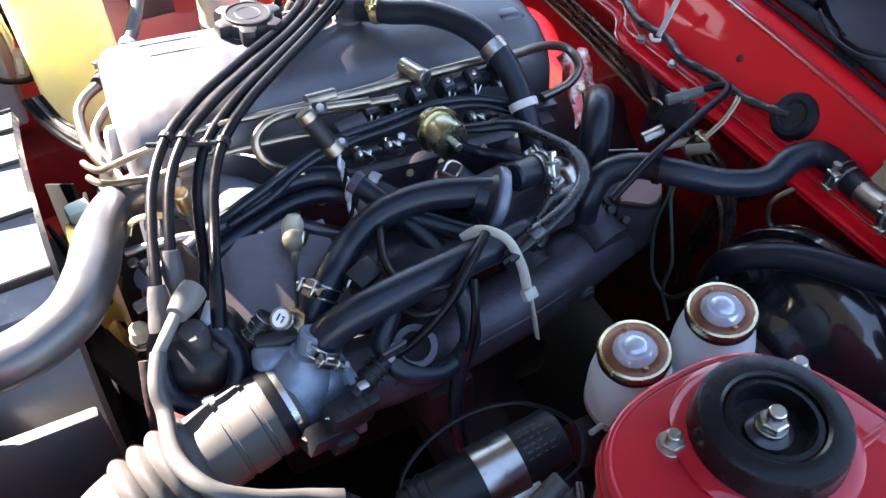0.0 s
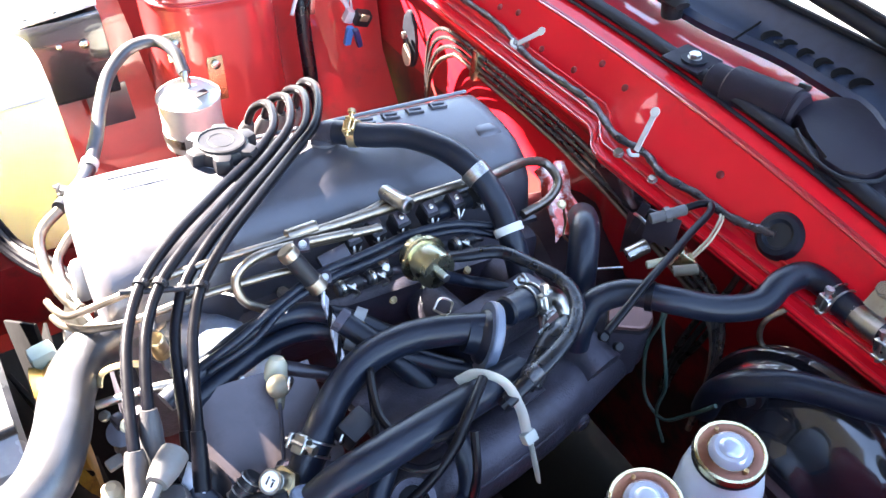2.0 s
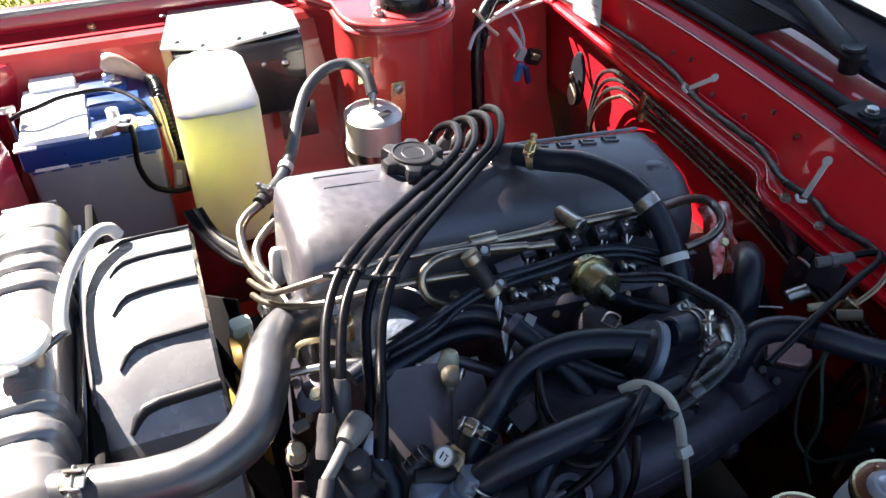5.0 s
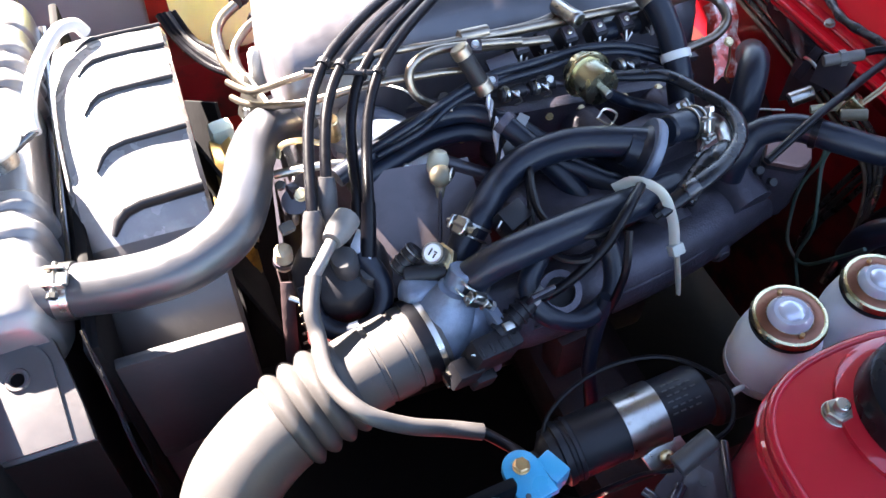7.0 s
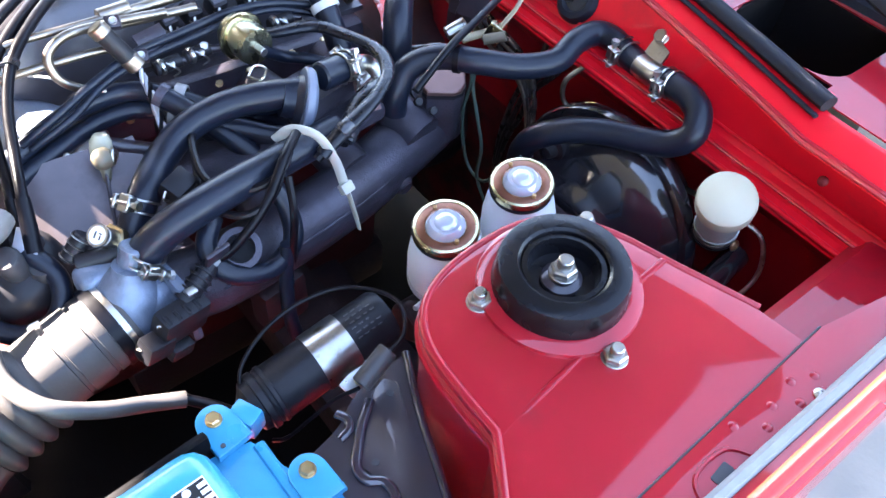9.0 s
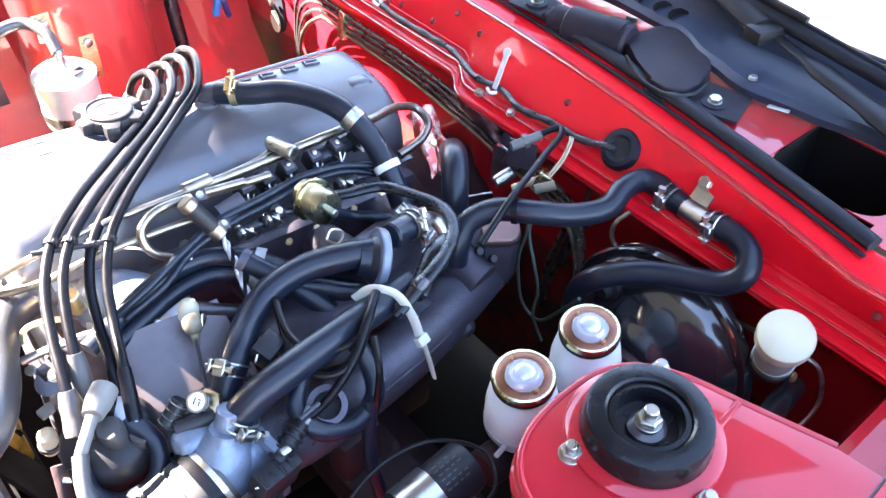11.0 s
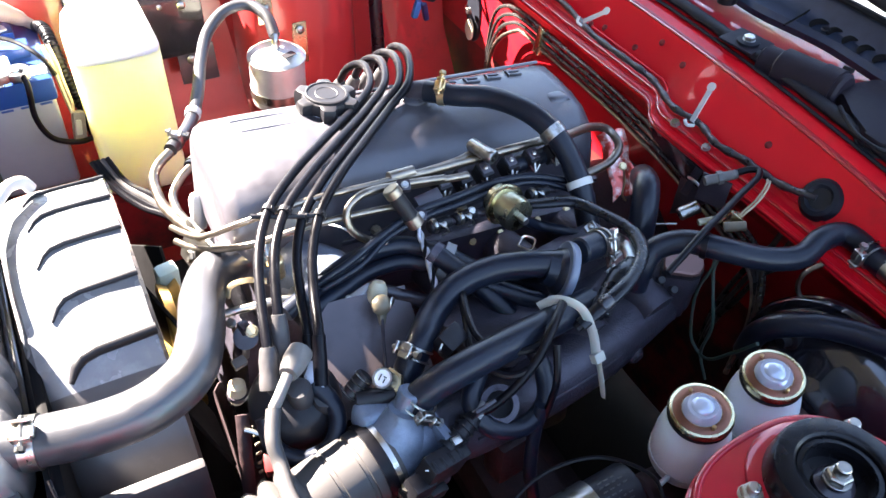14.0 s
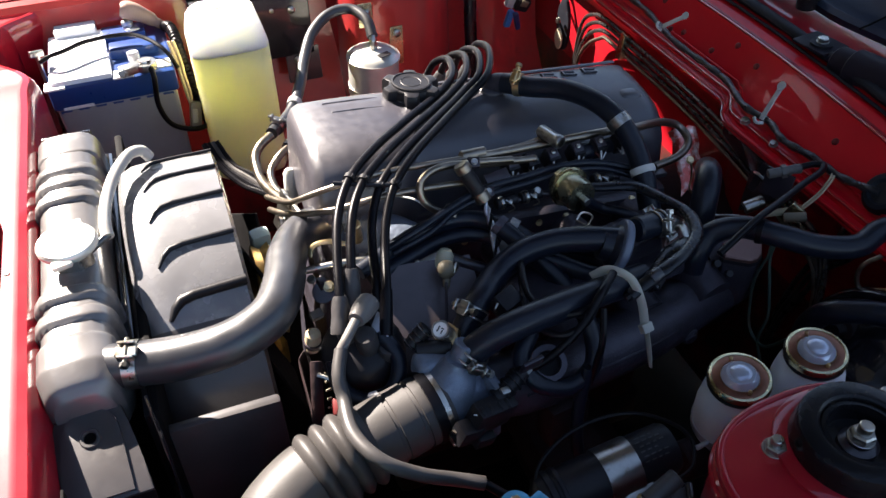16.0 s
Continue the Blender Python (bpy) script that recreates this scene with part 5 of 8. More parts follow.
for k, p in enumerate(LEADS):
    root = thing("ignition_lead", p[0], "black rubber ignition lead running over the rocker cover to the distributor", "cable", "ignition leads")
    part("lead", tube(p, 0.0048, 12, 7), LEAD, root)
    q0, q1 = Vector(p[0]), Vector(p[1])
    part("plug_boot", lathe([(0.0, 0.0), (0.0085, 0.0), (0.009, 0.012), (0.0075, 0.022), (0.0056, 0.026)], q0, q1 - q0, 16), BOOT, root)
    a, b = Vector(p[-2]), Vector(p[-1])
    if k > 1:
        part("end_sleeve", sweep(bmesh.new(), [a, a.lerp(b, 0.5), b], [0.0058, 0.0066, 0.0072], 12), LEAD, root)
    if k < 2:
        part("boot", sweep(bmesh.new(), spline([a.lerp(b, -0.2), a.lerp(b, 0.6), b + (b - a) * 1.2], 4), [0.0065, 0.0075, 0.008, 0.0085, 0.009, 0.009, 0.0095, 0.0105, 0.0105], 14), BOOT, root, "grey rubber end boot")
comb = thing("lead_comb", (-0.27, -0.085, 0.85), "black plastic comb spacing the ignition leads", "bracket")
part("bar", tube([(-0.288, -0.088, 0.852), (-0.262, -0.098, 0.850), (-0.226, -0.110, 0.848)], 0.0026, 8), PLASTIC, comb)
for p in LEADS:
    q = Vector(p[7])
    d = (Vector(p[8]) - Vector(p[6])).normalized()
    part("clip", lathe([(0.0054, -0.0028), (0.0066, -0.0028), (0.0066, 0.0028), (0.0054, 0.0028)], q, d, 14), PLASTIC, comb)
    part("peg", rod(q + Vector((0.002, -0.004, 0.004)), q + Vector((0.003, -0.007, 0.008)), 0.0018, 8), PLASTIC, comb)

# distributor
dist = thing("distributor", (-0.30, -0.22, 0.70), "black distributor with rubber boots at the front of the engine", "distributor")
part("cap", lathe([(0.041, -0.030), (0.043, -0.010), (0.042, 0.002), (0.038, 0.010), (0.030, 0.017), (0.014, 0.021), (0.0, 0.021)], (-0.306, -0.224, 0.742), (-0.25, -0.35, 0.9), 28), PLASTIC, dist)
part("body", rod((-0.295, -0.218, 0.715), (-0.280, -0.195, 0.64), 0.032, 24), ALLOY, dist)
for q in ((-0.318, -0.222, 0.775), (-0.302, -0.204, 0.778), (-0.285, -0.225, 0.772), (-0.283, -0.248, 0.757), (-0.304, -0.242, 0.775)):
    part("tower", lathe([(0.0115, -0.018), (0.0115, 0.004), (0.0095, 0.008), (0.0, 0.009)], q, (-0.15, -0.25, 0.95), 16), BOOT, dist)
part("lead_skirt", tube([(-0.288, -0.235, 0.772), (-0.278, -0.262, 0.752), (-0.292, -0.280, 0.735), (-0.318, -0.278, 0.728), (-0.337, -0.262, 0.735), (-0.338, -0.240, 0.755)], 0.0085, 12), RUBBER, dist)
part("bright_bracket", slab([(-0.008, -0.011), (0.012, -0.013), (0.008, 0.008), (-0.003, 0.010)], frame_at((-0.288, -0.232, 0.782), (-0.3, -0.5, 0.8)), 0.002), ALLOY, dist)
part("clip_plate", block((-0.290, -0.285, 0.705), (0.022, 0.016, 0.004), rotation(30, 0, 20), 0.001), STEEL, dist)
fastener(dist, (-0.290, -0.286, 0.708), (0, -0.5, 0.85), 0.011, STEEL, "screw")
part("red_wire", block((-0.325, -0.280, 0.690), (0.025, 0.012, 0.014), rotation(0, 20, 20), 0.003), material("red_plastic", (0.20, 0.016, 0.014), 0.45, vary=0.2), dist)

CL = [(-0.302, -0.232, 0.797), (-0.316, -0.252, 0.800), (-0.333, -0.272, 0.787), (-0.343, -0.300, 0.768), (-0.345, -0.340, 0.766), (-0.330, -0.372, 0.762), (-0.300, -0.384, 0.742), (-0.267, -0.388, 0.722), (-0.243, -0.395, 0.713), (-0.222, -0.412, 0.700), (-0.214, -0.432, 0.705)]
root = thing("coil_lead", CL[0], "grey sheathed coil lead looping over the intake duct", "cable")
BL = [(-0.293, -0.222, 0.802), (-0.312, -0.243, 0.804), (-0.326, -0.257, 0.797), (-0.333, -0.262, 0.791)]
part("boot", sweep(bmesh.new(), spline(BL[:2], 6), [0.0112, 0.0115, 0.0115, 0.0112, 0.0104, 0.0094, 0.0082], 16), LEAD_PALE, root, "pale grey rubber end boot")
part("bare_lead", tube(BL[1:], 0.0050, 12, 6), LEAD_PALE, root)
part("sheath", tube([BL[3], (-0.342, -0.283, 0.780)] + CL[3:9], 0.0066, 14, 7), LEAD_GREY, root)
part("core", tube(CL[8:], 0.0046, 10, 5), LEAD, root)

# small fittings round the distributor drive
fit_a = thing("sender_bracket", (-0.315, -0.11, 0.74), "gold and steel brackets ahead of the cylinder head", "bracket")
part("gold_arc", sweep(bmesh.new(), spline([(-0.328, -0.111, 0.781), (-0.322, -0.106, 0.790), (-0.305, -0.108, 0.793), (-0.288, -0.112, 0.788)], 5), 0.0030, 8, True, 0.5, (0, 0, 1)), BRASSY, fit_a)
part("cross_pipe", tube([(-0.335, -0.121, 0.772), (-0.305, -0.128, 0.777), (-0.273, -0.136, 0.779), (-0.25, -0.146, 0.775)], 0.0040, 10), STEEL, fit_a)
part("upright", block((-0.326, -0.140, 0.748), (0.010, 0.012, 0.05), rotation(8, 6, 20), 0.002), DARK_STEEL, fit_a)
part("ring", lathe([(0.009, -0.003), (0.012, -0.003), (0.012, 0.003), (0.009, 0.003)], (-0.324, -0.148, 0.760), (-0.2, -0.6, 0.75), 20), DARK_STEEL, fit_a)
part("clip", block((-0.337, -0.160, 0.742), (0.014, 0.010, 0.008), rotation(20, 0, 15), 0.002), LEAD_PALE, fit_a)
fastener(fit_a, (-0.318, -0.150, 0.768), (-0.2, -0.5, 0.8), 0.010, BRASSY)
fastener(fit_a, (-0.332, -0.128, 0.764), (-0.3, -0.5, 0.8), 0.008, STEEL)
sender = thing("oil_sender", (-0.347, -0.178, 0.70), "pale yellow-green sender with a dark collar", "sender")
part("bulb", lathe([(0.0, -0.016), (0.007, -0.015), (0.0088, 0.0), (0.008, 0.010), (0.004, 0.014), (0.0, 0.0145)], (-0.347, -0.178, 0.726), (0.1, -0.1, 1), 20), TAN_WIRE, sender)
part("collar", lathe([(0.0085, -0.003), (0.0102, -0.003), (0.0102, 0.002), (0.0085, 0.002)], (-0.347, -0.178, 0.722), (0.1, -0.1, 1), 20), DARK_STEEL, sender)
belt = thing("drive_belt", (-0.352, -0.205, 0.68), "toothed rubber drive belt beside the distributor", "belt")
part("band", sweep(bmesh.new(), [Vector((-0.350, -0.196, 0.712)), Vector((-0.356, -0.214, 0.690)), Vector((-0.362, -0.230, 0.655)), Vector((-0.366, -0.24, 0.62))], 0.0065, 8, True, 0.4, (0, 0, 1)), BLOCK, belt)
for k in range(9):
    part("tooth", block(Vector((-0.340, -0.198, 0.706)).lerp(Vector((-0.350, -0.236, 0.640)), k / 8), (0.006, 0.003, 0.003), rotation(40, 0, 10), 0.0006, None, 1), TAN, belt)
stay = thing("duct_stay", (-0.32, -0.235, 0.69), "thin bright stay over a red moulding below the distributor", "stay")
part("rod", tube([(-0.352, -0.208, 0.705), (-0.325, -0.226, 0.697), (-0.294, -0.236, 0.694), (-0.27, -0.24, 0.69)], 0.0026, 8), STEEL, stay)
part("moulding", block((-0.318, -0.238, 0.672), (0.055, 0.02, 0.026), rotation(20, 0, -12), 0.004), RED_GRIME_SHADE, stay, "red plastic moulding")
part("moulding", block((-0.262, -0.212, 0.690), (0.060, 0.030, 0.012), rotation(-38, 0, -12), 0.004), RED_LOW_SHADE, stay, "red plastic moulding")

# ---------- front of the bay ----------
RH = [(-0.258, -0.060, 0.772), (-0.295, -0.052, 0.776), (-0.328, -0.066, 0.778), (-0.350, -0.105, 0.785), (-0.365, -0.160, 0.794), (-0.386, -0.200, 0.797), (-0.422, -0.216, 0.793), (-0.465, -0.212, 0.785), (-0.512, -0.198, 0.778), (-0.540, -0.190, 0.776)]
root = hose("radiator_hose", RH, 0.0215, RAD_RUBBER, "thick ribbed black radiator top hose", "hose", 24, 7)
clamp(root, (-0.517, -0.197, 0.778), (-1, 0.25, 0), 0.0220, (0.0, -0.3, 1), STEEL, 0.013, "band")
clamp(root, (-0.272, -0.056, 0.774), (-1, 0.2, 0), 0.0220, (0.0, -0.6, 0.6), STEEL, 0.009, "band")

radiator = thing("radiator", (-0.57, -0.03, 0.35), "sunlit dark radiator with a ribbed top tank", "radiator")
part("core", block((-0.57, 0.0, 0.545), (0.035, 0.46, 0.36), None, 0.004), BLOCK, radiator)
rings, ky = [], 0
line = [0.232 - 0.0025 * i for i in range(184)]
tankr = []
for y in line:
    w = 0.036
    ridge = 0.0
    for cy, half, rise in ((0.205, 0.030, 0.0035), (0.132, 0.008, 0.0050), (0.104, 0.008, 0.0050), (0.072, 0.009, 0.0055), (-0.098, 0.009, 0.0055), (-0.130, 0.009, 0.0050), (-0.190, 0.030, 0.0040)):
        ridge = max(ridge, rise * 0.5 * (1 - math.tanh((abs(y - cy) - half) / 0.0014)))
    end = min(1.0, max(0.0, (0.240 - y) / 0.02)) * min(1.0, max(0.0, (y + 0.226) / 0.03))
    h = 0.046 * (0.55 + 0.45 * math.sqrt(end)) - (0.006 if y > 0.17 else 0)
    ring = []
    for j in range(20):
        a = 2 * math.pi * j / 20
        cx, cz = math.cos(a), math.sin(a)
        s = 0.62
        px, pz = math.copysign(abs(cx) ** s, cx), math.copysign(abs(cz) ** s, cz)
        ring.append((-0.566 + px * (w * (0.75 + 0.25 * end) + ridge), y, 0.752 + pz * (h + (ridge if pz > 0 else 0))))
    rings.append(ring)
part("top_tank", loft(rings), TANK, radiator, "ribbed dark top tank bleached by sunlight", 50)
part("end_flange", block((-0.566, 0.231, 0.757), (0.060, 0.006, 0.062), None, 0.002), BLACK_METAL, radiator)
part("side_seam", block((-0.524, 0.03, 0.744), (0.010, 0.40, 0.012), None, 0.003), BLACK_METAL, radiator)
part("filler_neck", lathe([(0.020, 0), (0.020, 0.022), (0.022, 0.024)], (-0.561, -0.046, 0.792), (0, 0, 1), 28), STEEL, radiator)
part("cap", lathe([(0.0, 0.0), (0.0285, 0.0), (0.0305, 0.003), (0.0305, 0.007), (0.0285, 0.010), (0.020, 0.0115), (0.014, 0.0155), (0.0, 0.0165)], (-0.561, -0.046, 0.816), (0, 0, 1), 36), FILTER, radiator, "bright round radiator pressure cap")
for s in (-1, 1):
    part("cap_ear", block((-0.561 + s * 0.006, -0.046 + s * 0.031, 0.8195), (0.020, 0.012, 0.007), rotation(0, 0, 12), 0.003), FILTER, radiator)
part("hose_outlet", rod((-0.545, -0.19, 0.776), (-0.515, -0.197, 0.778), 0.0195, 20), TANK, radiator)
m = frame_at((-0.566, -0.248, 0.750), (-0.05, -0.30, 0.95), (0, 1, 0.35))
part("mounting_bracket", slab([(-0.044, -0.062), (0.046, -0.062), (0.041, -0.030), (0.034, 0.006), (0.030, 0.024), (0.022, 0.040), (-0.022, 0.040), (-0.031, 0.024), (-0.036, 0.006), (-0.040, -0.03)], m, 0.006, 0.003), BRACKET_AND_SHADE, radiator, "dark grey mounting plate with a round hole")
tongue = [(0.026 * math.cos(radians(a)), 0.003 + 0.026 * math.sin(radians(a))) for a in range(0, 181, 12)] + [(-0.031, -0.058), (0.031, -0.058)]
part("tongue", slab(tongue, m @ Matrix.Translation((0, 0, 0.003)), 0.003, 0.0012), BRACKET_AND_SHADE, radiator)
part("mount_hole", lathe([(0.0, 0.0), (0.0052, 0.0)], m @ Vector((0, 0, 0.0036)), (-0.05, -0.30, 0.95), 24), GAP_SHADE, radiator)
part("hole_rim", lathe([(0.0054, 0.0), (0.0062, 0.0016), (0.0086, 0.0016), (0.0096, 0.0), (0.0054, 0.0)], m @ Vector((0, 0, 0.0032)), (-0.05, -0.30, 0.95), 28), BRACKET_AND_SHADE, radiator)
part("bracket_lip", sweep(bmesh.new(), [m @ Vector((x, 0.036, 0.001)) for x in (-0.026, 0, 0.026)], 0.0030, 8), BRACKET_AND_SHADE, radiator)
# skirt and panel: near-black sheets added in place of shade
part("end_skirt", slab([(-0.046, 0.0), (0.046, 0.0), (0.044, -0.20), (-0.044, -0.20)], frame_at(m @ Vector((0, -0.0625, -0.001)), (0, -1, 0.05)), 0.003), GAP_SHADE, radiator)
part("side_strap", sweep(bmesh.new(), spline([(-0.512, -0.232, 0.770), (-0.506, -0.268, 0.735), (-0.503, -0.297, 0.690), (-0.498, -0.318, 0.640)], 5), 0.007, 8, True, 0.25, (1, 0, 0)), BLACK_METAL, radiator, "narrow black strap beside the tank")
part("shade_panel", block((-0.588, -0.47, 0.60), (0.003, 0.33, 0.33), None, 0.001), GAP_SHADE, radiator, "added near-black panel standing for the shade below the crossmember")
part("overflow_stub", rod((-0.545, -0.044, 0.803), (-0.521, -0.030, 0.810), 0.0042, 12), BLACK_METAL, radiator)
OV = [(-0.523, -0.034, 0.809), (-0.524, -0.022, 0.814), (-0.522, 0.001, 0.818), (-0.514, 0.040, 0.821), (-0.500, 0.076, 0.823), (-0.486, 0.098, 0.823), (-0.474, 0.106, 0.818), (-0.468, 0.107, 0.807)]
hose("overflow_hose", OV, 0.0066, PALE_RUBBER, "pale translucent overflow hose arched over the shroud")
part("core_edge", block((-0.517, 0.0, 0.68), (0.008, 0.46, 0.12), None, 0.003), PLASTIC, radiator)

# fan shroud: part of a drum round the fan, with raised ribs
shroud = thing("fan_shroud", (-0.45, -0.02, 0.45), "glossy dark plastic fan shroud with ribs, its sunlit top painted pale", "fan shroud")
CY, CZ, SR = 0.035, 0.527, 0.280
def drum(x, deg, dr=0.0):
    a = radians(deg)
    return Vector((x, CY - (SR + dr) * math.sin(a), CZ + (SR + dr) * math.cos(a)))
rows = []
for i in range(41):
    d = -17 + i * 3.2
    rows.append([drum(-0.512, d, -0.020), drum(-0.505, d, -0.008), drum(-0.492, d, -0.002), drum(-0.470, d, 0.0), drum(-0.43, d, 0.0), drum(-0.398, d, -0.002), drum(-0.394, d, -0.012)])
# lit top and shaded lower half of one drum, painted as two colours
part("drum", sheet(rows[:18], 0.003), SHROUD_LIT, shroud, "dusty top of the shroud, sunlight put into its pale colour", 34)
part("lower_drum", sheet(rows[17:], 0.003), BRACKET_AND_SHADE, shroud, "lower part of the shroud, shade put into its darker colour", 34)
for d, r in ((-15, 0.0020), (-5, 0.0024), (6, 0.0027), (18.5, 0.0032), (31, 0.0058)):
    bm = bmesh.new()
    sweep(bm, [drum(-0.481, d + 4.6, 0.0), drum(-0.474, d + 2.2, 0.001), drum(-0.466, d + 0.7, 0.0015), drum(-0.452, d, 0.0015), drum(-0.397, d - 0.6, 0.0005)], [r * 0.4, r * 0.8, r, r, r], 10)
    part("rib", bm, PLASTIC, shroud)
# plate enlarged and near-black, to keep sun off the bay floor
part("front_plate", block((-0.508, 0.005, 0.58), (0.010, 0.50, 0.36), None, 0.004), GAP_SHADE, shroud)
# guard takes the same darker colour as the shaded lower drum
part("lower_guard", block((-0.45, -0.235, 0.64), (0.11, 0.012, 0.16), None, 0.004), BRACKET_AND_SHADE, shroud)

fan = thing("cooling_fan", (-0.375, 0.0, 0.55), "yellow-hubbed cooling fan behind the radiator", "fan")
part("hub", rod((-0.395, -0.02, 0.60), (-0.365, -0.02, 0.60), 0.055, 28), FAN_YELLOW, fan)
# blades widened and near-black, to block sun from the bay floor
for k in range(7):
    a = radians(20 + 360 / 7 * k)
    rot = Euler((a, 0, 0)).to_matrix() @ Euler((0, 0, 0.35)).to_matrix()
    part("blade", block(Vector((-0.38, -0.02, 0.60)) + Vector((0, -math.sin(a) * 0.10, math.cos(a) * 0.10)), (0.004, 0.088, 0.105), rot, 0.001), GAP_SHADE, fan)
pulley = thing("water_pump_pulley", (-0.345, -0.03, 0.66), "gold plated water pump pulley ahead of the engine", "pulley")
part("rim", lathe([(0.05, -0.012), (0.056, -0.010), (0.050, 0.0), (0.056, 0.010), (0.05, 0.012), (0.0, 0.012)], (-0.372, -0.045, 0.690), (-1, 0, 0), 36), FAN_YELLOW, pulley)

# intake duct with bellows
DU = [(-0.250, -0.306, 0.731), (-0.285, -0.312, 0.727), (-0.322, -0.318, 0.722), (-0.362, -0.326, 0.714), (-0.400, -0.338, 0.706), (-0.432, -0.358, 0.694), (-0.450, -0.385, 0.672), (-0.455, -0.412, 0.640), (-0.452, -0.430, 0.60), (-0.44, -0.44, 0.54)]
line = spline(DU, 14)
duct = thing("intake_duct", DU[3], "dusty grey rubber intake duct with bellows, lit by the sun", "duct")
dense = spline([tuple(p) for p in line[::3]] + [tuple(line[-1])], 14)
radii, run = [], 0.0
for i, p in enumerate(dense):
    if i:
        run += (p - dense[i - 1]).length
    r = 0.0350
    if 0.078 < run < 0.140:
        r = 0.0355 + 0.0068 * abs(math.sin((run - 0.078) / 0.0155 * math.pi)) ** 0.8
    elif run >= 0.140:
        r = 0.0375
    elif 0.028 < run < 0.032 or 0.052 < run < 0.056:
        r = 0.0335
    radii.append(r)
part("tube", sweep(bmesh.new(), dense, radii, 36), DUCT, duct, "", 60)
clamp(duct, (-0.258, -0.3075, 0.7305), (1, 0.15, 0.1), 0.0355, (-0.1, -1, -0.15), STEEL, 0.008, "band")
part("band", lathe([(0.0352, -0.005), (0.0372, -0.005), (0.0372, 0.005), (0.0352, 0.005)], (-0.264, -0.3085, 0.730), (1, 0.15, 0.1), 36), LEAD, duct)
clamp(duct, (-0.4530, -0.404, 0.652), (-0.10, -0.70, -0.72), 0.0378, (1, -0.5, 0.2), STEEL, 0.010, "band")

# ---------- hoses across the engine ----------
H1 = [(-0.020, -0.243, 0.812), (-0.056, -0.226, 0.812), (-0.090, -0.212, 0.808), (-0.128, -0.209, 0.800), (-0.160, -0.222, 0.792), (-0.190, -0.250, 0.789), (-0.206, -0.260, 0.776), (-0.213, -0.266, 0.766)]
root = hose("air_bypass_hose", H1, 0.0135, RUBBER, "black rubber hose arching over the inlet manifold", "hose", 18)
clamp(root, (-0.197, -0.2545, 0.783), (-0.6, -0.45, -0.6), 0.0138, (-0.8, -0.3, 0.5), STEEL, 0.010, "wire")
part("end_stub", rod((-0.208, -0.262, 0.773), (-0.218, -0.270, 0.757), 0.0095, 14), STEEL, root)
H2 = [(-0.020, -0.276, 0.790), (-0.068, -0.286, 0.797), (-0.120, -0.296, 0.803), (-0.170, -0.302, 0.803), (-0.199, -0.300, 0.792), (-0.221, -0.297, 0.772), (-0.230, -0.299, 0.762)]
root = hose("crankcase_hose", H2, 0.0145, RUBBER, "thick black rubber hose clamped to the throttle body", "hose", 18)
clamp(root, (-0.2165, -0.2985, 0.776), (-0.6, 0.05, -0.8), 0.0152, (-0.1, -1.0, 0.0), STEEL, 0.009, "wire")
drum_way = Vector((0.80, -0.42, -0.30)).normalized()
drum_at = Vector((-0.034, -0.240, 0.805))
guide = thing("air_valve", drum_at, "blue-grey round air valve at the end of a hose", "valve")
part("body", lathe([(0.0240, 0.0), (0.0300, 0.0005), (0.0312, 0.002), (0.0312, 0.007), (0.0300, 0.009), (0.020, 0.013), (0.0, 0.014)], drum_at, drum_way, 44), GUIDE, guide)
part("face", lathe([(0.0241, 0.0005), (0.0225, -0.003), (0.0175, -0.006), (0.0160, -0.016), (0.0, -0.016)], drum_at, drum_way, 36), RUBBER, guide)
part("wire_clip", tube([(-0.066, -0.212, 0.829), (-0.056, -0.206, 0.832), (-0.050, -0.216, 0.833), (-0.060, -0.223, 0.830), (-0.066, -0.212, 0.829)], 0.0011, 6), STEEL, guide)

BR = [(-0.038, 0.040, 0.851), (-0.014, 0.012, 0.855), (0.016, -0.016, 0.860), (0.040, -0.062, 0.860), (0.052, -0.096, 0.848), (0.058, -0.122, 0.828), (0.056, -0.150, 0.806), (0.055, -0.172, 0.775)]
root = hose("breather_hose", BR, 0.0125, RUBBER, "black breather hose from the rocker cover", "hose", 18)
clamp(root, (-0.024, 0.024, 0.8535), (0.7, -0.7, 0.1), 0.0130, (-0.3, -0.4, 0.9), BRASSY, 0.008, "band")
part("clip", lathe([(0.0128, -0.006), (0.0140, -0.006), (0.0140, 0.006), (0.0128, 0.006)], (0.050, -0.092, 0.850), (0.3, -0.78, -0.5), 24), STEEL, root, "plain bright metal band")
part("wrap", lathe([(0.0128, -0.004), (0.0145, -0.004), (0.0145, 0.004), (0.0128, 0.004)], (0.057, -0.142, 0.813), (0, -0.75, -0.66), 24), NYLON, root, "grey band")
elbow = thing("breather_elbow", (-0.045, 0.048, 0.845), "grey breather elbow on the rocker cover", "elbow")
part("pipe", tube([(-0.048, 0.052, 0.831), (-0.048, 0.052, 0.844), (-0.043, 0.046, 0.850), (-0.030, 0.031, 0.852)], 0.0115, 16), CAST, elbow)
part("base", lathe([(0.017, 0.0), (0.017, 0.003), (0.013, 0.006)], (-0.048, 0.052, 0.837), up, 24), COVER, elbow)

HT1 = [(0.062, -0.252, 0.752), (0.066, -0.250, 0.772), (0.082, -0.246, 0.792), (0.108, -0.258, 0.803), (0.134, -0.290, 0.807), (0.167, -0.314, 0.802), (0.202, -0.328, 0.803), (0.230, -0.324, 0.811), (0.256, -0.328, 0.812), (0.262, -0.345, 0.811), (0.258, -0.366, 0.810), (0.255, -0.385, 0.811)]
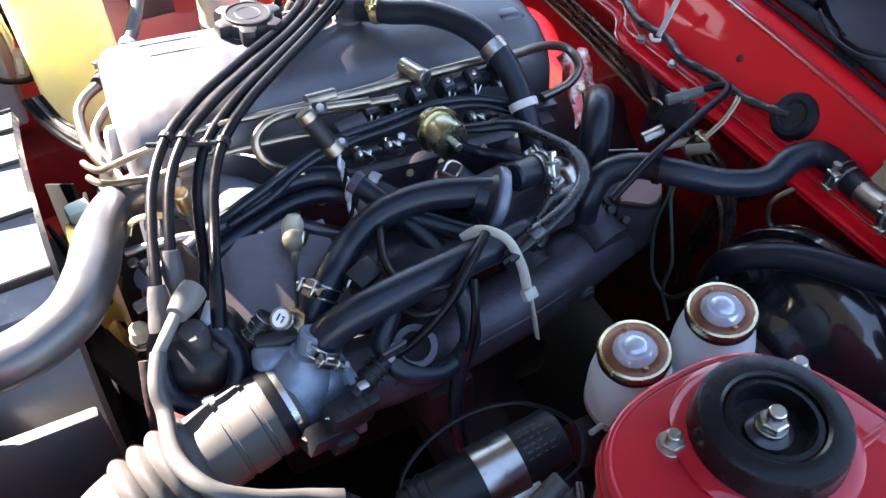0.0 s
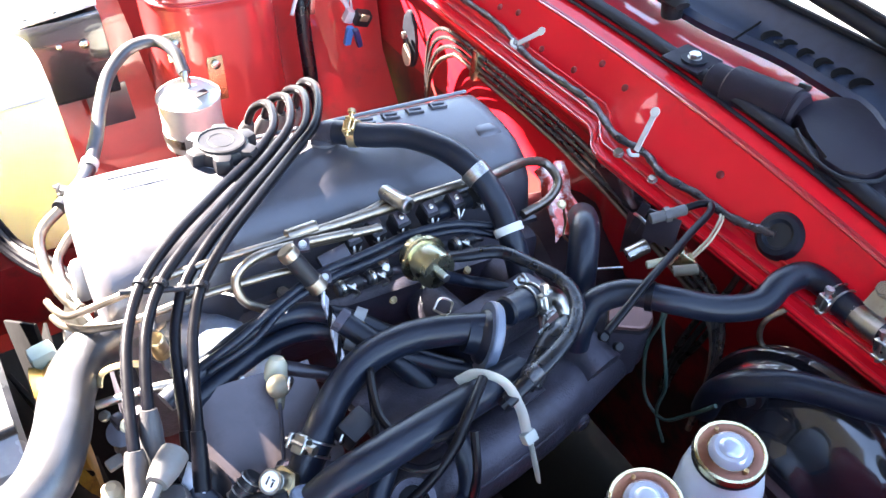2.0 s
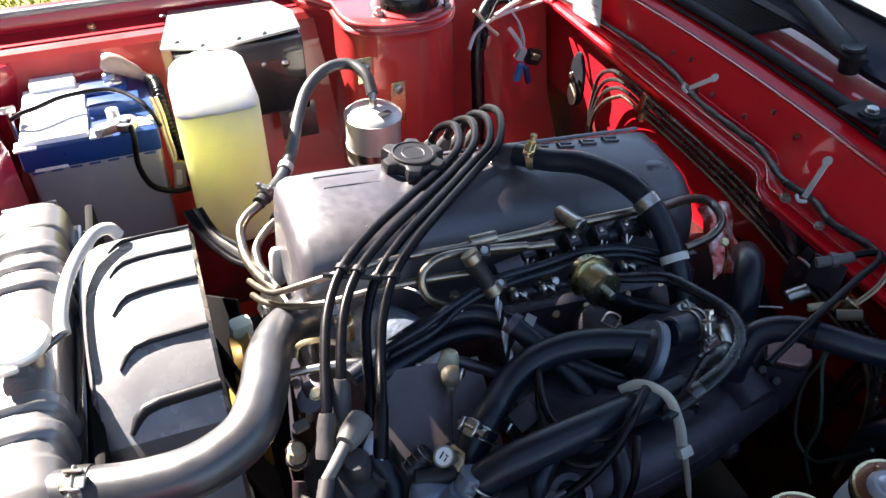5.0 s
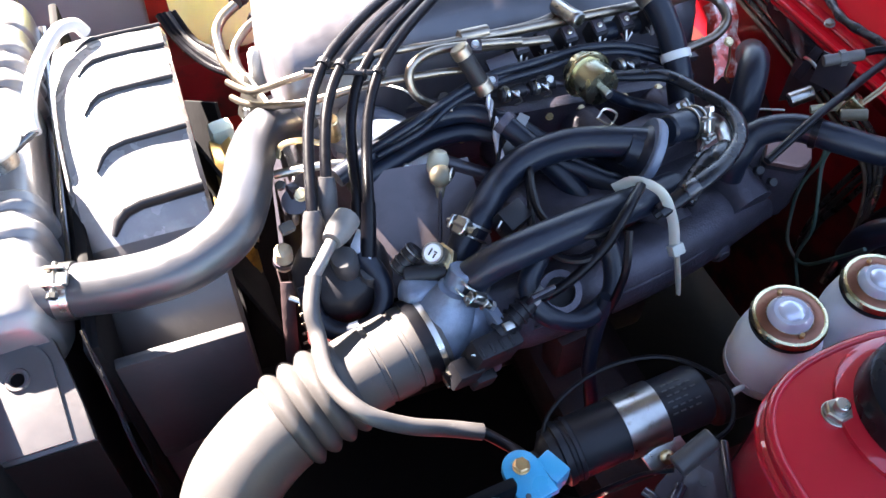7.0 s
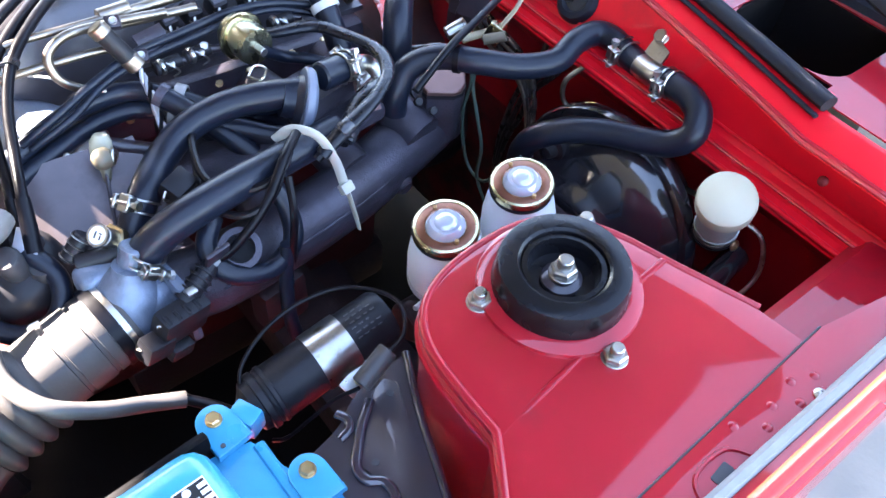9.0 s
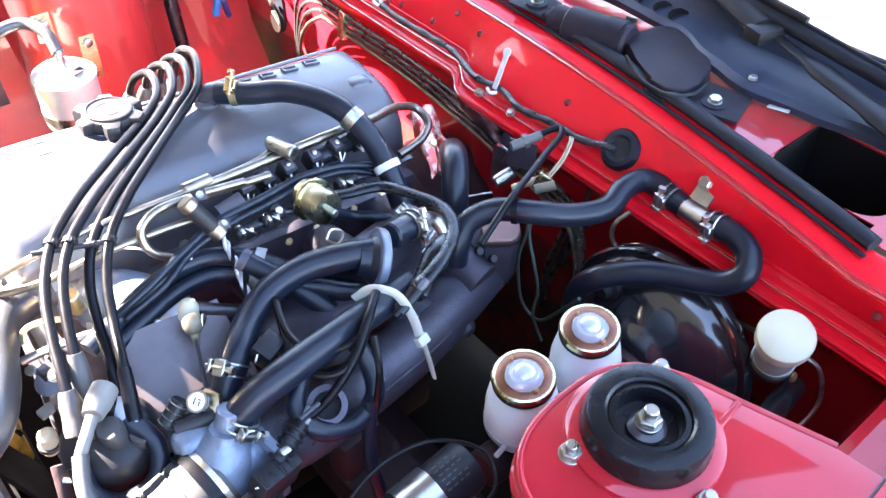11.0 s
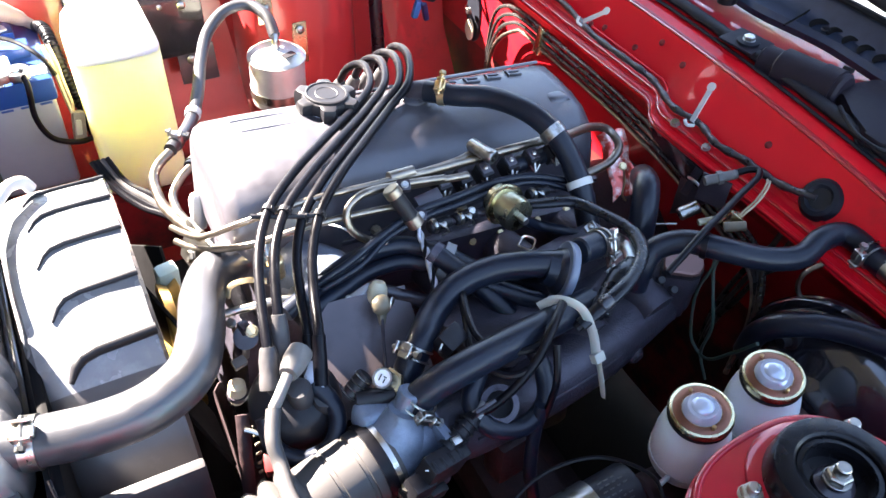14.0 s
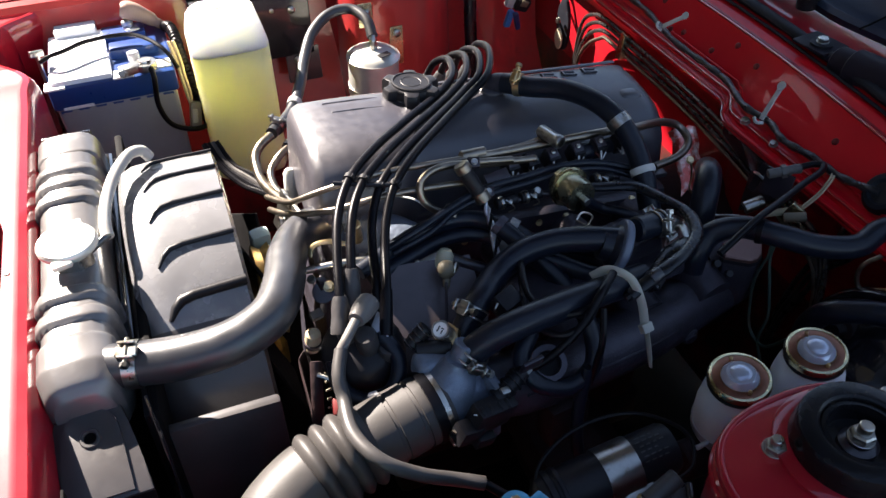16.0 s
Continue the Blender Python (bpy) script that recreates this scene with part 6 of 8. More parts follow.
root = hose("heater_hose", HT1, 0.0125, RUBBER, "black heater hose curving to the bulkhead pipe", "hose", 18)
clamp(root, (0.2588, -0.363, 0.8105), (-0.15, -0.97, 0.0), 0.0130, (-0.9, 0, 0.1), STEEL, 0.009, "wire")
part("strap", lathe([(0.0127, -0.003), (0.0138, -0.003), (0.0138, 0.003), (0.0127, 0.003)], (0.121, -0.274, 0.8055), (0.6, -0.75, 0.1), 20), LEAD, root)
HT2 = [(0.250, -0.414, 0.816), (0.249, -0.430, 0.820), (0.246, -0.452, 0.822), (0.238, -0.470, 0.819), (0.226, -0.478, 0.808), (0.217, -0.468, 0.794), (0.206, -0.444, 0.785), (0.192, -0.414, 0.779), (0.172, -0.384, 0.770), (0.156, -0.360, 0.752), (0.154, -0.345, 0.725), (0.158, -0.338, 0.690)]
root = hose("heater_hose", HT2, 0.0125, RUBBER, "black heater hose looping below the bulkhead pipe", "hose", 18)
clamp(root, (0.2492, -0.426, 0.819), (-0.1, -1, 0.25), 0.0130, (-0.9, 0, 0.1), STEEL, 0.009, "wire")
pipe = thing("heater_pipe", (0.262, -0.395, 0.79), "bright metal heater pipe held to the bulkhead by a bracket", "pipe")
part("pipe", tube([(0.256, -0.378, 0.811), (0.2525, -0.397, 0.8125), (0.250, -0.418, 0.816)], 0.0118, 18), STEEL, pipe)
part("bracket", slab([(-0.011, -0.015), (0.011, -0.015), (0.011, 0.024), (-0.011, 0.024)], frame_at((0.2635, -0.393, 0.827), (-0.75, 0, 0.66)), 0.003, 0.001), STEEL, pipe)
fastener(pipe, (0.2695, -0.390, 0.840), (-0.75, 0, 0.66), 0.012, STEEL)

def loom(pts, r, seed):
    root = thing("wiring_loom", pts[0], "shiny wrinkled black sleeve over a wiring loom", "wiring loom")
    rl = random.Random(seed)
    line = spline(pts, 12)
    radii = [r * (1 + 0.06 * math.sin(i * 0.21 + seed) + 0.05 * math.sin(i * 0.083) + rl.uniform(-0.006, 0.006)) for i in range(len(line))]
    part("sleeve", sweep(bmesh.new(), line, radii, 14, True, 0.62, (0, 0, 1)), LOOM, root, "", 60)
    for k in range(2):
        off = [Vector((math.cos(0.05 * i + 2 * k), math.sin(0.05 * i + 2 * k), 1.3)).normalized() * r * 0.60 for i in range(len(line))]
        part("crease", sweep(bmesh.new(), [p + o for p, o in zip(line, off)][4 + 10 * k:], r * 0.10, 6), LOOM, root)
    for k in (0.9,):
        i = int(k * (len(line) - 2))
        part("tape", lathe([(r * 1.02, -0.006), (r * 1.08, -0.005), (r * 1.08, 0.005), (r * 1.02, 0.006)], line[i], line[i + 1] - line[i], 18), TAPE, root)
    part("wire_core", sweep(bmesh.new(), [line[-1], line[-1] + (line[-1] - line[-3])], r * 0.6, 8), LEAD, root)


loom([(-0.020, -0.135, 0.806), (0.001, -0.150, 0.811), (0.031, -0.165, 0.814), (0.046, -0.192, 0.815), (0.058, -0.230, 0.816), (0.049, -0.260, 0.817), (0.020, -0.285, 0.818), (-0.022, -0.301, 0.815), (-0.052, -0.304, 0.800)], 0.0072, 3)
loom([(0.040, -0.262, 0.806), (0.022, -0.270, 0.808), (0.005, -0.277, 0.807), (-0.012, -0.288, 0.802), (-0.026, -0.298, 0.797)], 0.0095, 5)
wire("vacuum_pipe", [(-0.250, -0.145, 0.795), (-0.215, -0.146, 0.811), (-0.177, -0.132, 0.817), (-0.130, -0.116, 0.820), (-0.083, -0.114, 0.822), (-0.025, -0.108, 0.820), (0.017, -0.112, 0.815), (0.060, -0.130, 0.806)], 0.0040, RUBBER, "thin black vacuum pipe along the fuel rail", 7, "hose", 10)
wire("vacuum_pipe", [(-0.245, -0.150, 0.791), (-0.205, -0.150, 0.806), (-0.165, -0.130, 0.812), (-0.120, -0.122, 0.816), (-0.075, -0.120, 0.817), (-0.02, -0.114, 0.815), (0.02, -0.118, 0.810), (0.055, -0.136, 0.80)], 0.0034, RUBBER, "thin black vacuum pipe along the fuel rail", 7, "hose", 10)
wire("harness", [(-0.285, -0.155, 0.782), (-0.245, -0.140, 0.788), (-0.195, -0.124, 0.792), (-0.150, -0.128, 0.794), (-0.118, -0.155, 0.792), (-0.088, -0.178, 0.776), (-0.050, -0.205, 0.768), (-0.035, -0.245, 0.782)], 0.0092, RUBBER, "black harness sleeve running under the hoses", 7, "wiring loom", 14)
wire("harness", [(-0.275, -0.162, 0.772), (-0.235, -0.148, 0.775), (-0.185, -0.134, 0.778), (-0.147, -0.138, 0.778), (-0.118, -0.165, 0.776), (-0.095, -0.195, 0.758), (-0.055, -0.222, 0.740)], 0.0088, RUBBER, "black harness sleeve running under the hoses", 7, "wiring loom", 14)
band = thing("harness_band", (-0.112, -0.160, 0.79), "grey plastic band round the harness", "band")
part("ring", lathe([(0.0180, -0.005), (0.0200, -0.005), (0.0200, 0.005), (0.0180, 0.005), (0.0180, -0.005)], (-0.1165, -0.1615, 0.7850), (0.70, -0.62, -0.25), 28), GREY_SEAL, band)
HA = [(-0.128, -0.160, 0.800), (-0.112, -0.184, 0.789), (-0.097, -0.209, 0.777), (-0.084, -0.233, 0.762), (-0.076, -0.250, 0.748)]
root = hose("manifold_hose", HA, 0.0105, RUBBER, "black hose crossing below the arched hose", "hose", 16)
part("end_ring", lathe([(0.0108, -0.004), (0.0125, -0.004), (0.0125, 0.004), (0.0108, 0.004)], HA[0], (0.5, -0.75, -0.35), 20), CAST, root)
HB = [(-0.102, -0.198, 0.784), (-0.076, -0.219, 0.776), (-0.057, -0.234, 0.770), (-0.032, -0.246, 0.766), (-0.008, -0.252, 0.756)]
hose("manifold_hose", HB, 0.0100, RUBBER, "black hose crossing below the arched hose", "hose", 16)
HC = [(-0.100, -0.186, 0.786), (-0.083, -0.196, 0.788), (-0.060, -0.206, 0.787), (-0.034, -0.212, 0.782), (-0.012, -0.214, 0.770)]
hose("manifold_hose", HC, 0.0085, RUBBER, "black hose crossing below the arched hose", "hose", 16)
wire("sensor_wire", [(-0.128, -0.214, 0.794), (-0.132, -0.224, 0.802), (-0.141, -0.248, 0.804), (-0.146, -0.275, 0.803), (-0.138, -0.299, 0.803), (-0.113, -0.312, 0.806), (-0.094, -0.312, 0.812), (-0.080, -0.302, 0.818)], 0.0034, LEAD, "thin black wire looping below the hoses", 7)
wire("sensor_wire", [(-0.131, -0.214, 0.786), (-0.133, -0.223, 0.795), (-0.144, -0.254, 0.795), (-0.155, -0.283, 0.794), (-0.149, -0.310, 0.794), (-0.136, -0.324, 0.796), (-0.113, -0.324, 0.801), (-0.086, -0.306, 0.814)], 0.0034, LEAD, "thin black wire looping below the hoses", 7)
SW = [(-0.066, -0.290, 0.822), (-0.092, -0.312, 0.822), (-0.112, -0.324, 0.806), (-0.138, -0.330, 0.786), (-0.160, -0.329, 0.770), (-0.172, -0.326, 0.765)]
wire("switch_lead", SW, 0.0042, LEAD, "black braided lead from the cable tie to the throttle switch", 7, "cable", 12)
plug_b = thing("switch_plug", SW[-1], "ribbed black plug on the end of the switch lead", "connector")
a, b = Vector((-0.171, -0.326, 0.7655)), Vector((-0.208, -0.338, 0.752))
part("ferrule", sweep(bmesh.new(), [a - (b - a) * 0.25, a + (b - a) * 0.05, a + (b - a) * 0.12], [0.0052, 0.0066, 0.0060], 14), GREY_SEAL, plug_b, "grey rubber ferrule")
part("body", sweep(bmesh.new(), [a + (b - a) * 0.1, a.lerp(b, 0.5), b], [0.0075, 0.0088, 0.0092], 14), PLASTIC, plug_b)
for k in range(4):
    part("rib", lathe([(0.0080, -0.0012), (0.0104, -0.0008), (0.0104, 0.0008), (0.0080, 0.0012)], a.lerp(b, 0.28 + 0.16 * k), b - a, 16), PLASTIC, plug_b)
part("latch", block(a.lerp(b, 0.8) + Vector((0, -0.006, 0.009)), (0.010, 0.007, 0.003), rotation(20, 15, 15), 0.001), STEEL, plug_b)
wire("sensor_wire", [(-0.096, -0.326, 0.818), (-0.104, -0.344, 0.795), (-0.108, -0.346, 0.770), (-0.111, -0.344, 0.738)], 0.0034, LEAD, "thin black wire hanging below the bundle", 7)
ringh = [(-0.155, -0.298, 0.782), (-0.172, -0.315, 0.768), (-0.164, -0.336, 0.752), (-0.133, -0.342, 0.740), (-0.104, -0.334, 0.750), (-0.095, -0.314, 0.768), (-0.098, -0.30, 0.785)]
hose("looped_hose", ringh, 0.0088, RUBBER, "black hose curled in a loop below the bundle")
end_ring = thing("hose_end_ring", (-0.147, -0.322, 0.758), "grey metal ring inside the curled hose", "ring")
part("rim", lathe([(0.0125, -0.006), (0.018, -0.006), (0.018, 0.006), (0.0125, 0.006), (0.0125, -0.006)], (-0.147, -0.322, 0.758), (-0.1, -0.5, 0.75), 28), CAST, end_ring)
part("bore", lathe([(0.0125, -0.003), (0.0, -0.003)], (-0.147, -0.322, 0.758), (-0.1, -0.5, 0.75), 28), PLASTIC, end_ring)
hose("drain_hose", [(-0.112, -0.340, 0.758), (-0.122, -0.348, 0.720), (-0.129, -0.360, 0.690), (-0.128, -0.374, 0.65), (-0.12, -0.38, 0.58)], 0.0065, RUBBER, "black hose hanging down beside the plenum")
hose("bypass_pipe", [(0.103, -0.205, 0.735), (0.100, -0.205, 0.772), (0.110, -0.192, 0.800), (0.126, -0.172, 0.808), (0.15, -0.14, 0.79)], 0.0148, RUBBER, "fat black hose at the back of the engine")
conn = thing("connector", (0.022, -0.225, 0.80), "black rubber union with two hose clamps at the manifold", "union")
part("sleeve", rod((-0.008, -0.234, 0.816), (0.034, -0.226, 0.808), 0.0135, 18), RUBBER, conn)
clamp(conn, (0.022, -0.228, 0.810), (1, 0.2, -0.2), 0.0138, (0.4, -0.6, 0.3), STEEL, 0.009, "wire")
part("stay_plate", slab([(-0.012, -0.018), (0.010, -0.018), (0.012, 0.012), (-0.006, 0.018)], frame_at((0.030, -0.250, 0.790), (-0.1, -0.6, 0.8)), 0.002), PINK_METAL, conn)
for q in ((0.033, -0.242, 0.805), (0.024, -0.254, 0.794), (0.034, -0.199, 0.805)):
    part("clip_plate", block(Vector(q) - Vector((0, -0.001, 0.003)), (0.016, 0.011, 0.003), rotation(35, 0, 20), 0.001), STEEL, conn)
    fastener(conn, q, (-0.1, -0.5, 0.85), 0.0072, STEEL, "screw")
    part("clip_leg", tube([Vector(q) + Vector((-0.006, -0.003, -0.002)), Vector(q) + Vector((-0.010, -0.007, -0.010)), Vector(q) + Vector((-0.006, -0.010, -0.018))], 0.0013, 6), STEEL, conn)
part("elbow", tube([(0.034, -0.226, 0.808), (0.050, -0.230, 0.80), (0.054, -0.242, 0.785)], 0.009, 14), STEEL, conn)
tie = thing("cable_tie", (-0.065, -0.28, 0.81), "pale nylon cable tie round the bundled hoses", "cable tie")
part("strap", sweep(bmesh.new(), spline([(-0.078, -0.272, 0.806), (-0.066, -0.282, 0.820), (-0.052, -0.298, 0.818), (-0.044, -0.312, 0.796), (-0.042, -0.322, 0.772)], 6), 0.0046, 8, True, 0.3, (0.9, 0.2, 0.3)), TIE, tie)
part("head", block((-0.0415, -0.324, 0.770), (0.0125, 0.010, 0.009), rotation(50, 0, 10), 0.0018), TIE, tie)
part("tail", sweep(bmesh.new(), spline([(-0.0415, -0.325, 0.769), (-0.042, -0.335, 0.752), (-0.043, -0.345, 0.734)], 6), [0.0046] * 8 + [0.0044, 0.0042, 0.0040, 0.0036, 0.0030], 8, True, 0.3, (0.9, 0.2, 0.3)), TIE, tie)
pl = thing("injector_plug", (-0.165, -0.258, 0.795), "black connector plug with a wire clip", "connector")
part("body", block((-0.166, -0.262, 0.793), (0.026, 0.020, 0.022), rotation(25, 0, 25), 0.003), PLASTIC, pl)
part("spring", tube([(-0.178, -0.268, 0.790), (-0.182, -0.272, 0.797), (-0.178, -0.270, 0.803)], 0.0012, 6), STEEL, pl)
SL = [(-0.133, -0.128, 0.812), (-0.134, -0.146, 0.804), (-0.138, -0.166, 0.797), (-0.144, -0.190, 0.788), (-0.150, -0.205, 0.776)]
root = thing("striped_lead", SL[0], "silver sleeved lead with dark stripes below the cold start injector", "wire")
line = spline(SL, 8)
for k, (mat, nm) in enumerate(((ALLOY, "silver_strand"), (LEAD, "dark_strand"), (ALLOY, "silver_strand"))):
    pts = []
    for i, p in enumerate(line):
        a = i * 0.55 + k * 2.1
        pts.append(p + Vector((math.cos(a), 0.5 * math.sin(a), 0.5 * math.sin(a))) * 0.0021)
    part(nm, sweep(bmesh.new(), pts, 0.0021, 8), mat, root)

# fuel pipes at the front and along the cover
wire("fuel_pipe", [(-0.348, 0.030, 0.768), (-0.342, -0.010, 0.790), (-0.330, -0.050, 0.812), (-0.300, -0.074, 0.835), (-0.240, -0.086, 0.850), (-0.192, -0.086, 0.848), (-0.138, -0.084, 0.843), (-0.061, -0.075, 0.836), (-0.036, -0.069, 0.836)], 0.0034, PIPE, "bright bent steel fuel pipe along the rocker cover", 7, "pipe", 12)
wire("fuel_pipe", [(-0.348, 0.020, 0.756), (-0.340, -0.020, 0.778), (-0.322, -0.060, 0.800), (-0.29, -0.085, 0.815), (-0.235, -0.098, 0.828), (-0.17, -0.104, 0.828), (-0.145, -0.106, 0.826)], 0.0036, PIPE, "bright bent steel fuel pipe along the rocker cover", 7, "pipe", 12)
wire("fuel_pipe", [(-0.165, -0.125, 0.800), (-0.183, -0.118, 0.806), (-0.198, -0.114, 0.822), (-0.198, -0.106, 0.840), (-0.180, -0.099, 0.848), (-0.140, -0.094, 0.843), (-0.085, -0.094, 0.834)], 0.0042, PIPE, "bright bent steel fuel pipe along the rocker cover", 7, "pipe", 12)
wire("fuel_return_pipe", [(0.060, -0.078, 0.825), (0.100, -0.062, 0.815), (0.150, -0.042, 0.798), (0.176, -0.042, 0.785), (0.178, -0.062, 0.775), (0.160, -0.074, 0.766), (0.120, -0.080, 0.762)], 0.0052, PIPE, "bright bent fuel return pipe behind the engine", 7, "pipe", 12)
# crumpled sheet stands for sunlit bulkhead, reflections painted into its colour
crumple = thing("bulkhead_glint_sheet", (0.185, -0.055, 0.70), "red sheet standing for sunlit bulkhead, its bright reflections painted on as streaks", "shield")
part("sheet", sheet([[(0.165 + 0.010 * i + 0.003 * math.sin(j * 2.1), -0.035 - 0.011 * j + 0.003 * math.sin(i * 3), 0.775 - 0.012 * j + 0.005 * math.sin(i * 2.3 + j)) for i in range(5)] for j in range(6)], 0.0015), RED_GLINTS, crumple)
part("hanger", tube([(0.158, -0.100, 0.772), (0.160, -0.104, 0.752), (0.157, -0.108, 0.738), (0.163, -0.110, 0.728)], 0.0014, 6), BRASSY, crumple)
fastener(crumple, (0.157, -0.098, 0.774), (-0.3, -0.6, 0.7), 0.008, BRASSY)

# ---------- far side: battery, bottle, filter, box ----------
bat = thing("battery", (-0.491, 0.314, 0.732), "grey-cased battery with a blue lid and white top", "battery")
part("case", block((-0.491, 0.445, 0.652), (0.178, 0.25, 0.165), None, 0.008, None, 3, 1.03), BATTERY_GREY, bat)
part("lid", block((-0.491, 0.445, 0.752), (0.192, 0.262, 0.040), None, 0.006), BATTERY_BLUE, bat)
for c, s in (((-0.536, 0.376, 0.774), (0.092, 0.098, 0.014)), ((-0.537, 0.490, 0.775), (0.090, 0.110, 0.016)), ((-0.537, 0.548, 0.784), (0.066, 0.040, 0.022))):
    part("cell_cover", block(c, s, None, 0.003), BATTERY_WHITE, bat)
for k in range(3):
    part("vent_slot", block((-0.545 + 0.018 * k, 0.4285, 0.7735), (0.012, 0.007, 0.006), None, 0.001), GREY_SEAL, bat)
for c, s in (((-0.450, 0.432, 0.778), (0.075, 0.045, 0.020)), ((-0.462, 0.520, 0.776), (0.070, 0.055, 0.018))):
    part("lid_block", block(c, s, None, 0.003), BATTERY_BLUE, bat)
for x, y in ((-0.474, 0.333), (-0.414, 0.350), (-0.576, 0.330)):
    part("lid_corner", block((x, y, 0.7725), (0.030, 0.034, 0.004), None, 0.001), BATTERY_WHITE, bat, "white patch on the lid")
for k in range(7):
    part("case_rib", block((-0.570 + 0.026 * k, 0.3185, 0.728), (0.017, 0.004, 0.006), None, 0.001), BATTERY_BLUE, bat)
for y in (0.358, 0.52):
    part("terminal_post", rod((-0.452, y, 0.77), (-0.452, y, 0.800), 0.0095, 16), ALLOY, bat)
part("print", block((-0.55, 0.3135, 0.735), (0.045, 0.0015, 0.005), None, 0), LABEL_WHITE, bat, "plain bar of the printed lettering")
bat.location, bat.scale = (-0.5065, 0.440, 0.710), (0.975, 0.73, 0.90)
tc = thing("battery_terminal", (-0.454, 0.446, 0.750), "bright clamp on the battery post", "terminal")
part("ring", lathe([(0.0, 0.013), (0.0085, 0.013), (0.0095, 0.0105), (0.0165, 0.010), (0.0172, 0.008), (0.0172, 0.0), (0.0098, 0.0)], (-0.454, 0.446, 0.754), (0, 0, 1), 20), STEEL, tc)
part("lug", block((-0.476, 0.440, 0.759), (0.034, 0.018, 0.013), rotation(0, 0, 15), 0.003), STEEL, tc)
fastener(tc, (-0.488, 0.431, 0.759), (-0.3, -0.8, 0.3), 0.012, STEEL)
wire("battery_cable", [(-0.450, 0.442, 0.764), (-0.446, 0.424, 0.752), (-0.450, 0.420, 0.700), (-0.437, 0.420, 0.663), (-0.404, 0.424, 0.645), (-0.378, 0.430, 0.645)], 0.0043, LEAD, "black battery cable hanging down the case", 7, "cable", 10)
wire("battery_strap", [(-0.604, 0.500, 0.766), (-0.588, 0.498, 0.774), (-0.567, 0.506, 0.775), (-0.536, 0.524, 0.776), (-0.474, 0.529, 0.775), (-0.448, 0.510, 0.774), (-0.420, 0.462, 0.768), (-0.408, 0.455, 0.740)], 0.0034, LEAD, "black battery hold-down strap across the lid", 7, "strap", 8)
hook = thing("hold_down_bolt", (-0.607, 0.515, 0.62), "bright battery hold-down bolt with a wing nut", "bolt")
part("stem", rod((-0.607, 0.515, 0.60), (-0.607, 0.515, 0.778), 0.0032, 10), STEEL, hook)
part("wing_nut", block((-0.607, 0.515, 0.774), (0.022, 0.006, 0.010), rotation(0, 10, 30), 0.002), STEEL, hook)
boot = thing("terminal_boot", (-0.44, 0.60, 0.745), "pale pink-grey rubber boot over the far battery post", "boot")
part("cover", sweep(bmesh.new(), spline([(-0.474, 0.602, 0.787), (-0.455, 0.600, 0.780), (-0.436, 0.600, 0.767), (-0.412, 0.598, 0.747)], 4), [0.011, 0.0145, 0.0155, 0.0155, 0.0150, 0.0145, 0.0135, 0.0125, 0.0120, 0.0115, 0.0080, 0.0078, 0.0075], 16), material("pink_rubber", (0.30, 0.20, 0.165), 0.5, vary=0.12, scale=40), boot)
part("clamp", block((-0.464, 0.585, 0.754), (0.022, 0.020, 0.016), rotation(0, 10, 20), 0.004), ALLOY, boot, "dull lead clamp under the boot")
conduit = [(-0.412, 0.598, 0.747), (-0.404, 0.550, 0.764), (-0.400, 0.510, 0.758), (-0.396, 0.498, 0.715), (-0.388, 0.490, 0.671), (-0.381, 0.470, 0.625)]
line = spline(conduit, 22)
single("conduit", sweep(bmesh.new(), line, [0.0085 + 0.0012 * math.sin(i * 1.9) for i in range(len(line))], 12), LEAD, conduit[0], "ribbed black wiring conduit beside the battery", "conduit", angle=70)
for k in range(2):
    wire("battery_wire", [(-0.413 + 0.007 * k, 0.478, 0.775), (-0.408 + 0.006 * k, 0.470, 0.748), (-0.406 + 0.005 * k, 0.468, 0.717), (-0.404 + 0.005 * k, 0.464, 0.688), (-0.402, 0.456, 0.672)], 0.0028, TAN_WIRE, "tan wire beside the battery", 6)
pg = thing("plug", (-0.400, 0.45, 0.655), "tan in-line plug beside the battery", "connector")
part("body", block((-0.399, 0.450, 0.655), (0.017, 0.026, 0.044), rotation(-22, 12, 0), 0.004), material("tan_connector", (0.26, 0.21, 0.15), 0.5, vary=0.15, scale=60), pg)
part("latch", block((-0.400, 0.438, 0.660), (0.008, 0.005, 0.022), rotation(-22, 12, 0), 0.0015), CREAM, pg)
for k in range(4):
    wire("harness_wire", [(-0.400 + 0.006 * k, 0.30, 0.69), (-0.385 + 0.006 * k, 0.27, 0.665), (-0.36 + 0.006 * k, 0.225, 0.655 + 0.004 * k), (-0.335 + 0.004 * k, 0.185, 0.66), (-0.31, 0.15, 0.655)], 0.0045, LEAD if k != 2 else LEAD_GREY, "black wire of the front harness", 6)

bottle = thing("washer_bottle", (-0.325, 0.43, 0.565), "tall pale plastic bottle half full of yellow fluid", "bottle")
m = Matrix.Translation((-0.328, 0.425, 0))
def bottle_ring(z, w, d, cham):
    x0, x1, y0, y1 = -w / 2, w / 2, -d / 2, d / 2
    c = cham
    return [m @ Vector(p) for p in ((x0 + 0.012, y0, z), (0, y0 - 0.002, z), (x1 - c, y0, z), (x1 - 0.3 * c, y0 + 0.3 * c, z), (x1, y0 + c, z), (x1, y1 - 0.012, z), (x1 - 0.012, y1, z), (x0 + 0.012, y1, z), (x0, y1 - 0.012, z), (x0, y0 + 0.012, z))]
W, D = 0.116, 0.105
LEVEL = 0.786
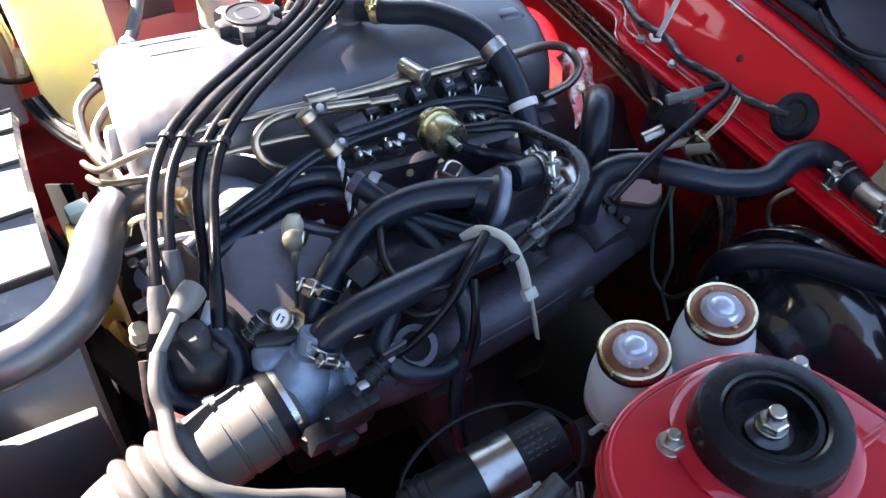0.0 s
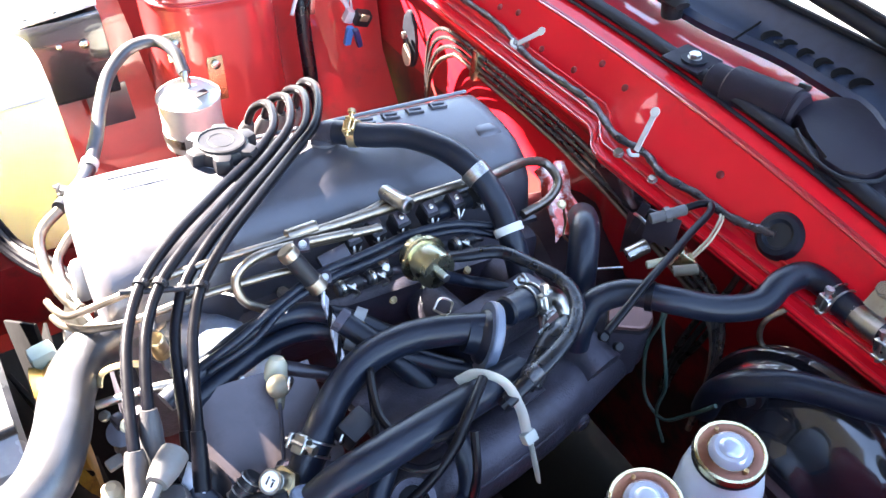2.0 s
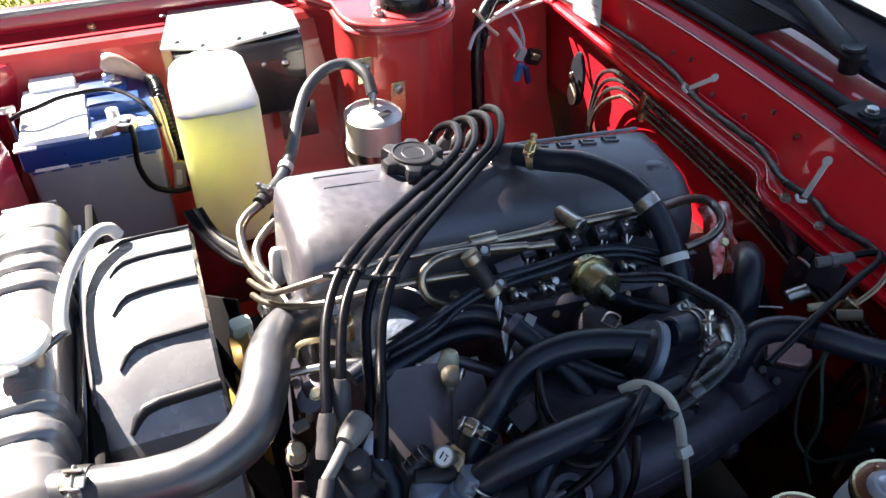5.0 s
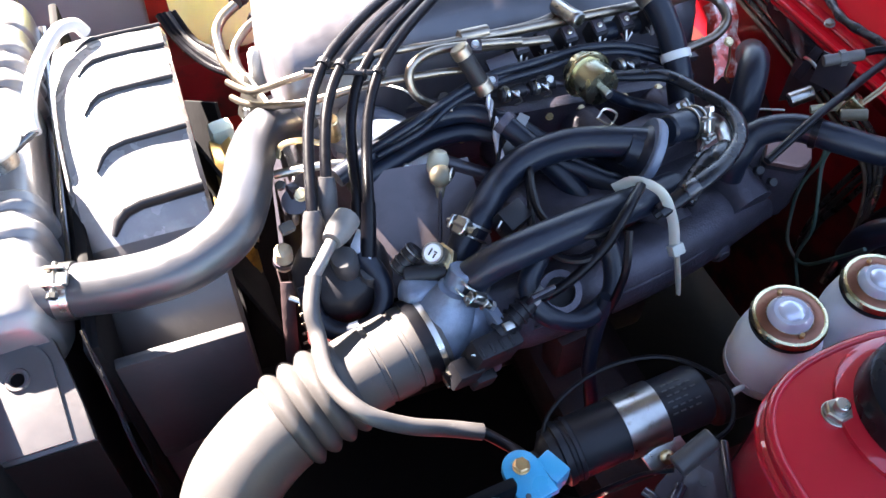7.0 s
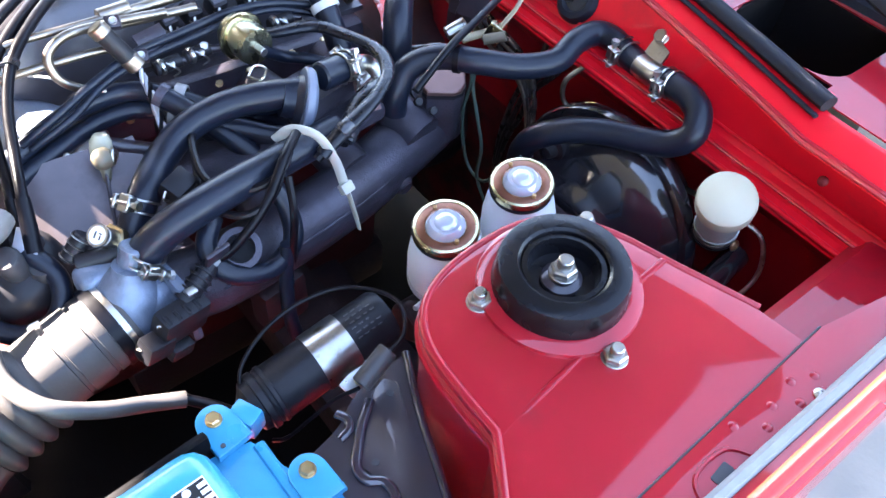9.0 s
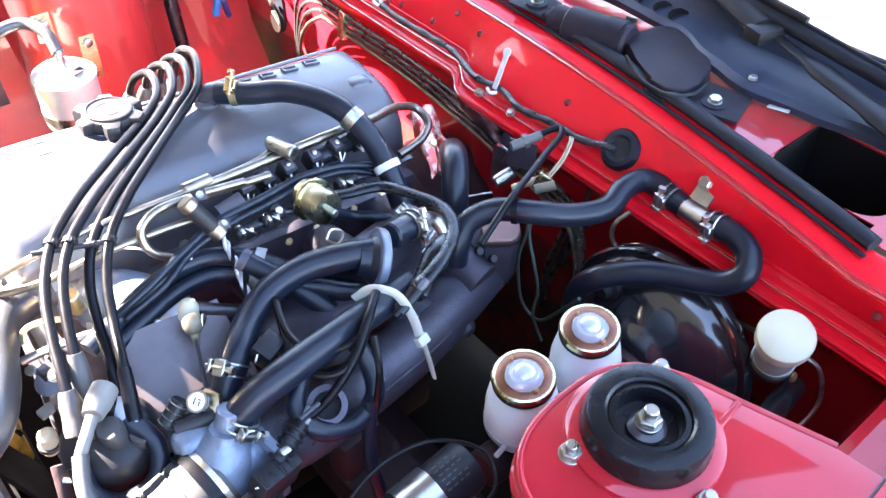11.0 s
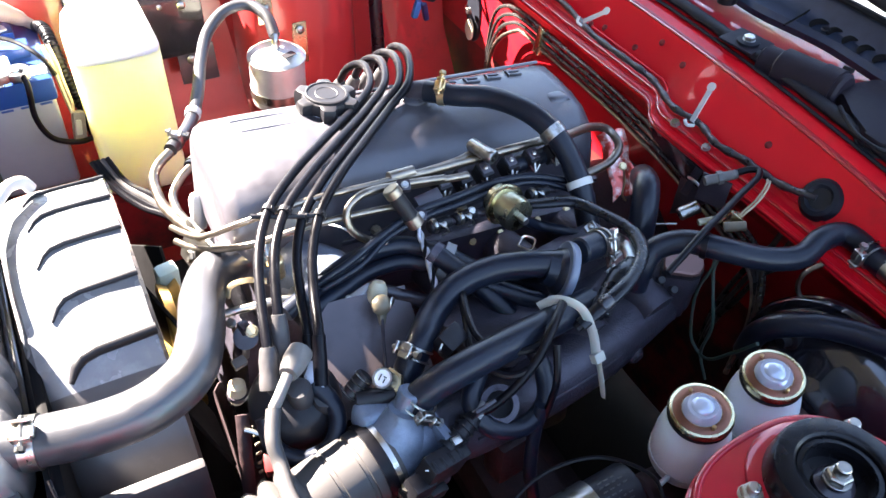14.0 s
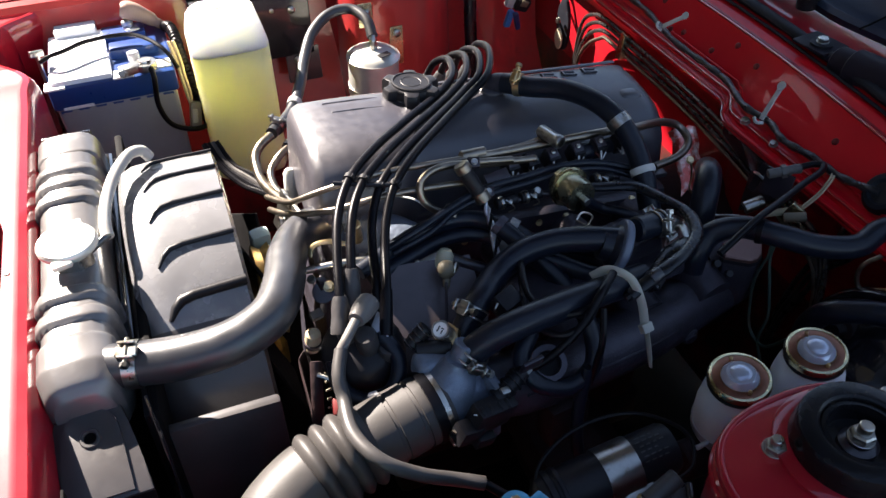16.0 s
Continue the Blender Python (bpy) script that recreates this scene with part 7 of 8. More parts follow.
part("lower_half", loft([bottle_ring(0.565, W * 0.92, D * 0.92, 0.016), bottle_ring(0.572, W * 0.98, D * 0.98, 0.018), bottle_ring(0.60, W, D, 0.018), bottle_ring(0.68, W, D, 0.018), bottle_ring(LEVEL, W * 1.0, D, 0.018)]), BOTTLE_FULL, bottle, "lower half tinted yellow by the fluid", 50)
part("upper_half", loft([bottle_ring(LEVEL + 0.0005, W, D, 0.018), bottle_ring(0.792, W, D, 0.018), bottle_ring(0.800, W * 0.97, D * 0.99, 0.018), bottle_ring(0.822, W * 0.88, D * 0.95, 0.018), bottle_ring(0.833, W * 0.74, D * 0.86, 0.018), bottle_ring(0.837, W * 0.55, D * 0.7, 0.014)]), BOTTLE_TOP, bottle, "empty upper half bleached by sunlight", 50)
part("neck", rod((-0.335, 0.44, 0.835), (-0.335, 0.44, 0.845), 0.016, 20), BOTTLE_TOP, bottle)

box = thing("relay_box", (-0.27, 0.62, 0.68), "black steel box with a grey plate lid on the inner wing", "box")
part("body", block((-0.272, 0.600, 0.742), (0.198, 0.115, 0.125), None, 0.004), BLACK_METAL, box)
part("lid", slab([(-0.385, 0.555), (-0.300, 0.530), (-0.172, 0.560), (-0.170, 0.63), (-0.20, 0.695), (-0.36, 0.70)], pose(0, 0, 0.8125), 0.004, 0.001), BOX_TOP, box, "grey metal lid")
for x, y in ((-0.37, 0.68), (-0.30, 0.69), (-0.22, 0.688), (-0.27, 0.55), (-0.23, 0.555), (-0.36, 0.57), (-0.325, 0.545)):
    fastener(box, (x, y, 0.812), (0, 0, 1), 0.010, STEEL, "screw")
fastener(box, (-0.205, 0.541, 0.765), (0, -1, 0.1), 0.013, STEEL, "screw")
fastener(box, (-0.238, 0.541, 0.768), (0, -1, 0.1), 0.008, STEEL, "screw")
rb = thing("relay_bracket", (-0.20, 0.535, 0.66), "dark bracket below the steel box", "bracket")
part("plate", block((-0.195, 0.545, 0.66), (0.06, 0.004, 0.06), rotation(-10, 0, 0), 0.001), DARK_STEEL, rb)
fastener(rb, (-0.205, 0.540, 0.672), (0, -1, 0.1), 0.014, STEEL, "screw")

filt = thing("fuel_filter", (-0.112, 0.385, 0.655), "bright metal fuel filter canister on the strut tower", "filter")
part("canister", lathe([(0.0, 0.0), (0.036, 0.0), (0.0405, 0.003), (0.041, 0.007), (0.041, 0.072), (0.043, 0.0735), (0.043, 0.078), (0.040, 0.0795), (0.038, 0.082), (0.028, 0.086), (0.012, 0.087), (0.0, 0.087)], (-0.112, 0.385, 0.661), (0.02, -0.05, 1), 40), FILTER, filt)
part("outlet", tube([(-0.108, 0.385, 0.746), (-0.108, 0.386, 0.760), (-0.107, 0.392, 0.768)], 0.006, 12), STEEL, filt)
part("label_mark", block((-0.098, 0.36, 0.7478), (0.02, 0.012, 0.001), rotation(0, 0, 20), 0), LABEL_BLACK, filt, "plain bar of the stamped lettering")
part("bracket", slab([(-0.012, -0.02), (0.012, -0.02), (0.012, 0.02), (-0.012, 0.02)], frame_at((-0.101, 0.447, 0.776), (0, -1, 0.05)), 0.002, 0.0008), YELLOW_ZINC, filt)
part("bracket", slab([(-0.014, -0.05), (0.012, -0.05), (0.014, 0.018), (-0.008, 0.018)], frame_at((-0.055, 0.437, 0.735), (0, -1, 0.05)), 0.002, 0.0008), YELLOW_ZINC, filt)
part("strap_band", lathe([(0.0412, 0.0), (0.0422, 0.0), (0.0422, 0.014), (0.0412, 0.014)], (-0.112, 0.385, 0.675), (0.02, -0.05, 1), 40), STEEL, filt)
fastener(filt, (-0.101, 0.445, 0.780), (0, -1, 0.05), 0.015, STEEL, "screw")
fastener(filt, (-0.053, 0.435, 0.742), (0, -1, 0.05), 0.013, STEEL, "screw")
FH = [(-0.107, 0.390, 0.766), (-0.108, 0.416, 0.784), (-0.125, 0.446, 0.792), (-0.158, 0.448, 0.790), (-0.195, 0.420, 0.778), (-0.222, 0.372, 0.762), (-0.246, 0.310, 0.748), (-0.272, 0.260, 0.738), (-0.310, 0.205, 0.744)]
root = hose("fuel_hose", FH, 0.0085, RAD_RUBBER, "black fuel hose arching from the filter to the front pipes")
part("band", lathe([(0.0088, -0.005), (0.0105, -0.005), (0.0105, 0.005), (0.0088, 0.005)], (-0.262, 0.278, 0.741), (-0.4, -0.8, -0.15), 18), NYLON, root)
clamp(root, (-0.300, 0.220, 0.742), (-0.5, -0.8, 0.1), 0.0088, (0, -0.3, 1), STEEL, 0.007, "band")
wire("front_fuel_pipe", [(-0.312, 0.200, 0.744), (-0.330, 0.184, 0.742), (-0.340, 0.172, 0.735), (-0.343, 0.135, 0.728), (-0.338, 0.085, 0.738), (-0.330, 0.037, 0.754), (-0.322, 0.005, 0.765)], 0.0062, PIPE, "bright fuel pipe bent round the front of the engine", 7, "pipe", 14)
wire("front_fuel_pipe", [(-0.297, 0.150, 0.752), (-0.312, 0.138, 0.750), (-0.328, 0.122, 0.741), (-0.331, 0.095, 0.738), (-0.327, 0.06, 0.742)], 0.0052, PIPE, "short bright fuel pipe beside the rocker cover", 7, "pipe", 12)
root = hose("fuel_return_hose", [(-0.275, 0.185, 0.735), (-0.285, 0.165, 0.748), (-0.299, 0.148, 0.752)], 0.0085, RUBBER, "short black fuel return hose by the rocker cover")
part("band", lathe([(0.0087, -0.004), (0.0105, -0.004), (0.0105, 0.004), (0.0087, 0.004)], (-0.293, 0.155, 0.7505), (-0.6, -0.75, 0.2), 16), STEEL, root)
part_list = thing("dipstick_cap", (-0.318, 0.045, 0.74), "pale plastic sleeve at the front corner of the engine", "sleeve")
part("sleeve", lathe([(0.0, 0), (0.007, 0.0), (0.0085, 0.004), (0.0085, 0.036), (0.005, 0.042), (0.0, 0.042)], (-0.316, 0.052, 0.738), (0.1, 0.25, 1), 18), NYLON, part_list)
fb = thing("pipe_bracket", (-0.335, 0.02, 0.70), "bright bracket carrying the fuel pipes", "bracket")
part("plate", block((-0.330, 0.008, 0.745), (0.006, 0.06, 0.05), rotation(0, 20, 10), 0.002), STEEL, fb)
fastener(fb, (-0.338, -0.01, 0.755), (-1, 0, 0.3), 0.012, STEEL)
lw = thing("coolant_sensor", (-0.36, -0.03, 0.72), "pale green plastic sensor beside the fan", "sensor")
part("body", block((-0.368, 0.0, 0.724), (0.024, 0.018, 0.044), rotation(10, 0, 10), 0.006), material("pale_green_plastic", (0.45, 0.58, 0.55), 0.4), lw)

# ---------- bulkhead details ----------
gr = thing("bulkhead_grommet", (0.262, -0.293, 0.822), "black rubber grommet in the red bulkhead", "grommet")
n = Vector((-0.78, 0, 0.62)).normalized()
part("ring", lathe([(0.011, -0.004), (0.012, 0.006), (0.015, 0.009), (0.020, 0.008), (0.0235, 0.003), (0.024, -0.003)], Vector((0.2705, -0.283, 0.8185)), n, 32), SEAL, gr)
part("membrane", lathe([(0.0, 0.0050), (0.0130, 0.0050)], Vector((0.2705, -0.283, 0.8185)), n, 24), DASH, gr)
FWL = [(0.27, 0.60, 0.790), (0.275, 0.50, 0.806), (0.276, 0.40, 0.811), (0.281, 0.30, 0.814), (0.280, 0.22, 0.815), (0.264, 0.120, 0.815), (0.264, 0.045, 0.816), (0.266, -0.005, 0.814), (0.251, -0.065, 0.812), (0.256, -0.109, 0.812), (0.246, -0.148, 0.812), (0.254, -0.189, 0.812), (0.256, -0.236, 0.813), (0.2655, -0.280, 0.820)]
line = spline(FWL, 10)
single("bulkhead_loom", sweep(bmesh.new(), line, [0.0044 + 0.0006 * math.sin(i * 1.1) for i in range(len(line))], 10), TAPE, FWL[0], "taped black wiring loom along the bulkhead ledge", "wiring loom")
def loom_clip(a, b, label):
    a, b = Vector(a), Vector(b)
    root = thing("loom_clip", a, label, "clip", "loom clips")
    d = (b - a).normalized()
    side = d.cross(n).normalized()
    rot = Matrix((side, d, n)).transposed()
    part("strip", block((a + b) / 2, (0.007, (b - a).length, 0.0016), rot, 0.0006), NYLON, root)
    part("eye", lathe([(0.002, 0), (0.0055, 0), (0.0055, 0.0016), (0.002, 0.0016)], b, n, 16), NYLON, root)
    part("hook", tube([a - d * 0.002 + side * 0.006, a - d * 0.006 + n * 0.006, a - d * 0.002 + n * 0.008 - side * 0.005], 0.0022, 8), NYLON, root)
loom_clip((0.250, -0.100, 0.812), (0.272, -0.096, 0.852), "pale metal clip bent round the loom on the bulkhead")
loom_clip((0.262, 0.147, 0.824), (0.276, 0.118, 0.850), "pale metal clip bent round the loom on the bulkhead")
fastener(fire, (0.2450, -0.080, 0.7985), (-0.3, -0.1, 0.95), 0.010, STEEL)
fastener(fire, (0.2450, -0.136, 0.7985), (-0.3, 0, 0.95), 0.009, STEEL)
st = thing("warning_sticker", (0.285, 0.47, 0.825), "faded white sticker on the red bulkhead", "sticker")
m = frame_at((0.2770, 0.46, 0.8295), (-0.72, 0, 0.69))
part("paper", slab([(-0.006, -0.0295), (0.075, -0.0240), (0.013, 0.0260), (-0.074, 0.0205)], m, 0.0006), STICKER, st)
for k in range(5):
    f = 0.16 + 0.15 * k
    x, y, w = 0.002 - 0.066 * f, -0.0290 + 0.050 * f, 0.066 - 0.014 * (k % 2)
    part("print_line", slab([(x, y - 0.0012), (x + w, y + 0.0033), (x + w, y + 0.0055), (x, y + 0.0010)], m @ Matrix.Translation((0, 0, 0.0007)), 0.0004), GREY_SEAL, st, "plain bar of the print")

for k in range(4):
    dz, dx = -0.0085 * k, -0.002 * k
    pts = [(0.274 + dx, 0.41 - 0.004 * k, 0.58), (0.272 + dx, 0.405 - 0.008 * k, 0.66), (0.270 + dx, 0.385 - 0.012 * k, 0.728 + dz), (0.267 + dx, 0.345 - 0.012 * k, 0.757 + dz), (0.264 + dx, 0.29, 0.767 + dz), (0.262 + dx, 0.225, 0.767 + dz), (0.262 + dx, 0.10, 0.765 + dz), (0.260 + dx, 0.0, 0.761 + dz), (0.256 + dx, -0.07, 0.757 + dz), (0.246 + dx, -0.20, 0.744 + dz), (0.236 + dx, -0.262, 0.735 + dz), (0.222 + dx, -0.292, 0.70 + dz), (0.20 + dx, -0.305, 0.62 + dz)]
    wire("brake_pipe", pts, 0.0034, (DARK_PIPE, DARK_PIPE, DARK_PIPE, PIPE)[k], "thin metal brake pipe along the bulkhead", 7, "pipe", 8)
pb = thing("pipe_clip", (0.245, 0.235, 0.74), "bright clip holding the brake pipes to the bulkhead", "clip")
part("plate", block((0.256, 0.232, 0.754), (0.012, 0.014, 0.042), rotation(0, 8, 0), 0.002), YELLOW_ZINC, pb)
gp = thing("blanking_grommet", (0.268, 0.46, 0.69), "oval black rubber blanking grommet with a pale insert", "grommet")
part("oval", slab([(0.020 * math.cos(a), 0.050 * math.sin(a)) for a in (2 * math.pi * k / 28 for k in range(28))], frame_at((0.268, 0.455, 0.690), (-1, -0.05, 0.0)), 0.006, 0.003), SEAL, gp)
part("insert", slab([(0.012 * math.cos(a), 0.020 * math.sin(a)) for a in (2 * math.pi * k / 24 for k in range(24))], frame_at((0.261, 0.455, 0.664), (-1, -0.05, 0.0)), 0.003, 0.001), CREAM, gp)
fastener(gp, (0.261, 0.455, 0.70), (-1, 0, 0), 0.010, STEEL)
wire("corner_wire", [(0.250, 0.633, 0.869), (0.244, 0.610, 0.838), (0.237, 0.591, 0.811), (0.220, 0.584, 0.793), (0.192, 0.568, 0.790), (0.160, 0.560, 0.779)], 0.0040, NYLON, "thick pale washer tube in the far corner", 7)
wire("corner_wire", [(0.287, 0.609, 0.778), (0.263, 0.593, 0.778), (0.221, 0.574, 0.781), (0.188, 0.572, 0.776), (0.150, 0.559, 0.772), (0.120, 0.548, 0.759), (0.101, 0.529, 0.741)], 0.0032, NYLON, "pale wire in the far corner of the bay", 7)
wire("corner_wire", [(0.148, 0.598, 0.817), (0.176, 0.591, 0.809), (0.199, 0.592, 0.790), (0.201, 0.578, 0.775), (0.206, 0.561, 0.757), (0.205, 0.545, 0.738), (0.195, 0.534, 0.718)], 0.0016, TEAL_WIRE, "thin blue-green wire in the far corner", 7)
wire("corner_wire", [(0.122, 0.562, 0.793), (0.135, 0.558, 0.779), (0.146, 0.554, 0.764), (0.162, 0.548, 0.749)], 0.003, TAN_WIRE, "tan wire in the far corner", 7)
wire("corner_wire", [(0.189, 0.564, 0.751), (0.195, 0.553, 0.741), (0.200, 0.541, 0.730), (0.200, 0.531, 0.718)], 0.0042, NYLON, "pale wire in the far corner of the bay", 7)
wire("corner_wire", [(0.200, 0.576, 0.772), (0.207, 0.562, 0.759), (0.209, 0.546, 0.741), (0.205, 0.532, 0.722)], 0.0018, NYLON, "pale wire in the far corner of the bay", 7)
wire("corner_wire", [(0.240, 0.587, 0.808), (0.269, 0.606, 0.797), (0.286, 0.612, 0.781), (0.291, 0.604, 0.775), (0.300, 0.590, 0.764), (0.309, 0.553, 0.758), (0.326, 0.521, 0.746)], 0.003, LEAD, "black wire joining the bulkhead loom", 7)
wire("corner_wire", [(0.292, 0.603, 0.775), (0.302, 0.587, 0.761), (0.309, 0.549, 0.753), (0.321, 0.523, 0.746), (0.330, 0.499, 0.740)], 0.003, PALE_RUBBER, "pale sleeve beside the bulkhead loom", 7)
wire("corner_wire", [(0.133, 0.543, 0.743), (0.141, 0.548, 0.754), (0.144, 0.558, 0.767), (0.156, 0.565, 0.782), (0.174, 0.581, 0.796)], 0.0022, LEAD, "black wire in the far corner of the bay", 7)
cc = thing("connector", (0.196, 0.527, 0.711), "black and blue connectors hanging in the far corner", "connector")
part("body", block((0.198, 0.530, 0.716), (0.016, 0.014, 0.022), rotation(10, 25, 0), 0.003), NYLON, cc)
part("plug", block((0.216, 0.519, 0.713), (0.026, 0.018, 0.024), rotation(20, 20, 0), 0.003), PLASTIC, cc)
part("plug_clip", block((0.216, 0.508, 0.717), (0.014, 0.004, 0.012), rotation(20, 20, 0), 0.001), TAN, cc)
part("tail", block((0.188, 0.514, 0.691), (0.012, 0.010, 0.034), rotation(10, 12, 0), 0.003), BLUE_WIRE, cc)
part("tail", block((0.200, 0.505, 0.688), (0.010, 0.010, 0.036), rotation(10, -14, 0), 0.003), DARK_BLUE, cc)
part("bright_terminal", block((0.143, 0.548, 0.739), (0.008, 0.008, 0.026), rotation(0, 8, 0), 0.002), STEEL, cc)
part("loom_tie", lathe([(0.006, -0.005), (0.0085, -0.005), (0.0085, 0.005), (0.006, 0.005)], (0.290, 0.607, 0.778), (0.5, -0.8, 0.1), 16), LEAD, cc)
hose("wing_conduit", [(0.205, 0.603, 0.792), (0.170, 0.596, 0.790), (0.142, 0.580, 0.762), (0.130, 0.562, 0.70), (0.128, 0.55, 0.63), (0.125, 0.54, 0.55)], 0.012, LOOM, "black wrapped conduit behind the far strut tower", "conduit")

pipe_guard = thing("pipe_guard", (0.243, -0.10, 0.77), "dark painted steel guard over the brake pipes", "guard")
m = frame_at((0.2425, -0.10, 0.768), (-1, 0, 0.18), (0, 0, 1))
part("strip", slab([(-0.056, 0.008), (-0.046, 0.022), (0.020, 0.016), (0.048, -0.004), (0.046, -0.020), (0.012, -0.022), (-0.050, -0.006)], m, 0.0025, 0.0008), BLACK_METAL, pipe_guard)
part("tab", slab([(0.014, -0.018), (0.050, -0.012), (0.066, -0.030), (0.040, -0.062), (0.022, -0.078)], m @ Matrix.Translation((0, 0, -0.003)), 0.002, 0.0006), DARK_STEEL, pipe_guard)
fastener(pipe_guard, m @ Vector((-0.036, 0.008, 0.0013)), (-1, 0, 0.18), 0.008, STEEL)

# throttle cable, connectors and clutter at the bulkhead
wire("throttle_cable", [(0.230, -0.201, 0.812), (0.242, -0.2065, 0.816), (0.2475, -0.213, 0.818), (0.240, -0.2215, 0.819), (0.200, -0.2375, 0.8205), (0.155, -0.2560, 0.8225), (0.114, -0.2725, 0.8240), (0.082, -0.2840, 0.817), (0.058, -0.2910, 0.808)], 0.0038, LEAD, "black throttle cable running straight down over the heater hose", 8, "cable", 10)
tce = thing("cable_adjuster", (0.21, -0.193, 0.805), "grey threaded throttle cable adjuster", "adjuster")
part("barrel", rod((0.23, -0.201, 0.81), (0.196, -0.188, 0.802), 0.0056, 12), LEAD_PALE, tce)
part("nut", lathe([(0.0, 0), (0.008, 0), (0.008, 0.006), (0.0, 0.006)], (0.21, -0.193, 0.805), (0.034, -0.013, 0.008), 6), LEAD_PALE, tce)
part("bracket", block((0.21, -0.193, 0.787), (0.003, 0.034, 0.034), rotation(0, 10, 25), 0.001), DARK_STEEL, tce)
part("bracket_leg", block((0.226, -0.146, 0.762), (0.003, 0.010, 0.040), rotation(12, 10, 25), 0.001), DARK_STEEL, tce)
part("bracket_wire", tube([(0.214, -0.150, 0.775), (0.208, -0.165, 0.782), (0.212, -0.178, 0.776), (0.222, -0.176, 0.766)], 0.0018, 6), STEEL, tce)
part("ferrule", rod((0.216, -0.175, 0.749), (0.193, -0.17, 0.74), 0.008, 14), STEEL, tce)
part("cream_rod", rod((0.219, -0.22, 0.766), (0.185, -0.206, 0.759), 0.0042, 12), CREAM, tce)
part("clip", block((0.205, -0.235, 0.778), (0.018, 0.018, 0.022), rotation(20, 10, 30), 0.003), YELLOW_ZINC, tce)
part("tan_plug", rod((0.198, -0.258, 0.79), (0.180, -0.244, 0.784), 0.0055, 12), TAN, tce)
for k in range(2):
    wire("clip_wire", [(0.252, -0.225 - 0.004 * k, 0.812), (0.243 - 0.004 * k, -0.232 - 0.006 * k, 0.813), (0.226 - 0.004 * k, -0.239 - 0.005 * k, 0.803), (0.206, -0.238 - 0.003 * k, 0.785)], 0.0013, TAN_WIRE, "thin tan wire at the bulkhead loom", 6)
wire("spring_wire", [(0.150, -0.145, 0.775), (0.140, -0.150, 0.762), (0.150, -0.158, 0.755), (0.138, -0.168, 0.748), (0.17, -0.19, 0.75)], 0.0013, STEEL, "thin bent spring wire at the bulkhead", 7)
for k in range(3):
    wire("rear_hose", [(0.262, -0.262 - 0.017 * k, 0.775), (0.256, -0.258 - 0.014 * k, 0.735), (0.250, -0.239 - 0.0125 * k, 0.682 + 0.009 * k), (0.250, -0.225 - 0.010 * k, 0.630 + 0.004 * k), (0.250, -0.219 - 0.005 * k, 0.592), (0.250, -0.216 - 0.002 * k, 0.53)], 0.0036, DARK_PIPE, "thin grey metal pipe dropping down the bulkhead", 7, "pipe", 8)
wire("thin_wire", [(0.134, -0.281, 0.790), (0.135, -0.281, 0.774), (0.135, -0.273, 0.735), (0.135, -0.275, 0.705), (0.135, -0.288, 0.666), (0.135, -0.311, 0.661), (0.135, -0.340, 0.700), (0.135, -0.362, 0.738)], 0.0019, GREEN_WIRE, "thin dark green wire hanging by the reservoirs", 7)
wire("thin_wire", [(0.137, -0.283, 0.790), (0.136, -0.283, 0.772), (0.135, -0.296, 0.737), (0.135, -0.306, 0.705), (0.135, -0.304, 0.662), (0.135, -0.321, 0.634)], 0.0019, GREEN_WIRE, "thin dark green wire hanging by the reservoirs", 7)
dp = thing("dashpot", (0.125, -0.252, 0.735), "dark housing with a pinkish metal cover at the plenum end", "housing")
COVER_PLAN = [(0.111, -0.236), (0.130, -0.231), (0.149, -0.244), (0.153, -0.250), (0.139, -0.269), (0.130, -0.274), (0.120, -0.273), (0.099, -0.257), (0.099, -0.250)]
mid_x, mid_y = 0.126, -0.253
part("body", loft([[(mid_x + (x - mid_x) * k, mid_y + (y - mid_y) * k, z) for x, y in COVER_PLAN] for k, z in ((0.7, 0.690), (0.9, 0.722), (0.98, 0.735), (1.0, 0.7545))]), CAST, dp)
part("gasket", loft([[(mid_x + (x - mid_x) * 1.03, mid_y + (y - mid_y) * 1.03, z) for x, y in COVER_PLAN] for z in (0.7546, 0.7585)]), PLASTIC, dp)
part("cover", loft([[(mid_x + (x - mid_x) * k, mid_y + (y - mid_y) * k, z) for x, y in COVER_PLAN] for k, z in ((0.99, 0.7586), (0.99, 0.7625), (0.93, 0.7640))]), PINK_METAL, dp, "pinkish reflecting metal cover")
for q in ((0.083, -0.262, 0.762), (0.094, -0.272, 0.752)):
    part("stud", rod(q, Vector(q) + Vector((-0.002, -0.006, 0.006)), 0.0042, 12), PLASTIC, dp)


# ---------- near side: brake booster, reservoirs, coil, air box ----------
booster = thing("brake_booster", (0.20, -0.41, 0.60), "glossy black brake servo drum on the bulkhead", "brake booster")
part("drum", lathe([(0.0, -0.012), (0.038, -0.010), (0.046, -0.006), (0.052, 0.001), (0.058, 0.005), (0.074, 0.009), (0.084, 0.014), (0.094, 0.021), (0.102, 0.028), (0.107, 0.035), (0.109, 0.042)], (0.165, -0.415, 0.660), (1, 0, -0.10), 56), BLACK_METAL, booster, "", 28)
part("crimp_ring", lathe([(0.108, 0.040), (0.1165, 0.041), (0.1195, 0.045), (0.1195, 0.053), (0.116, 0.057), (0.108, 0.058)], (0.165, -0.415, 0.660), (1, 0, -0.10), 56), BLACK_METAL, booster)
part("rear_shell", lathe([(0.110, 0.057), (0.104, 0.075), (0.07, 0.092), (0.0, 0.095)], (0.165, -0.415, 0.660), (1, 0, -0.10), 48), BLACK_METAL, booster)
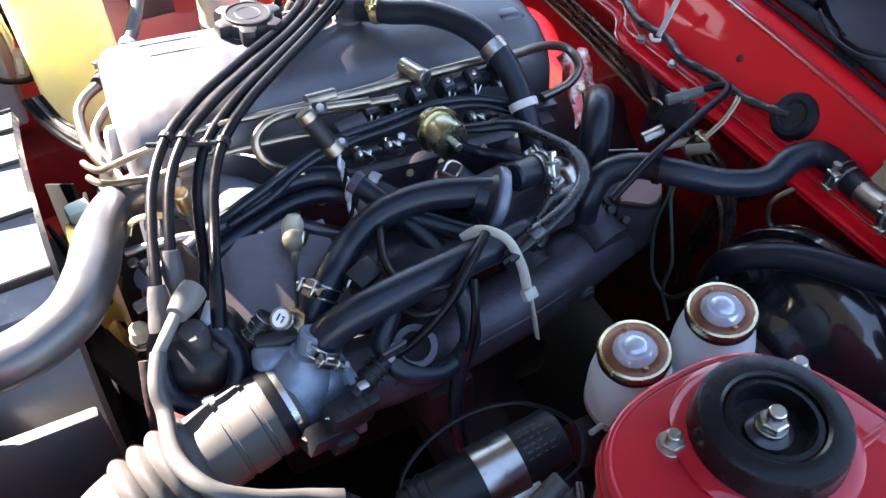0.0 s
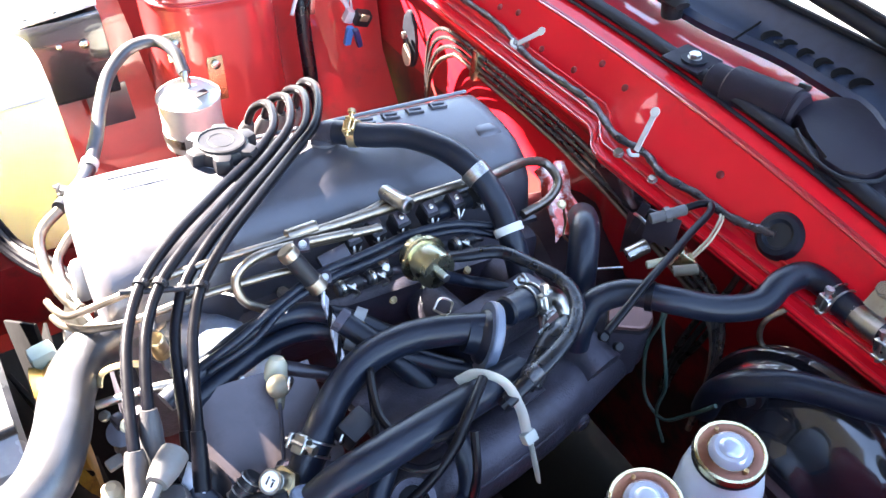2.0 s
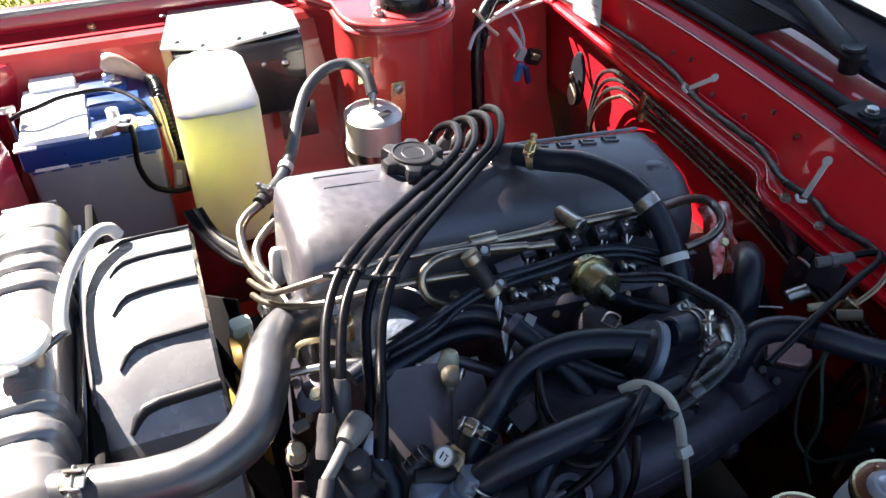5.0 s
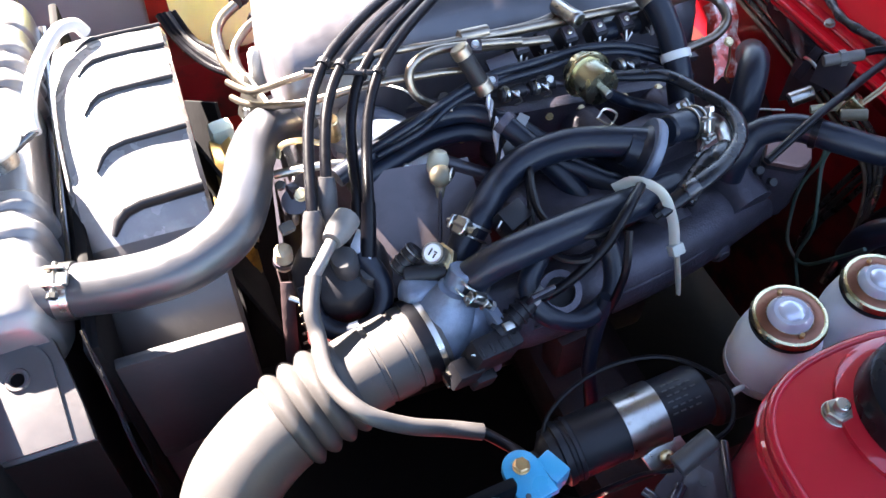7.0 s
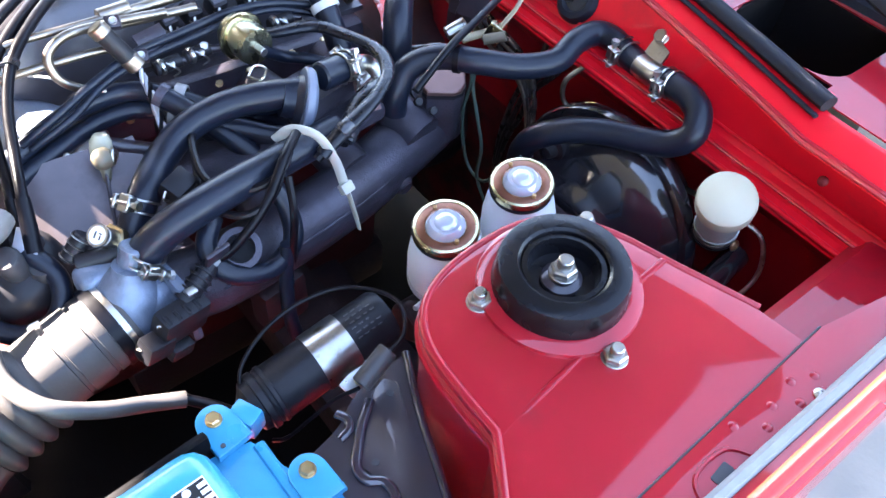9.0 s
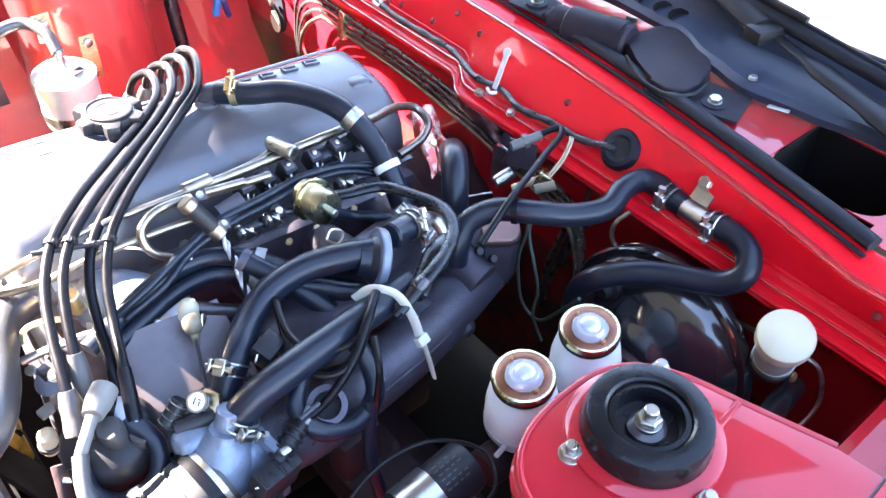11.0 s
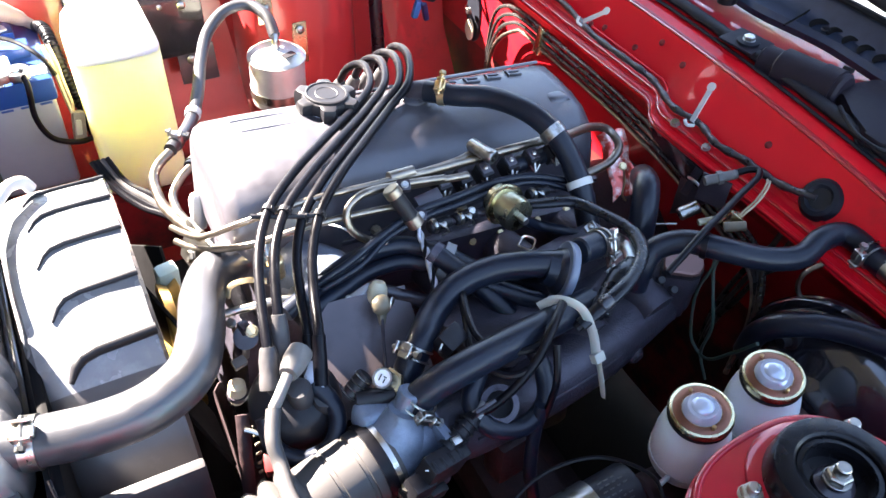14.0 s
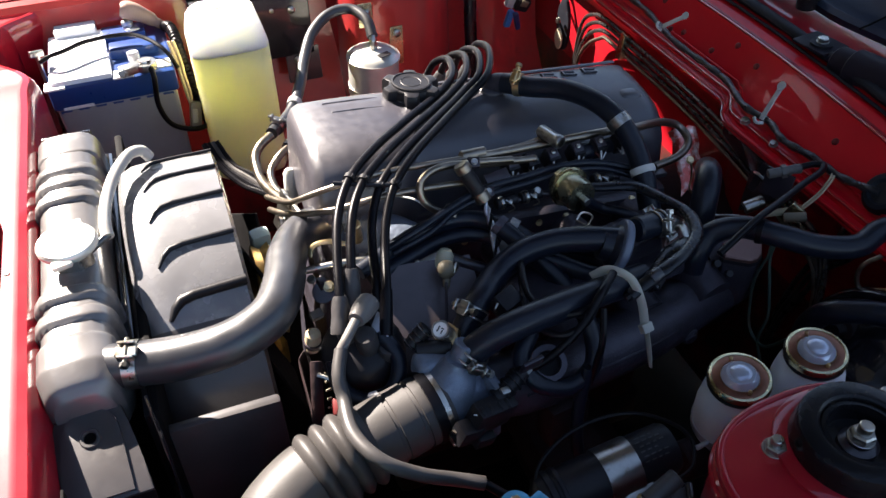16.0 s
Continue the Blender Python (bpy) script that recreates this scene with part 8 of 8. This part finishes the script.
part("check_valve", lathe([(0.0, -0.018), (0.006, -0.018), (0.007, -0.008), (0.012, -0.006), (0.013, 0.006), (0.0, 0.006)], (0.186, -0.365, 0.724), (1, 0, -0.10), 18), PLASTIC, booster)
mc = thing("brake_master_cylinder", (0.03, -0.425, 0.70), "dark brake master cylinder below two fluid bottles", "master cylinder")
part("cylinder", rod((0.155, -0.42, 0.672), (-0.055, -0.428, 0.692), 0.019, 24), BLOCK, mc)
part("flange", block((0.148, -0.42, 0.674), (0.012, 0.075, 0.045), None, 0.006), BLOCK, mc)
def reservoir(x, y):
    root = thing("fluid_reservoir", (x, y, 0.70), "white plastic brake fluid bottle with a rusty metal ringed cap", "reservoir", "brake fluid reservoirs")
    lean = Vector((-0.10, -0.03, 1)).normalized()
    b = Vector((x + 0.010, y + 0.002, 0.700))
    part("bottle", lathe([(0.0, 0.0), (0.018, 0.0), (0.026, 0.006), (0.0325, 0.018), (0.034, 0.032), (0.033, 0.055), (0.030, 0.072), (0.0245, 0.083), (0.0225, 0.088), (0.0, 0.088)], b, lean, 36), WHITE_PLASTIC, root)
    part("neck_ring", lathe([(0.0228, 0.084), (0.0262, 0.0845), (0.0275, 0.087), (0.0262, 0.0895), (0.0228, 0.090)], b, lean, 36), SEAL, root)
    part("cap_ring", lathe([(0.0262, 0.0895), (0.0275, 0.092), (0.0268, 0.0955), (0.0252, 0.0968), (0.0172, 0.0972), (0.0165, 0.0955)], b, lean, 40), COPPER, root, "worn coppery metal ring")
    part("cap_rim", lathe([(0.0268, 0.0905), (0.0282, 0.092), (0.0280, 0.0948), (0.0268, 0.0968), (0.0248, 0.0975), (0.0240, 0.0968)], b, lean, 40), YELLOW_ZINC, root)
    part("cap_dome", lathe([(0.0168, 0.0955), (0.0162, 0.0990), (0.0125, 0.1025), (0.0095, 0.1025), (0.0085, 0.1038), (0.006, 0.1050), (0.0, 0.1052)], b, lean, 32), CAP_SHINE, root, "pale translucent raised cap centre")
    for s in (-1, 1):
        part("pip", rod(b + lean * 0.0965 + Vector((s * 0.004, s * 0.0195, 0)), b + lean * 0.1005 + Vector((s * 0.004, s * 0.0195, 0)), 0.0018, 10), BRASSY, root)
    part("strap", lathe([(0.0335, 0.024), (0.0348, 0.024), (0.0348, 0.032), (0.0335, 0.032)], b, lean, 32), NYLON if x < 0.03 else WHITE_PLASTIC, root)
    part("strap_screw", rod((x - 0.026, y - 0.012, 0.727), (x - 0.040, y - 0.016, 0.731), 0.0026, 8), NYLON, root)
    return root
reservoir(-0.013, -0.4255)
reservoir(0.0705, -0.4245)
cl = thing("clutch_reservoir", (0.235, -0.53, 0.70), "frosted clutch fluid bottle with a cream cap", "reservoir")
cd = (Vector((0.197, -0.545, 0.806)) - Vector((0.238, -0.530, 0.715))).normalized()
c0 = Vector((0.236, -0.530, 0.715))
part("bottle", lathe([(0.0, 0), (0.018, 0.0), (0.0195, 0.01), (0.0195, 0.045), (0.0185, 0.05), (0.0195, 0.055), (0.0198, 0.076), (0.0, 0.076)], c0, cd, 30), TIE, cl)
part("cap", lathe([(0.0, 0.076), (0.0230, 0.076), (0.0255, 0.079), (0.0258, 0.090), (0.0250, 0.094), (0.022, 0.0965), (0.0, 0.0975)], c0, cd, 36), CREAM, cl)
for h in (0.010, 0.018, 0.026):
    part("band", lathe([(0.0195, h - 0.002), (0.0208, h - 0.002), (0.0208, h + 0.002), (0.0195, h + 0.002)], c0, cd, 28), STEEL if h > 0.015 else DARK_STEEL, cl)
fastener(cl, c0 + cd * 0.018 + Vector((-0.004, -0.024, 0)), (0, -1, 0.2), 0.011, BRASSY, "screw")
wire("clutch_pipe", [(0.238, -0.335, 0.785), (0.222, -0.326, 0.765), (0.222, -0.332, 0.742), (0.240, -0.368, 0.735), (0.250, -0.420, 0.728), (0.245, -0.470, 0.728), (0.235, -0.500, 0.742), (0.228, -0.520, 0.752)], 0.0028, PIPE, "thin metal pipe looping across the servo", 7, "pipe", 8)
wire("clutch_pipe", [(0.232, -0.545, 0.755), (0.240, -0.570, 0.745), (0.236, -0.585, 0.715), (0.220, -0.585, 0.69), (0.19, -0.575, 0.67)], 0.0024, STEEL, "thin metal pipe behind the clutch bottle", 7, "pipe", 8)
part("slave_cylinder", rod((0.25, -0.555, 0.70), (0.16, -0.565, 0.685), 0.013, 16), BLACK_METAL, cl)

coil = thing("ignition_coil", (-0.15, -0.44, 0.70), "black ignition coil held by a bright metal band", "ignition coil")
ca, cb = Vector((-0.195, -0.437, 0.724)), Vector((-0.081, -0.435, 0.738))
cx = (cb - ca).normalized()
part("can", lathe([(0.0, 0.0), (0.022, 0.0), (0.0240, 0.003), (0.0240, 0.112), (0.0215, 0.117), (0.0, 0.117)], ca, cx, 36), PLASTIC, coil)
part("tower", lathe([(0.0225, 0.002), (0.0250, 0.000), (0.0250, -0.005), (0.0225, -0.006), (0.0215, -0.012), (0.018, -0.014), (0.010, -0.020), (0.0095, -0.030), (0.0, -0.030)], ca, cx, 28), PLASTIC, coil)
part("crimp", lathe([(0.0241, 0.004), (0.0252, 0.005), (0.0252, 0.008), (0.0241, 0.009)], ca, cx, 32), PLASTIC, coil)
part("band", lathe([(0.0241, 0.046), (0.0255, 0.046), (0.0255, 0.078), (0.0241, 0.078), (0.0241, 0.046)], ca, cx, 40), STEEL, coil, "bright metal band")
part("band_foot", block(ca + cx * 0.060 + Vector((0.010, -0.030, -0.004)), (0.034, 0.016, 0.004), rotation(25, -10, 14), 0.001), STEEL, coil)
fastener(coil, ca + cx * 0.060 + Vector((0.008, -0.034, -0.001)), (0, -0.5, 0.85), 0.011, BRASSY, "screw")
for k in range(6):
    for j in range(4 - (k % 3 == 2)):
        a = radians(52 + 11 * k)
        o = (Vector((0, -math.cos(a), math.sin(a))))
        o = (o - cx * o.dot(cx)).normalized()
        q = ca + cx * (0.0845 + 0.0064 * j + 0.0015 * (k % 2)) + o * 0.0242
        part("print", block(q, (0.0040 - 0.0012 * (j == 2), 0.0012, 0.0006), Matrix((cx, o.cross(cx), o)).transposed(), 0), SMALL_PRINT, coil, "plain bar of the small print")
for s in (-1, 1):
    part("terminal", rod(ca + Vector((-0.004, s * 0.014, 0.004)), ca + Vector((-0.014, s * 0.016, 0.006)), 0.0032, 8), BRASSY, coil)
wire("coil_wire", [(-0.206, -0.438, 0.724), (-0.205, -0.420, 0.742), (-0.182, -0.408, 0.757), (-0.143, -0.404, 0.768), (-0.104, -0.418, 0.776), (-0.082, -0.455, 0.782), (-0.095, -0.482, 0.781), (-0.116, -0.489, 0.778)], 0.0017, LEAD, "thin wire arching over the ignition coil", 8)
wire("coil_wire", [(-0.143, -0.492, 0.764), (-0.158, -0.482, 0.748), (-0.178, -0.476, 0.730), (-0.198, -0.470, 0.712), (-0.205, -0.462, 0.705)], 0.0017, LEAD, "thin wire below the ignition coil", 8)
cond = thing("condenser", (-0.13, -0.49, 0.77), "small grey condenser on the coil bracket", "condenser")
part("can", rod((-0.142, -0.4925, 0.768), (-0.112, -0.486, 0.780), 0.0080, 18), LEAD_GREY, cond)

cbk = thing("coil_bracket", (-0.15, -0.55, 0.70), "dark pressed steel bracket plate beside the strut tower", "bracket")
RIGHT_EDGE = [(-0.093, -0.482), (-0.103, -0.503), (-0.117, -0.534), (-0.133, -0.577), (-0.147, -0.612), (-0.162, -0.652)]
plate = RIGHT_EDGE + [(-0.245, -0.652), (-0.230, -0.560), (-0.214, -0.516), (-0.196, -0.510), (-0.178, -0.507), (-0.164, -0.502), (-0.155, -0.494), (-0.140, -0.487), (-0.110, -0.482)]
part("plate", slab(plate[::-1], pose(0, 0, 0.7510), 0.0022, 0.0008), DARK_STEEL, cbk, "", 25)
raised = [(-0.132, -0.494), (-0.146, -0.508), (-0.166, -0.524), (-0.1735, -0.532), (-0.174, -0.542), (-0.168, -0.554), (-0.1680, -0.568), (-0.176, -0.591), (-0.192, -0.650), (-0.173, -0.650), (-0.158, -0.612), (-0.144, -0.577), (-0.128, -0.536), (-0.1135, -0.500), (-0.120, -0.491)]
part("pressed_panel", slab(raised, pose(0, 0, 0.7538), 0.0040, 0.0014), DARK_STEEL, cbk, "", 50)
Z_BEAD = [(-0.139, -0.500), (-0.154, -0.512), (-0.169, -0.528), (-0.177, -0.539), (-0.176, -0.550), (-0.168, -0.557), (-0.166, -0.566), (-0.171, -0.580), (-0.179, -0.601), (-0.186, -0.620)]
part("pressed_bead", sweep(bmesh.new(), spline([(x, y, 0.7538) for x, y in Z_BEAD], 6), 0.0042, 12, True, 0.55, (0, 0, 1)), BRACKET_GLOSS, cbk, "pressed step in the plate", 60)
part("pressed_bump", tube([(-0.165, -0.494, 0.7525), (-0.161, -0.503, 0.7535), (-0.164, -0.510, 0.7535), (-0.174, -0.513, 0.7525)], 0.0036, 10, 6, None, 0.55, (0, 0, 1)), BRACKET_GLOSS, cbk)
part("edge_fold", sweep(bmesh.new(), spline([(x, y, 0.7520) for x, y in RIGHT_EDGE], 5), 0.0034, 10), BRACKET_GLOSS, cbk)
for q in ((-0.1240, -0.5045, 0.7528), (-0.1640, -0.5430, 0.7528)):
    part("hole", lathe([(0.0, 0.0016), (0.0026, 0.0016), (0.0032, 0.0)], q, (0, 0, 1), 14), DASH, cbk)

# blue air cleaner box
air = thing("air_cleaner", (-0.36, -0.57, 0.62), "bright blue air cleaner housing with a black label", "air cleaner")
part("lid", block((-0.375, -0.583, 0.762), (0.250, 0.205, 0.076), rotation(0, 0, 4), 0.024, None, 4), BLUE, air, "glossy blue lid")
# unseen plate added to stop the lid's blue bounce reaching the duct
part("bounce_block", block((-0.375, -0.4745, 0.700), (0.25, 0.008, 0.155), rotation(0, 0, 4), 0.003), GAP_SHADE, air, "black plate added to keep blue bounce light off the duct")
part("tray", block((-0.370, -0.583, 0.680), (0.255, 0.21, 0.10), rotation(0, 0, 4), 0.008), BLUE, air)
part("flange", slab([(-0.285, -0.470), (-0.252, -0.474), (-0.226, -0.478), (-0.218, -0.500), (-0.217, -0.516), (-0.210, -0.512), (-0.201, -0.514), (-0.196, -0.522), (-0.196, -0.560), (-0.195, -0.690), (-0.27, -0.690)], pose(0, 0, 0.757), 0.008, 0.002), BLUE, air)
part("flange_step", sweep(bmesh.new(), [Vector((-0.223, -0.484, 0.757)), Vector((-0.222, -0.535, 0.757)), Vector((-0.221, -0.60, 0.757)), Vector((-0.220, -0.68, 0.757))], 0.0045, 8, True, 0.7, (0, 0, 1)), BLUE, air)
for (x, y), turn in (((-0.240, -0.453), 8), ((-0.207, -0.524), 2)):
    ear = [(0.0135 * math.cos(radians(a)), 0.0135 * math.sin(radians(a))) for a in range(0, 181, 15)] + [(-0.0145, -0.026), (0.0145, -0.026)]
    part("ear", slab(ear, pose(x, y, 0.764, 0, 0, turn), 0.006, 0.0018), BLUE, air)
    fastener(air, (x, y, 0.7645), (0, 0, 1), 0.010, BRASSY)
part("ear_hole", lathe([(0.0, 0.0004), (0.0018, 0.0004), (0.002, 0.0)], (-0.244, -0.474, 0.7645), (0, 0, 1), 12), DASH, air)
part("coil_side_tab", block((-0.219, -0.459, 0.752), (0.016, 0.022, 0.022), rotation(0, 0, 25), 0.003), BLUE, air)
for x in (-0.318, -0.345):
    part("ridge", block((x, -0.545, 0.8005), (0.012, 0.045, 0.006), rotation(0, 0, 8), 0.003), BLUE, air)
lab = part("label_border", block((-0.2768, -0.5455, 0.8006), (0.0225, 0.0845, 0.0012), rotation(0, 0, 3), 0), LABEL_WHITE, air, "white edge of the part label")
part("label_field", block((-0.2766, -0.5458, 0.8012), (0.0205, 0.0820, 0.0012), rotation(0, 0, 3), 0), LABEL_BLACK, lab, "black part label with white print")
for k in range(15):
    if k not in (8, 12):
        part("label_bar", block((-0.2712 + 0.0003 * k, -0.5085 - 0.0050 * k, 0.8019), (0.0058, 0.0032, 0.0004), rotation(0, 0, 3), 0), LABEL_WHITE, lab, "plain bar in place of the maker's name")
part("label_mark", lathe([(0.0014, 0), (0.0028, 0), (0.0028, 0.0005), (0.0014, 0.0005)], (-0.2815, -0.5085, 0.8018), (0, 0, 1), 16), LABEL_WHITE, lab)
txt = bpy.data.curves.new("number", "FONT")
txt.body, txt.size, txt.extrude, txt.space_character = "16500 W80", 0.0125, 0.0002, 1.12
txt.align_x, txt.align_y = "LEFT", "CENTER"
txt.materials.append(LABEL_WHITE)
to = new("part_number", txt)
to.parent = lab
to.matrix_basis = Matrix.Translation(Vector((-0.2808, -0.5125, 0.8021)) - origin_of(lab)) @ rotation(0, 0, -87).to_4x4()
tagged(to, "white printed part number")
part("clip_knob", rod((-0.374, -0.468, 0.735), (-0.376, -0.466, 0.785), 0.015, 24, None, None, 0.5), CREAM, air)
